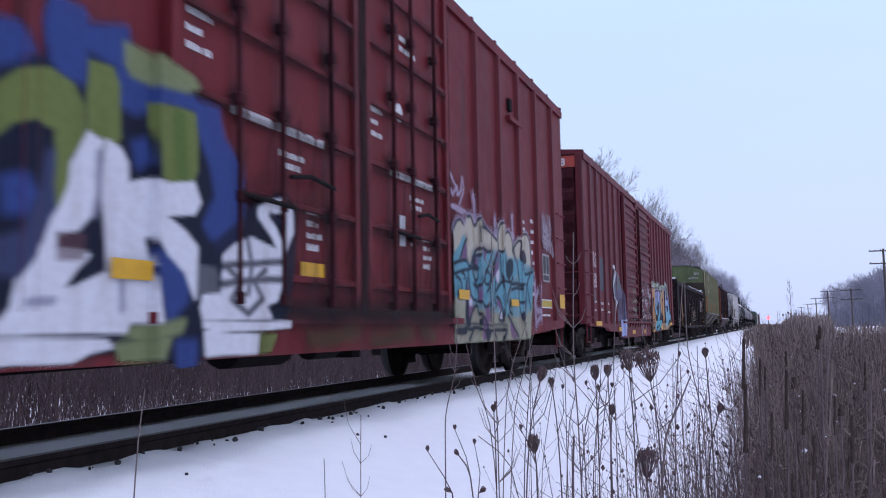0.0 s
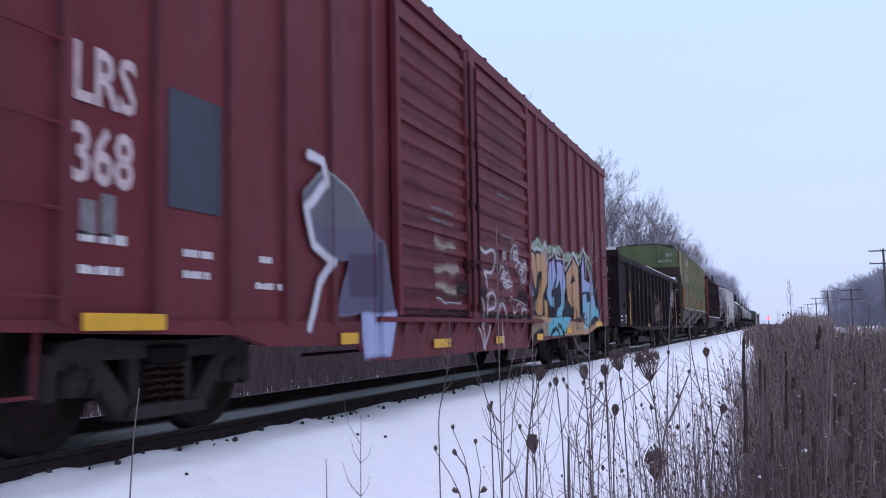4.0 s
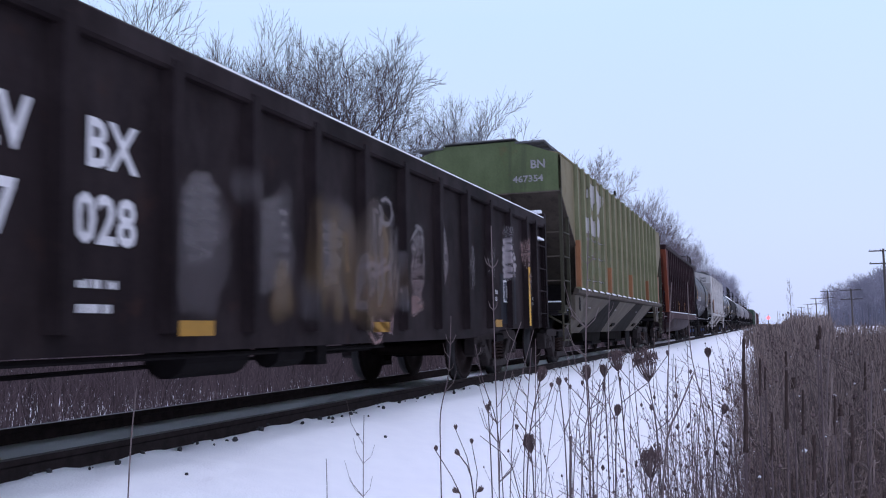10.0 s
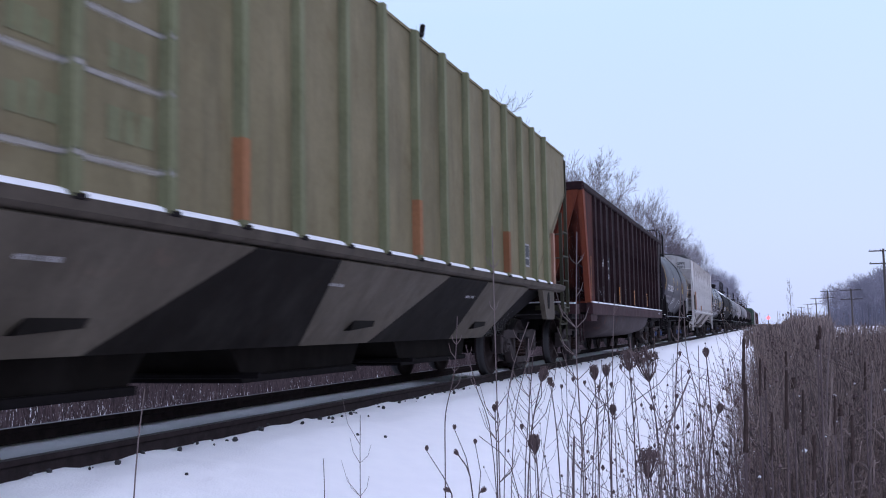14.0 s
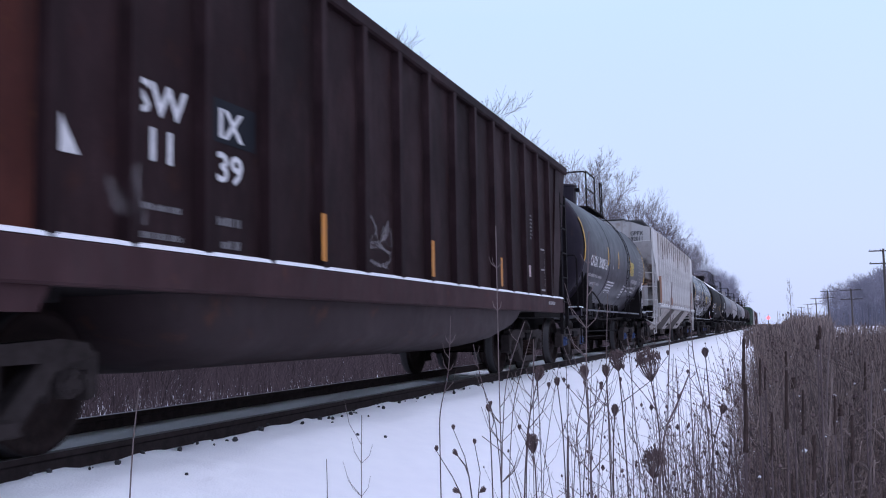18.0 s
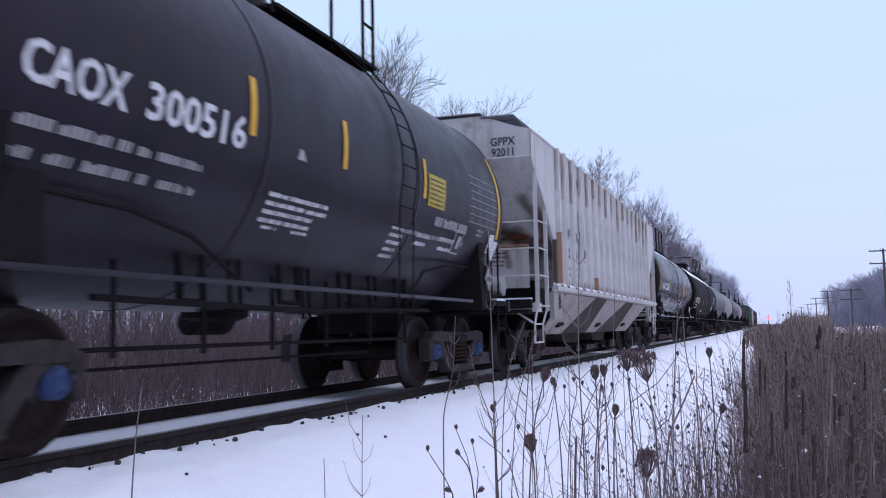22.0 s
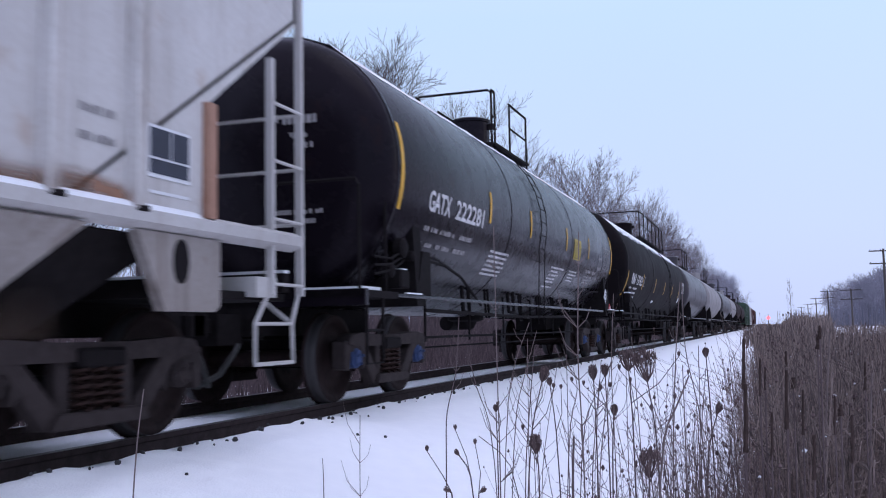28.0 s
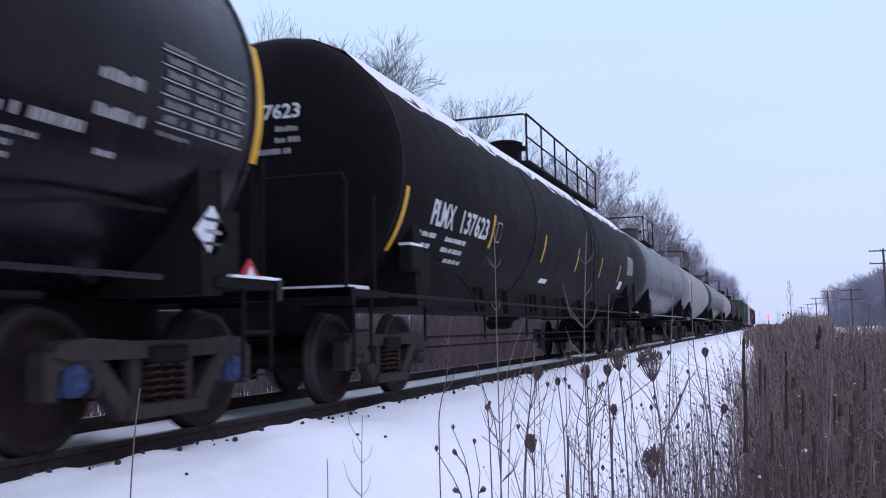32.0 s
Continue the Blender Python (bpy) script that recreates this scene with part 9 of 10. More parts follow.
    part("placard_holder", one_prism([(14.76, 1.26), (14.96, 1.445), (14.76, 1.63), (14.56, 1.445)], "x", 1.42, 1.44), M["placard"], car, "white diamond placard")
    for z in (1.36, 1.53):
        part("placard_bar", one_box(1.44, 1.446, 14.66, 14.86, z - 0.012, z + 0.012), M["letterblack"], car)
    part("placard_bar", one_box(1.44, 1.446, 14.67, 14.85, 1.43, 1.46), M["letterdim"], car)
    part("placard_post", one_box(1.38, 1.42, 14.72, 14.80, 1.1, 1.30), M["under"], car)
    part("triangle_placard", one_prism([(15.09, 1.13), (15.41, 1.13), (15.25, 1.29)], "x", 1.43, 1.45), M["placardred"], car, "red triangular placard")
    part("placard_field", one_prism([(15.18, 1.14), (15.32, 1.14), (15.25, 1.23)], "x", 1.452, 1.456), M["placard"], car)
    part("snow", one_box(1.44, 1.50, 14.95, 15.62, 1.135, 1.155), M["carsnow"], car, "snow on the end sill")
    # valves, drum and hoses in the opening of the front saddle
    for y, z, w in ((1.67, 1.62, 0.11), (1.93, 1.55, 0.06), (1.32, 1.36, 0.08)):
        bm = bmesh.new()
        lathe(bm, [(1.30, w * 0.4), (1.33, w), (1.42, w), (1.44, w * 0.7), (1.45, 0.01)], "x", 14, (0, y, z))
        part("brake_valve", bm, M["under"], car)
    part("valve_box", one_box(1.28, 1.45, 1.50, 1.76, 1.18, 1.38, bevel=0.02), M["under"], car)
    part("snow", one_box(1.36, 1.44, 1.56, 1.70, 1.38, 1.392), M["carsnow"], car, "snow on the valve box")
    part("snow", one_box(1.45, 1.485, 1.60, 2.04, 1.122, 1.136), M["carsnow"], car, "snow on the side sill")
    for k in range(3):
        part("air_pipe", bar([(1.40, 0.9, 1.30 + 0.09 * k), (1.42, 1.3, 1.36 + 0.06 * k), (1.38, 1.66, 1.45 + 0.06 * k), (1.32, 1.95, 1.52 + 0.03 * k)], 0.014, 6), M["under"], car)


def black_tank_dull():
    r, cz = 1.52, 2.49
    car = tank_car(139.55, (0.0, 20.45), (1.25, 19.6), r, cz, M["tank3"], "dull black long tank car with snow along its top", (11.0, 0.36, [(9.7, 17.4)], 0.80, 7), (1.95, 18.6), snow_cap=0.90)
    tank_writing(car, 2.32, r, cz, "PLMX", 0.42, -20, 0.76)
    tank_writing(car, 3.36, r, cz, "137623", 0.40, -20, 4.60)
    lines_of_print(car, [(0, 0, 0.55, 0.06), (0.0, -0.14, 0.5, 0.06), (0.9, 0.0, 0.8, 0.06), (0.9, -0.14, 0.8, 0.06), (1.2, -0.28, 0.7, 0.06)], on_tank(2.1, radians(-26), r + 0.008, cz), seed=81)
    hoop_mark(car, 1.40, r, cz, -36, -8, 0.10)
    for y in (4.78, 8.0, 11.0, 13.8, 16.6):
        hoop_mark(car, y, r, cz, -24, -6, 0.09)
    quad_part("notice", car, on_tank(8.6, radians(-38), r + 0.008, cz), 0.55, 0.09, M["placard"], "small white notice", 2)
    quad_part("notice", car, on_tank(17.0, radians(-30), r + 0.008, cz), 0.5, 0.22, M["placard"], "white notice", 2)
    lines_of_print(car, [(0, -0.05 * k, 1.0, 0.03) for k in range(10)], on_tank(17.9, radians(4), r + 0.008, cz), seed=82)
    f = quad_part("data_panel", car, on_tank(5.0, radians(-20), r + 0.008, cz), 0.24, 0.3, M["letterdim"], "framed data panel", 3)
    quad_part("panel_field", f, on_tank(5.03, radians(-19), r + 0.013, cz), 0.18, 0.25, M["tank3"], "", 3)
    def on_head(x, z):
        return lambda p, q: (x + p, 1.23 - 0.42 * math.sqrt(max(0.0, 1 - (math.hypot(x + p, z + q - cz) / r) ** 2.5)), z + q)
    word(car, "137623", 0.22, on_head(-0.12, 3.0), material=M["letter"])
    lines_of_print(car, [(0.1, 0, 0.3, 0.06), (0.1, -0.12, 0.3, 0.06), (-0.1, -0.24, 0.4, 0.06)], on_head(0.15, 2.85), seed=83, material=M["letterdim"])
    part("valve_box", one_box(1.30, 1.48, 1.6, 2.0, 1.38, 1.66, bevel=0.03), M["under"], car)
    part("snow", one_box(1.32, 1.46, 1.62, 1.98, 1.66, 1.69), M["carsnow"], car, "snow on the valve box")


def far_cars():
    """The rest of the train, seen small along the track."""
    def tank(front, L, mat, label, cap=0.60):
        tank_car(front, (0.3, L - 0.3), (1.2, L - 1.2), 1.47, 2.52, mat, label, (L / 2, 0.4, [(L / 2 - 1.5, L / 2 + 1.5)], 0.75, 3), (2.0, L - 2.0), near=False, snow_cap=cap)

    def box_like(front, L, mat, label, top=4.4, name="boxcar", ribs=True):
        car = rolling(name, label, "freight car", front)
        boxcar_shell(car, L, 1.5, 0.85, top, mat)
        for y, w in ((0, -1), (L, 1)):
            corrugated_end(car, y, w, 1.5, 0.85, top, mat, 6)
        underframe(car, L)
        part("side_sill", one_box(1.45, 1.53, 0.5, L - 0.5, 0.65, 0.86), mat, car)
        if ribs:
            rib_set(car, [0.9 + 1.15 * k for k in range(int((L - 1) / 1.15))], 1.5, 0.86, top - 0.1, mat)
        part("sliding_door", one_box(1.5, 1.56, L / 2 - 1.5, L / 2 + 1.5, 0.9, top - 0.2), mat, car)
        for y in (2.1, L - 2.1):
            truck(car, y, False, False)
        coupler(car, 0, -1)
        coupler(car, L, 1)

    tank(161.0, 16.2, M["tankgrey"], "shiny dark grey tank car with a railed dome")
    tank(178.2, 17.6, M["tankwhite"], "dirty white tank car with rust stains")
    tank(196.9, 18.6, M["tankgrey"], "dark grey tank car under a strip of snow")
    tank(216.6, 16.8, M["tankwhite"], "white tank car with grey stains")
    tank(234.5, 18.0, M["brown"], "brown tank car far down the train", 0.3)
    tank(253.6, 21.0, M["brown"], "long brown tank car far down the train", 0.3)
    box_like(276.3, 17.0, M["fargreen"], "green boxcar far down the train", 4.2)
    box_like(294.5, 17.0, M["fargreen"], "green boxcar far down the train", 4.2)
    box_like(312.7, 17.5, M["white"], "pale boxcar far down the train", 4.2)
    box_like(331.4, 17.5, M["farred"], "dull red boxcar far down the train", 4.2)
    tank(350.0, 16.0, M["tank1"], "black tank car far down the train", 0.0)
    box_like(367.5, 17.5, M["farred"], "dull red boxcar far down the train", 4.3)
    box_like(386.2, 17.5, M["brown"], "brown boxcar far down the train", 4.3)


# ---- ground and track ----
def height(x, y):
    """The snow's height: level with the rails' feet on the track, falling to the field on both sides."""
    d = abs(x - TRACK)
    if d < 0.86:
        base = -0.125
    else:
        s = min(1.0, (d - 0.86) / 3.9)
        s = s * s * (3 - 2 * s)
        base = -0.10 - 0.62 * s
        if d < 1.5:
            base -= 0.0
    n = noise.noise(Vector((x * 0.9, y * 0.9, 0))) * 0.035 + noise.noise(Vector((x * 3.1, y * 3.1, 4))) * 0.012
    edge = min(1.0, max(0.0, (d - 0.9) / 0.5))
    ridge = max(0.0, 1 - abs(d - 1.02) / 0.22)
    bank = 0.5 + 1.3 * noise.noise(Vector((x * 1.5, y * 1.9, 9))) + 0.7 * noise.noise(Vector((x * 4.0, y * 5.2, 2)))
    lump = 0.045 * min(1.0, max(0.0, bank)) * ridge - 0.035 * max(0.0, 1 - abs(d - 0.90) / 0.10)
    lump += max(0.0, noise.noise(Vector((x * 5.3, y * 3.3, 19))) - 0.1) * 0.035 * (1 if 1.05 < d < 2.6 else 0)
    far = min(1.0, max(0.0, (math.hypot(x, y) - 60) / 200))
    return base + (n * edge + lump) * (1 - far) - 0.02 * far


def build_ground():
    def axis(parts):
        out = []
        for a, b, step in parts:
            out += list(np.arange(a, b - step * 0.25, step))
        return out + [parts[-1][1]]
    xs = axis([(-2500, -300, 550), (-300, -60, 60), (-60, -12, 4), (-12, -6.2, 0.4), (-6.2, -5.95, 0.05), (-5.95, -4.25, 0.17), (-4.25, -3.2, 0.06), (-3.2, 1.5, 0.16), (1.5, 12, 1.0), (12, 60, 8), (60, 300, 60), (300, 2500, 550)])
    ys = axis([(-60, 0, 10), (0, 3, 0.5), (3, 9, 0.08), (9, 16, 0.16), (16, 40, 0.5), (40, 160, 5), (160, 600, 40), (600, 4000, 600)])
    vs = [(x, y, height(x, y)) for x in xs for y in ys]
    n = len(ys)
    fs = [(i * n + j, (i + 1) * n + j, (i + 1) * n + j + 1, i * n + j + 1) for i in range(len(xs) - 1) for j in range(n - 1)]
    me = bpy.data.meshes.new("ground")
    me.from_pydata(vs, [], fs)
    for f in me.polygons:
        f.use_smooth = True
    thing("ground", me, M["snow"], "field and track bed under smooth fresh snow", "snow", kind="structure")


def build_track():
    prof = [(-0.036, 0.0), (0.036, 0.0), (0.036, -0.035), (0.012, -0.05), (0.010, -0.135), (0.07, -0.155), (0.07, -0.17), (-0.07, -0.17), (-0.07, -0.155), (-0.010, -0.135), (-0.012, -0.05), (-0.036, -0.035)]
    for s in (1, -1):
        x = TRACK + s * 0.7535
        bm = one_prism([(x + a, b) for a, b in prof], "y", -60, 420)
        r = thing("rail", bm, M["rail"], "brown steel rail half buried in snow", "rail", "rails", "structure")
        part("rail_head", one_box(x - 0.030, x + 0.030, -60, 420, 0.0, 0.0035), M["railtop"], r, "polished running surface")
    tie = finish("tie", one_box(-1.3, 1.3, -0.115, 0.115, -0.36, -0.168, bevel=0.012))
    tie.materials.append(M["tie"])
    bed = tagged(new("track_bed"), "tarred wooden ties buried in snow under the rails", "railway track", kind="structure")
    for k in range(80):
        o = part("tie", tie, None, bed)
        o.location = (TRACK, 2.0 + 0.54 * k, 0)
    # dark packed ballast and slush against the rail's outer side
    rng = random.Random(11)
    stone = bmesh.new()
    bmesh.ops.create_icosphere(stone, subdivisions=1, radius=1)
    for v in stone.verts:
        v.co *= rng.uniform(0.75, 1.15)
    base = finish("stone", stone)
    base.materials.append(M["stone"])
    heap = tagged(new("ballast"), "dark ballast stones poking out of the snow beside the rail", "gravel", kind="structure")
    for k in range(46):
        y = 3.9 + 0.61 * k + rng.uniform(-0.06, 0.06)
        x = TRACK + 1.10 + rng.gauss(0, 0.03)
        o = part("stone", base, None, heap)
        s = rng.uniform(0.019, 0.027)
        o.matrix_basis = Matrix.Translation((x, y, height(x, y) + s * 0.5)) @ Euler((rng.uniform(0, 6), rng.uniform(0, 6), rng.uniform(0, 6))).to_matrix().to_4x4() @ Matrix.Diagonal((s * 1.1, s, s * 0.9, 1))
    for k in range(110):
        y = 3.6 + 34 * rng.random() ** 1.6
        x = TRACK + 0.93 + abs(rng.gauss(0.06, 0.10)) if rng.random() < 0.9 else TRACK + rng.uniform(1.1, 1.9)
        o = part("stone", base, None, heap)
        s = rng.uniform(0.008, 0.020) * (1.35 if rng.random() < 0.12 else 1)
        o.matrix_basis = Matrix.Translation((x, y, height(x, y) + s * 0.25)) @ Euler((rng.uniform(0, 6), rng.uniform(0, 6), rng.uniform(0, 6))).to_matrix().to_4x4() @ Matrix.Diagonal((s * 1.2, s, s * 0.8, 1))


# ---- plants ----
def sticks(rows, sides=3):
    """Many thin tapered rods in one mesh. rows: (points, radius at the foot, radius at the tip)."""
    vs, fs = [], []
    for pts, r0, r1 in rows:
        n = len(pts)
        start = len(vs)
        for i, p in enumerate(pts):
            q = pts[min(i + 1, n - 1)]
            o = pts[max(i - 1, 0)]
            d = Vector(q) - Vector(o)
            d = d.normalized() if d.length > 1e-6 else Vector((0, 0, 1))
            a = d.cross(Vector((0.31, 0.87, 0.1))).normalized()
            b = d.cross(a)
            r = r0 + (r1 - r0) * i / (n - 1)
            for k in range(sides):
                t = 2 * math.pi * k / sides
                c = a * (math.cos(t) * r) + b * (math.sin(t) * r)
                vs.append((p[0] + c.x, p[1] + c.y, p[2] + c.z))
        for i in range(n - 1):
            for k in range(sides):
                s = start + i * sides
                fs.append((s + k, s + (k + 1) % sides, s + sides + (k + 1) % sides, s + sides + k))
    return vs, fs


def mesh_of(name, vs, fs, mat):
    me = bpy.data.meshes.new(name)
    me.from_pydata(vs, [], fs)
    me.materials.append(mat)
    me.update()
    return me


def grow_tree(seed, tall, spread=0.55, counts=(11, 8, 6, 5)):
    """A bare winter tree: upswept limbs that fork again and again into fine twigs. Returns trunk rods and twig rods."""
    rng = random.Random(seed)
    trunk, crown = [], []

    def limb(p, d, length, r, level):
        n = (7, 6, 5, 4, 3)[level]
        pts, q, v = [tuple(p)], p.copy(), d.copy()
        spots = [(q.copy(), v.copy())]
        for k in range(n):
            bend = 0.05 if level == 0 else 0.11
            v = (v + Vector((rng.gauss(0, bend), rng.gauss(0, bend), 0.035 + rng.gauss(0, 0.05)))).normalized()
            q = q + v * (length / n)
            pts.append(tuple(q))
            spots.append((q.copy(), v.copy()))
        (trunk if level < 2 else crown).append((pts, r, r * 0.30))
        if level == 4:
            return
        kids = counts[level]
        first = 0.26 if level == 0 else 0.22
        for j in range(kids):
            u = first + (1.0 - first) * (j + rng.uniform(0.2, 0.9)) / kids
            i = min(n, int(u * n))
            q, v = spots[i]
            if i < n:
                q = q.lerp(spots[i + 1][0], u * n - i)
            side = v.orthogonal().normalized()
            side.rotate(Matrix.Rotation(j * 2.4 + rng.uniform(-0.6, 0.6), 3, v))
            a = spread * rng.uniform(0.75, 1.2)
            nd = (v * math.cos(a) + side * math.sin(a) + Vector((0, 0, 0.10))).normalized()
            reach = length * rng.uniform(0.50, 0.76) * (1.05 - (0.5 if level == 0 else 0.35) * u)
            limb(q, nd, reach, max(0.004, r * (1 - 0.6 * u) * rng.uniform(0.55, 0.75)), level + 1)
    limb(Vector((0, 0, 0)), Vector((rng.gauss(0, 0.04), rng.gauss(0, 0.04), 1)).normalized(), tall * 0.86, tall * 0.0125, 0)
    return trunk, crown


def build_trees():
    rng = random.Random(23)
    kinds, kinds_mid, kinds_far = [], [], []
    for k, (tall, spread) in enumerate(((12.0, 0.66), (12.5, 0.56), (12.0, 0.76), (13.0, 0.50))):
        trunk, crown = grow_tree(40 + k, tall, spread)
        top = max(p[2] for rod in crown for p in rod[0])
        t = mesh_of("trunk", *sticks(trunk, 6), M["bark"])
        c = mesh_of("crown", *sticks([(p, max(a, 0.0075), max(b, 0.0055)) for p, a, b in crown], 3), M["twig"])
        kinds.append((t, c, top))
        # Copies by distance: paler twig colours stand for haze.
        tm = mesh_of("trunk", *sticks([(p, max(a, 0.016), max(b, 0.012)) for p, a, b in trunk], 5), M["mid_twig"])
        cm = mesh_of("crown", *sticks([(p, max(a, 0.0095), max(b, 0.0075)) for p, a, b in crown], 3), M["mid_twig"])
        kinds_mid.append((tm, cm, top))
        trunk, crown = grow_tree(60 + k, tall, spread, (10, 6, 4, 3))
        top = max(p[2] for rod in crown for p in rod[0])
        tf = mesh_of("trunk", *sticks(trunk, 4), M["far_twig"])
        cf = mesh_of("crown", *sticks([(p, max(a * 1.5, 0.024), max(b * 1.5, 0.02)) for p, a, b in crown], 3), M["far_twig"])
        kinds_far.append((tf, cf, top))

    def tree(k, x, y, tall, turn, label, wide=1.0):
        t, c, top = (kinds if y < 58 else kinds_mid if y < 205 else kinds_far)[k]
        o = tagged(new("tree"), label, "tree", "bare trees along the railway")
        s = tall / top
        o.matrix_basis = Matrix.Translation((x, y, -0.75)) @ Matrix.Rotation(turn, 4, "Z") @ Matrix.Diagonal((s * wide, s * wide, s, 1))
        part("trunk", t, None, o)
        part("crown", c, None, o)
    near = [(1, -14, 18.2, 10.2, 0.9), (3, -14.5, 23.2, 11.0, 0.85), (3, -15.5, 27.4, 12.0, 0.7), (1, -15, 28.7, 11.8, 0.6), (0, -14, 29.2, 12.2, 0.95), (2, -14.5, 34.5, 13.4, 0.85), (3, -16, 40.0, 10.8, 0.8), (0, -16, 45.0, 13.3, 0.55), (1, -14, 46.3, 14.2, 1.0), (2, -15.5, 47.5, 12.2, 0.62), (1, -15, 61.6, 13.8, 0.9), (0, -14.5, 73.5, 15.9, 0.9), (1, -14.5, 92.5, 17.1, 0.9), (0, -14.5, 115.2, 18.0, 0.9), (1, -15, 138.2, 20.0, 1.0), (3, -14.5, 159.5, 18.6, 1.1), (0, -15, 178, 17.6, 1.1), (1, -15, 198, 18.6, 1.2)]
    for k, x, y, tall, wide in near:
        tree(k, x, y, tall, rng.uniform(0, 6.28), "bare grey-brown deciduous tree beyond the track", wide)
    for k in range(34):
        y = rng.uniform(215, 420)
        b = 0.030 + 0.055 * (k + rng.random()) / 34
        tree(rng.randrange(4), -b * y - (3.0 if y < 260 else 0.0), y, (9 + 10 * min(1.0, (b - 0.026) / 0.018)) * y / 300, rng.uniform(0, 6.28), "distant bare tree beyond the track")
    for k in range(14):
        tree(rng.randrange(4), -19 - rng.uniform(0, 14), rng.uniform(14, 150), rng.uniform(6, 9), rng.uniform(0, 6.28), "bare tree standing behind the front row")
    # the wood across the field
    for k in range(130):
        y = rng.uniform(330, 520)
        x = 21 + (y - 330) * 0.03 + 62 * rng.random()
        tree(rng.randrange(4), x, y, (min(27, 12 + (x - 21) * 0.42 + (y - 330) * 0.02 + rng.uniform(-2, 2)) if k % 3 else rng.uniform(5, 9)), rng.uniform(0, 6.28), "distant bare tree of the wood across the field")
    rods = []
    for k in range(7000):
        if k % 2:
            y = rng.uniform(325, 500)
            x = 20 + (y - 325) * 0.03 + 64 * rng.random()
            h = rng.uniform(0.25, 1.0) * min(21, 8 + (x - 20) * 0.38)
        else:
            y, b = rng.uniform(290, 430), 0.027 + 0.07 * rng.random()
            x = -b * y
            h = rng.uniform(0.25, 1.0) ** 0.7 * (7 + 10 * min(1.0, (b - 0.026) / 0.02)) * y / 300
        r = rng.uniform(0.03, 0.07)
        q = (x + rng.gauss(0, 0.08) * h, y, h - 0.8)
        rods.append(([(x, y, -0.8), ((x + q[0]) / 2 + rng.gauss(0, 0.3), y, h * 0.5), q], r, r * 0.4))
        for _ in range(3):
            b = rng.uniform(0.3, 0.9)
            p = (x + (q[0] - x) * b, y, -0.8 + h * b)
            rods.append(([p, (p[0] + rng.gauss(0, 0.9), y + rng.gauss(0, 0.5), p[2] + rng.uniform(0.5, 2.2))], r * 0.6, r * 0.4))
    vs, fs = sticks(rods, 3)
    thing("distant_scrub", mesh_of("distant_scrub", vs, fs, M["scrub"]), None, "leafless scrub filling the distant woods, tinted pale by haze", "scrub", kind="stuff")
    # a slim young tree alone at the field's edge
    trunk, crown = [([(0, 0, 0), (0.1, 0, 7), (0.0, 0, 11), (0.15, 0, 15.2)], 0.10, 0.03)], []
    for k in range(34):
        z = 4 + 10 * (k / 34) ** 0.8
        s, w = rng.choice((-1, 1)), rng.uniform(0.5, 1.5) * (1.1 - z / 22)
        crown.append(([(0.05, 0, z), (s * w * 0.7, rng.gauss(0, 0.4), z + w * 0.9), (s * w, rng.gauss(0, 0.6), z + w * 2.0)], 0.035, 0.02))
    o = tagged(new("tree"), "thin lone young tree at the field's edge", "tree", "bare trees along the railway")
    o.location = (6.3, 300, -0.75)
    part("trunk", mesh_of("trunk", *sticks(trunk, 5), M["mid_twig"]), None, o)
    part("crown", mesh_of("crown", *sticks(crown, 3), M["mid_twig"]), None, o)


def build_brush():
    """The thicket beyond the track."""
    rng = random.Random(31)
    rows = []
    for k in range(17000):
        u = rng.random()
        y = 4 + 130 * u ** 1.8
        x = -9.0 - rng.expovariate(0.42) - rng.random() * 0.8
        z = height(x, y) - 0.05
        h = rng.uniform(0.7, 2.1) * (1.0 if rng.random() < 0.8 else 1.5)
        lx, ly = rng.gauss(0, 0.34) * h, rng.gauss(0, 0.34) * h
        r = rng.uniform(0.003, 0.0065) * (1 + y / 40)
        rows.append(([(x, y, z), (x + lx * 0.4, y + ly * 0.4, z + h * 0.6), (x + lx, y + ly, z + h)], r, r * 0.4))
        for _ in range(2):
            b = rng.uniform(0.25, 0.85)
            rows.append(([(x + lx * b, y + ly * b, z + h * b), (x + lx * b + rng.gauss(0, 0.2), y + ly * b + rng.gauss(0, 0.2), z + h * (b + 0.3))], r * 0.6, r * 0.3))
    for k in range(8500):
        y = 3 + 170 * rng.random() ** 1.5
        x = -10.3 - 14 * rng.random()
        z = height(x, y) - 0.05
        h = rng.uniform(1.6, 3.6)
        lx, ly = rng.gauss(0, 0.15) * h, rng.gauss(0, 0.15) * h
        r = rng.uniform(0.006, 0.012) * (1 + y / 50)
        rows.append(([(x, y, z), (x + lx * 0.4, y + ly * 0.4, z + h * 0.55), (x + lx, y + ly, z + h)], r, r * 0.4))
        for _ in range(2):
            b = rng.uniform(0.3, 0.75)
            rows.append(([(x + lx * b, y + ly * b, z + h * b), (x + lx * b + rng.gauss(0, 0.3), y + ly * b + rng.gauss(0, 0.3), z + h * (b + 0.25))], r * 0.6, r * 0.3))
    vs, fs = sticks(rows, 3)
    thing("brush", mesh_of("brush", vs, fs, M["brush"]), None, "dense leafless brown brush beyond the track", "brush", kind="stuff")


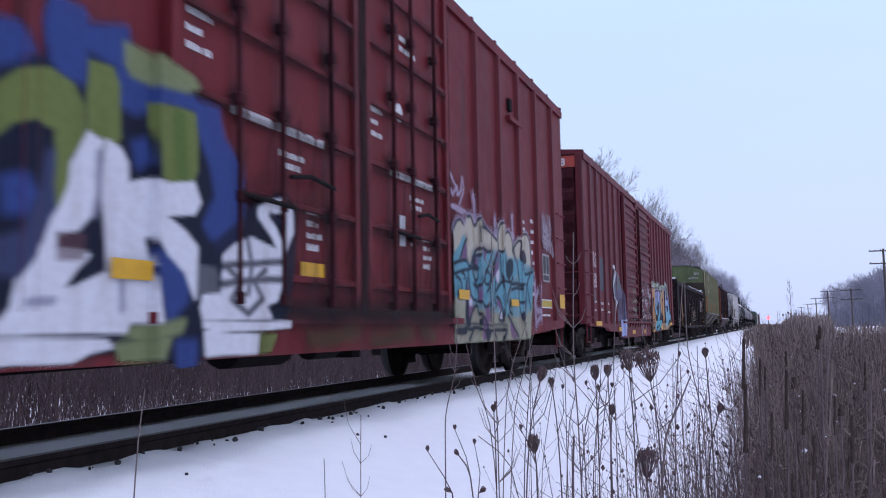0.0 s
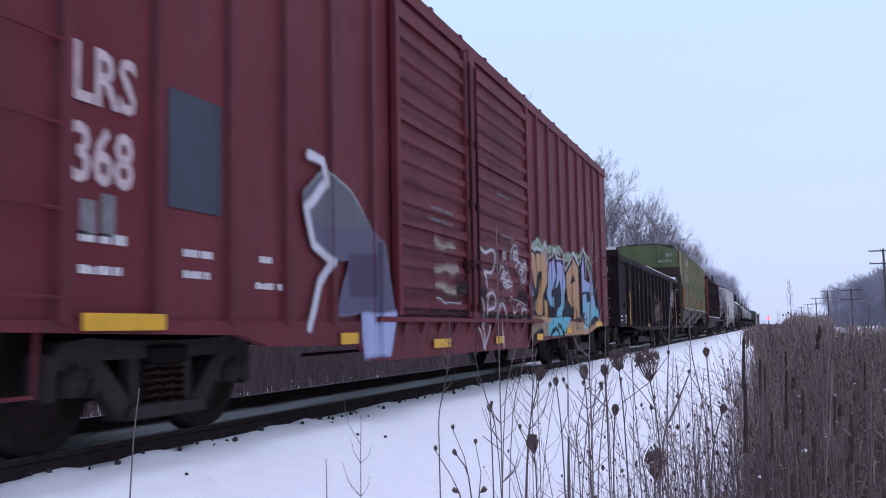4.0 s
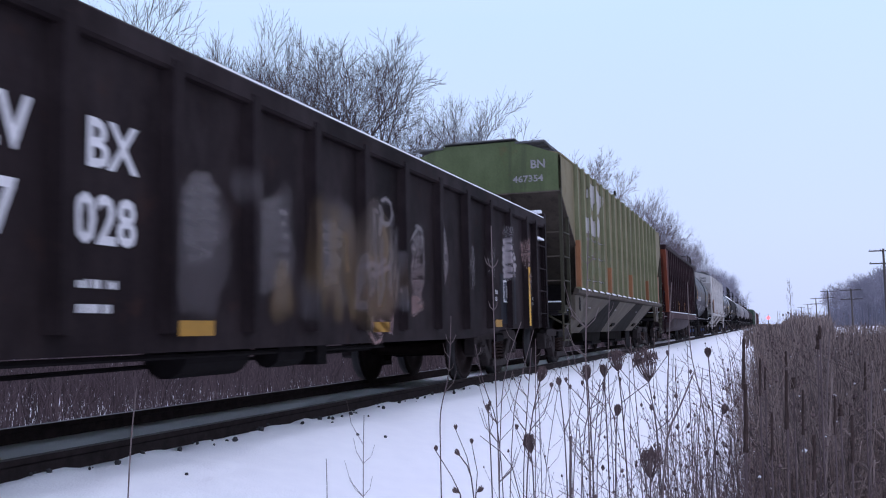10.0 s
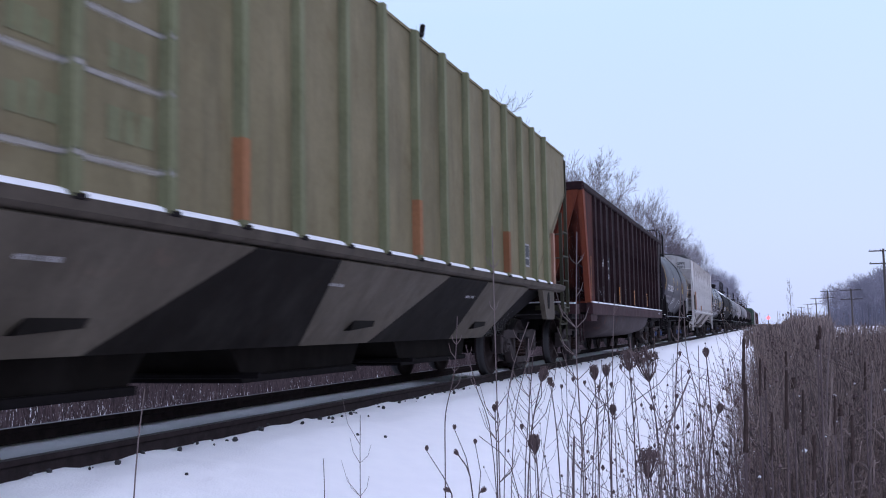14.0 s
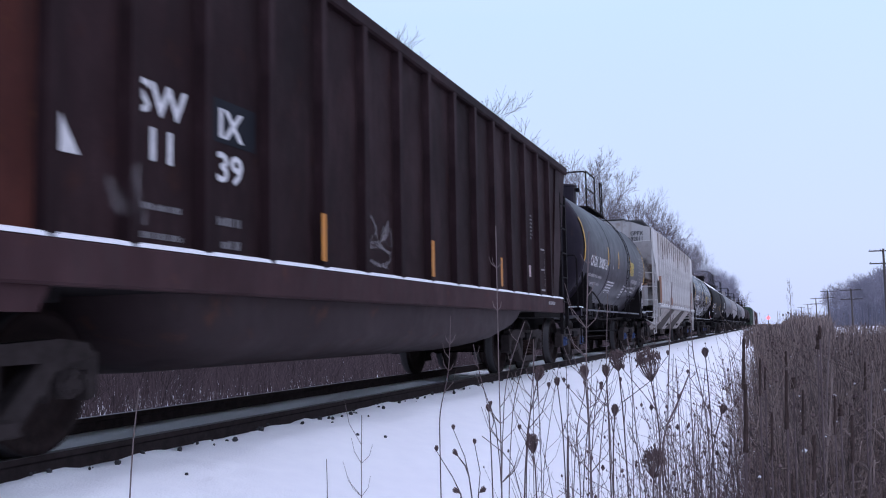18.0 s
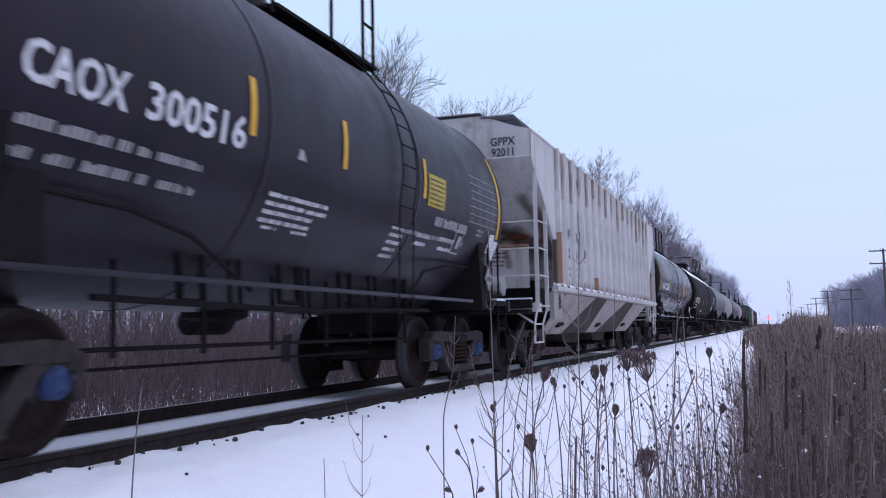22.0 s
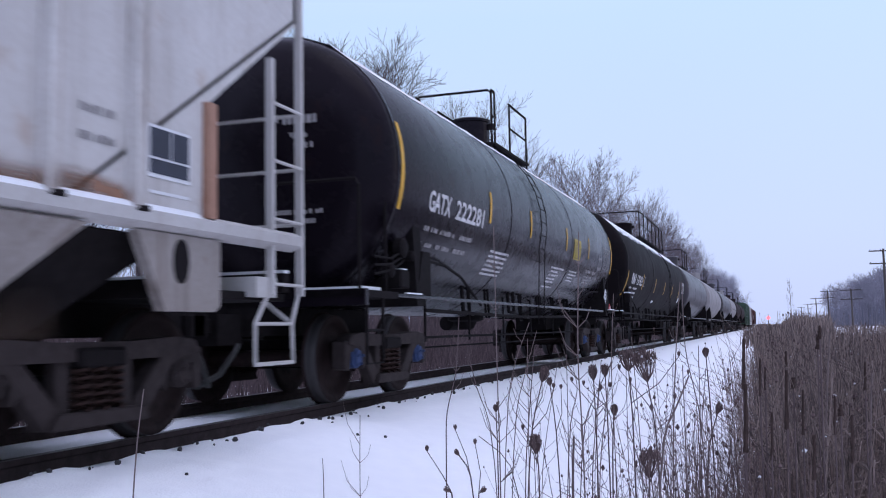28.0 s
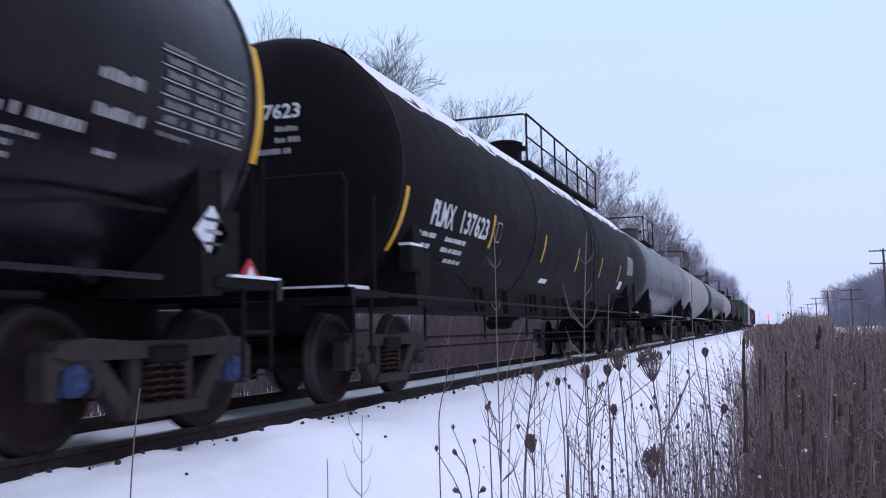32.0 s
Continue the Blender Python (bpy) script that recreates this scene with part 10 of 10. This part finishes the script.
def build_field():
    """Standing dead weeds that fill the field beside the snow strip."""
    rng = random.Random(37)
    rows, seeds = [], []

    def bud(q, s):
        seeds.append(([(q[0], q[1], q[2] - s), q], s * 0.25, s))
        seeds.append(([q, (q[0], q[1], q[2] + s * 1.5)], s, s * 0.3))

    def plant(x, y, h, r, branches, heads):
        z = height(x, y) - 0.05
        k = 0.07 if x < 0.06 * y else 0.15
        lx, ly = rng.gauss(0, k) * h, rng.gauss(0, k) * h
        if rng.random() < 0.30 and x > 0.03 * y:
            lx, ly, h = lx * 3.2, ly * 2.5, h * 0.8
        mid = (x + lx * 0.45, y + ly * 0.45, z + h * 0.55)
        tip = (x + lx, y + ly, z + h)
        rows.append(([(x, y, z), mid, tip], r, r * 0.5))
        for _ in range(branches):
            b = rng.uniform(0.25, 0.97)
            p = (x + lx * b, y + ly * b, z + h * b)
            w = 0.03 + 0.13 * h * rng.random()
            q = (p[0] + rng.gauss(0, w), p[1] + rng.gauss(0, w), p[2] + rng.uniform(0.04, 0.22) * h)
            rows.append(([p, q], r * 0.55, r * 0.3))
            if heads and rng.random() < heads:
                s = rng.uniform(0.0025, 0.0055)
                bud(q, s)
        if heads and rng.random() < heads:
            bud(tip, rng.uniform(0.003, 0.008))
    # close in: full plants with side shoots
    for k in range(6200):
        y = 3.1 + 7.5 * rng.random()
        x = -0.045 * y * rng.random() ** 3 + (0.33 * y + 0.3) * rng.random() ** 1.05
        plant(x, y, min(1.38, max(0.45, rng.gauss(1.13, 0.15))), rng.uniform(0.0014, 0.0032), rng.randrange(3, 8), 0.3)
    for k in range(9000):
        y = 9 + 60 * rng.random() ** 1.6
        x = -0.012 * y + (0.34 * y + 0.4) * rng.random() ** 1.15
        plant(x, y, min(1.5 if x < 0.05 * y else 1.36, max(0.5, rng.gauss(1.22 + max(0.0, y - 18) * 0.011, 0.16 + max(0.0, y - 18) * 0.005))), rng.uniform(0.003, 0.006) * (1 + y / 30), 1 if y < 30 else 0, 0.25)
    for k in range(8500):
        y = 60 + 240 * rng.random()
        x = -1.8 + (0.012 * y + 1.8) * rng.random() if k % 3 == 0 else y * rng.uniform(0.010, 0.058)
        tall = rng.uniform(0.8, 1.3) if x < 0.012 * y or y < 95 else rng.uniform(0.9, 2.9) * min(1.0, 0.5 + (x / y - 0.010) / 0.02)
        plant(x, y, tall, 0.016 + y / 7000, 0, 0)
    # thin fringe on the snow in front of the thicket
    for k in range(260):
        y = 2.5 + 3.0 * rng.random()
        x = -0.13 * y * rng.random() ** 1.6 + 0.01 * y
        plant(x, y, max(0.35, rng.gauss(0.95, 0.2)), rng.uniform(0.0013, 0.0026), rng.randrange(2, 6), 0.5)
    # curled dead leaves and broken bits hanging in the tangle
    for k in range(11000):
        y = 3.0 + 11.0 * rng.random() ** 1.3
        x = -0.03 * y + (0.37 * y + 0.3) * rng.random()
        z = height(x, y) + rng.uniform(0.05, 1.12)
        a, s = rng.uniform(0, 6.28), rng.uniform(0.012, 0.05)
        dx, dy, dz = math.cos(a) * s, math.sin(a) * s, rng.gauss(0, 0.8) * s
        r = rng.uniform(0.0010, 0.0034)
        rows.append(([(x, y, z), (x + dx, y + dy, z + dz), (x + dx * 1.5, y + dy * 1.5, z + dz - s * 0.6)], r, r * 0.4))
    # flecks of snow caught on the stems
    flecks = []
    for k in range(420):
        y = 3.0 + 9.0 * rng.random() ** 1.4
        x = -0.02 * y + 0.36 * y * rng.random()
        z = height(x, y) + rng.uniform(0.25, 1.2)
        s = rng.uniform(0.002, 0.006)
        flecks.append(([(x, y, z), (x + s, y, z + s), (x + 2 * s, y, z)], s * 0.5, s))
    vs, fs = sticks(rows, 3)
    o = thing("weed_thicket", mesh_of("weed_thicket", vs, fs, M["weed"]), None, "dense standing dead weeds in brown and grey", "weeds", kind="stuff")
    vs, fs = sticks(seeds, 5)
    heads = part("seed_heads", mesh_of("seed_heads", vs, fs, M["seed"]), None, o)
    heads["kind"] = "stuff"
    vs, fs = sticks(flecks, 5)
    part("snow", mesh_of("snow", vs, fs, M["carsnow"]), None, o, "flecks of snow on the stems")["kind"] = "stuff"
    # fine dark stalks with buds in front of the snow
    rows, seeds = [], []
    for k in range(620):
        y = rng.uniform(2.3, 3.9)
        b = -0.30 + 0.30 * rng.random() ** 0.42
        x = b * y
        h = max(0.22, rng.gauss(0.62 + 0.9 * (b + 0.30), 0.17))
        z = height(x, y) - 0.03
        lx, ly = rng.gauss(0, 0.15) * h, rng.gauss(0, 0.08) * h
        r = rng.uniform(0.0009, 0.0017)
        spine = [(x + lx * u * u, y + ly * u * u, z + h * u) for u in (0, 0.25, 0.5, 0.75, 1.0)]
        rows.append((spine, r, r * 0.5))
        for _ in range(rng.randrange(2, 10)):
            u = rng.uniform(0.3, 0.97)
            p = (x + lx * u * u, y + ly * u * u, z + h * u)
            out, up = rng.gauss(0, 0.045), rng.uniform(0.03, 0.14)
            m = (p[0] + out * 0.7, p[1], p[2] + up * 0.45)
            q = (p[0] + out, p[1] + rng.gauss(0, 0.02), p[2] + up)
            rows.append(([p, m, q], r * 0.6, r * 0.4))
            if rng.random() < 0.32:
                bud(q, rng.uniform(0.0018, 0.0044))
        if rng.random() < 0.6:
            bud(spine[-1], rng.uniform(0.003, 0.007))
    vs, fs = sticks(rows, 4)
    o = thing("weed_fringe", mesh_of("weed_fringe", vs, fs, M["fringe"]), None, "thin dark dead weeds standing in the snow", "weeds", kind="stuff")
    vs, fs = sticks(seeds, 5)
    part("seed_heads", mesh_of("seed_heads", vs, fs, M["seed"]), None, o)["kind"] = "stuff"


SWAY = []


def sight(px, py, away):
    """A point at that distance along the view, by its bearing (right of the aim) and rise, both as tangents."""
    side = Vector((math.cos(radians(YAW)), math.sin(radians(YAW)), 0))
    up = side.cross(AIM)
    c, s = math.cos(radians(ROLL)), math.sin(radians(ROLL))
    return EYE + (AIM + (side * c + up * s) * px + (up * c - side * s) * py) * away


def weed_stem(name, label, category, foot, bends, r, mat, group=""):
    """A standing stem through a few bends; its foot is the object's origin."""
    pts = [(0, 0, 0), *[(b[0] - foot[0], b[1] - foot[1], b[2] - foot[2]) for b in bends]]
    dense = []
    for i in range(len(pts) - 1):
        for k in range(4):
            dense.append(Vector(pts[i]).lerp(Vector(pts[i + 1]), k / 4))
    dense.append(Vector(pts[-1]))
    for _ in range(2):
        dense = [dense[0]] + [(dense[i - 1] + dense[i] * 2 + dense[i + 1]) / 4 for i in range(1, len(dense) - 1)] + [dense[-1]]
    o = tagged(new(name), label, category, group)
    o.location = foot
    part("stem", bar(dense, r, 6, r * 0.6), M[mat], o)
    return o, dense


def umbel(o, top, way, size, seed, open_cup=False):
    """A dried wild-carrot head: rays spreading in a cup and curling in at their ends, each with a small tuft."""
    rng = random.Random(seed)
    rods = []
    way = Vector(way).normalized()
    side = way.orthogonal().normalized()
    up = way.cross(side)
    n = 34 if size > 0.02 else 18
    half = size * (0.50 if open_cup else 0.44)
    for k in range(n):
        a = 2.4 * k + rng.uniform(-0.15, 0.15)
        out = side * math.cos(a) + up * math.sin(a)
        w = half * math.sqrt((k + 0.5) / n) * rng.uniform(0.85, 1.1)
        h = size * rng.uniform(0.95, 1.25)
        p1 = top + out * w * 0.62 + way * h * 0.33
        p2 = top + out * w * 1.0 + way * h * 0.70
        p3 = top + out * w * (0.9 if open_cup else 0.68) + way * h * 1.0
        rods.append(([tuple(top), tuple(p1), tuple(p2), tuple(p3)], 0.0011, 0.0009))
        for _ in range(10):
            q = p3.lerp(p2, rng.random() ** 1.5) + Vector((rng.gauss(0, 0.05), rng.gauss(0, 0.05), rng.gauss(0.0, 0.07))) * size
            b = size * rng.uniform(0.025, 0.05)
            rods.append(([tuple(q - way * b), tuple(q), tuple(q + way * b)], b * 0.8, b * 0.4))
    part("seed_head", mesh_of("seed_head", *sticks(rods, 3), M["head"]), None, o, "brown dried seed head")


def build_foreground_weeds():
    rng = random.Random(53)
    F = 1656.25

    def at(x, y, away):
        return sight((x - 784) / F, (441 - y) / F, away)

    def root(x, away):
        p = at(x, 1010, away)
        return Vector((p.x, p.y, height(p.x, p.y) - 0.03))
    # wild carrots: foot x, top x, top y, distance, head size
    carrots = [(905, 955, 655, 2.6, 0.036), (1128, 1104, 636, 2.7, 0.050), (1190, 1150, 655, 2.5, 0.072), (1010, 982, 662, 2.9, 0.022), (870, 812, 785, 2.6, 0.017), (955, 945, 782, 2.4, 0.040), (1150, 1151, 826, 2.3, 0.058), (1275, 1251, 612, 2.9, 0.026), (1060, 1045, 652, 2.7, 0.036), (1085, 1072, 646, 2.8, 0.03), (815, 805, 850, 2.3, 0.015), (1080, 1087, 715, 2.6, 0.026), (880, 870, 708, 2.8, 0.02), (840, 848, 850, 2.6, 0.018), (1230, 1275, 712, 2.7, 0.026)]
    for i, (xf, xt, yt, d, size) in enumerate(carrots):
        foot = root(xf, d)
        top = at(xt, yt + 22, d)
        mid = at((xf * 0.45 + xt * 0.55), (yt + 900) / 2, d)
        o, pts = weed_stem("wild_carrot", "dried wild carrot with a curled brown seed head", "dead weed", foot, [mid, top], 0.0028, "stemdark", "dried wild carrots")
        umbel(o, pts[-1], pts[-1] - pts[-3], size, i, open_cup=size > 0.04)
        if size > 0.05 and i == 2:
            part("snow", mesh_of("snow", *sticks([([(p[0], p[1], p[2]), (p[0], p[1], p[2] + 0.006)], 0.005, 0.003) for p in [tuple(pts[-1] + Vector((rng.gauss(0, 0.016), rng.gauss(0, 0.016), 0.05 + rng.gauss(0, 0.008)))) for _ in range(16)]], 5), M["carsnow"]), None, o, "snow caught in the seed head")["kind"] = "stuff"
        for _ in range(2 if size > 0.03 else 1):
            k = rng.randrange(len(pts) // 2, len(pts) - 2)
            q = pts[k] + Vector((rng.gauss(0, 0.06), rng.gauss(0, 0.03), rng.uniform(0.06, 0.14)))
            part("side_shoot", bar([pts[k], (pts[k] + q) / 2 + Vector((0.01, 0, -0.01)), q], 0.0015, 5, 0.001), M["stemdark"], o)
            umbel(o, q, Vector((0, 0, 1)), 0.012, i + 50)
        SWAY.append((o, foot, 0.5, i))
    # bare upright stalks: foot x, (x, y) bends, distance
    stalks = [(212, [(236, 800), (250, 688)], 2.8, 0.0046, 0), (578, [(577, 860), (575, 812)], 2.9, 0.003, 0), (640, [(639, 840), (640, 735)], 3.0, 0.003, 6), (785, [(783, 800), (782, 730), (800, 660), (803, 560)], 2.6, 0.0034, 6), (886, [(884, 800), (880, 700), (872, 400)], 2.7, 0.004, 16), (1040, [(1038, 780), (1028, 640), (1032, 410)], 2.6, 0.0042, 20), (1010, [(1010, 860), (1012, 772)], 2.5, 0.008, 0), (1185, [(1186, 800), (1190, 640), (1197, 500)], 2.7, 0.0036, 4), (1260, [(1250, 760), (1235, 690), (1218, 620), (1214, 500)], 2.8, 0.0034, 3), (905, [(880, 760), (850, 690), (832, 610)], 2.7, 0.003, 3), (880, [(905, 740), (925, 660), (945, 585)], 2.75, 0.003, 2), (870, [(890, 720), (905, 640), (930, 570)], 2.7, 0.003, 2), (960, [(925, 830), (850, 772)], 2.6, 0.003, 0), (1130, [(1170, 780), (1200, 720), (1222, 665)], 2.5, 0.0055, 0), (1095, [(1085, 760), (1078, 660), (1082, 520)], 2.9, 0.003, 6), (1000, [(1030, 760), (1055, 700), (1085, 640)], 2.7, 0.003, 2), (985, [(1010, 760), (1030, 690), (1020, 650)], 2.8, 0.003, 3)]
    for _ in range(16):
        xf = rng.choice((915, 960, 1040, 1110, 1160, 1215)) + rng.gauss(0, 14)
        top, lean = rng.uniform(590, 760), rng.gauss(0, 38)
        stalks.append((xf, [(xf + lean * 0.25, 850), (xf + lean * 0.6, (top + 850) / 2), (xf + lean, top)], rng.uniform(2.5, 2.9), rng.uniform(0.0022, 0.0036), rng.randrange(4, 12)))
    for i, (xf, bends, d, r, shoots) in enumerate(stalks):
        foot = root(xf, d)
        o, pts = weed_stem("dead_stalk", "thin dead weed stalk with short side twigs" if shoots else "thin bare dead weed stalk", "dead weed", foot, [at(x, y, d) for x, y in bends], r * 0.62, "stem" if i % 3 or i == 0 else "stemdark", "dead stalks")
        for _ in range(shoots):
            k = rng.randrange(len(pts) // (3 if shoots > 5 else 2), len(pts) - 1)
            s, reach = rng.choice((-1, 1)), rng.uniform(0.4, 1.0) * (0.07 if shoots > 5 and k < len(pts) * 0.7 else 0.025)
            q = pts[k] + Vector((s * reach, rng.gauss(0, 0.012), reach * rng.uniform(1.3, 2.2)))
            mid = pts[k].lerp(q, 0.5) + Vector((s * reach * 0.18, 0, -reach * 0.12))
            part("side_twig", bar([pts[k], mid, q], r * 0.34, 4, r * 0.16), M["stem"], o)
        SWAY.append((o, foot, 0.9 if i in (0, 3, 5) else 0.45, i + 20))
    # dark cattail-like spikes standing in the thicket
    spikes = [(1316, 600, 690, 3.0, 0.0075), (1320, 680, 800, 2.9, 0.009), (1392, 655, 760, 3.2, 0.0085), (1391, 622, 650, 3.4, 0.006), (1451, 577, 600, 3.3, 0.0085), (1447, 592, 618, 3.5, 0.010), (1508, 735, 820, 2.9, 0.007), (1354, 650, 690, 3.4, 0.005), (1345, 635, 700, 3.1, 0.006), (1421, 690, 770, 3.3, 0.006), (1478, 700, 770, 3.0, 0.006), (1531, 640, 690, 3.4, 0.006), (1366, 730, 815, 2.9, 0.006), (1441, 770, 850, 2.8, 0.007), (1404, 668, 688, 3.3, 0.011), (1488, 716, 736, 3.0, 0.010)]
    for i, (x, y0, y1, d, r) in enumerate(spikes):
        d, r = d * 0.84, r * 0.66
        foot = root(x + rng.uniform(-8, 8), d)
        o, pts = weed_stem("mullein_spike", "dark dead flower spike standing in the weeds", "dead weed", foot, [at(x, y1, d), at(x, y0, d)], 0.003, "stemdark", "dark flower spikes")
        a, b = Vector(at(x, y1, d)) - foot, Vector(at(x, y0, d)) - foot
        line = [a.lerp(b, k / 7) for k in range(8)]
        bm = bmesh.new()
        tube(bm, line, r, 9, r * 0.7)
        for v in bm.verts:
            v.co += Vector((rng.gauss(0, 1), rng.gauss(0, 1), rng.gauss(0, 1))) * r * 0.18
        part("spike", bm, M["spike"], o, "dark brown seed spike")
    pale = [(1468, 590, 1452, 3.0), (1543, 660, 1535, 3.0), (1405, 700, 1412, 3.3)]
    for i, (xt, yt, xf, d) in enumerate(pale):
        foot = root(xf, d)
        weed_stem("dead_stalk", "pale dead stalk standing in the weeds", "dead weed", foot, [at((xt + xf) / 2, (yt + 950) / 2, d), at(xt, yt, d)], 0.0042, "stem", "dead stalks")


# ---- line-side fixtures ----
def build_poles():
    spots = [(13.2, 122, 9.4, 3.2), (13.0, 168, 6.3, 3.4), (13.0, 232, 8.2, 3.2), (13.0, 290, 8.0, 3.0), (13.0, 350, 7.4, 3.0), (13.0, 420, 7.6, 3.0), (13.0, 500, 7.6, 3.0)]
    for x, y, top, arm in spots:
        o = tagged(new("utility_pole"), "weathered wooden line pole with two crossarms", "utility pole", "line poles")
        o.location = (x, y, -0.8)
        h = top + 0.8
        part("pole", bar([(0, 0, 0), (0, 0, h)], 0.17, 8, 0.12), M["pole"], o)
        for z in (h - 0.25, h - 1.75):
            a = part("crossarm", one_box(-arm / 2, arm / 2, -0.16, -0.04, z - 0.07, z + 0.07), M["pole"], o)
            for k in range(6):
                xx = -arm / 2 + 0.15 + (arm - 0.3) * k / 5
                part("insulator", bar([(xx, -0.1, z + 0.07), (xx, -0.1, z + 0.2)], 0.04, 6, 0.03), M["placard"] if k % 2 else M["under"], a)


def build_signal():
    o = tagged(new("railway_signal"), "distant trackside signal mast with a lit red lamp", "signal")
    o.location = (-0.2, 330.0, -0.7)
    part("mast", bar([(0, 0, 0), (0, 0, 4.6)], 0.09, 8), M["under"], o)
    part("lamp_housing", one_box(-0.4, 0.4, -0.05, 0.25, 3.0, 3.9, bevel=0.05), M["under"], o)
    for z in (3.45,):
        bm = bmesh.new()
        lathe(bm, [(-0.40, 0.30), (-0.36, 0.52), (-0.30, 0.56)], "y", 18, (0, 0, z))
        part("signal_lens", bm, M["lens"], o, "glowing red lens")


# ---- build ----
build_ground()
build_trees()
double_door_boxcar()
sliding_door_boxcar()
gondola()
green_hopper()
open_hopper()
black_tank_short()
white_hopper()
black_tank_long()
black_tank_dull()
far_cars()
build_signal()
build_poles()
build_brush()
build_field()
build_foreground_weeds()
build_track()


def motions():
    """The train rolls in; its wheels turn with it; the weeds sway a little."""
    for car, front in ROLLING:
        walk(car, [(t, pose(TRACK, front - travel(t), 0)) for t in np.arange(0, 32.01, 1.0)])
    steps = [k * 4 / 30 for k in range(241)]
    for w, y, phase in SPIN:
        walk(w, [(t, pose(0, y, WHEEL_R, math.degrees(travel(t) / WHEEL_R + phase))) for t in steps])
    for o, foot, size, k in SWAY:
        rows = []
        for t in np.arange(0, 32.01, 1.0):
            a = size * (math.sin(t * 0.9 + k * 1.7) + 0.5 * math.sin(t * 2.3 + k))
            rows.append((t, pose(*foot, a * 0.3, a, 0)))
        walk(o, rows)


motions()
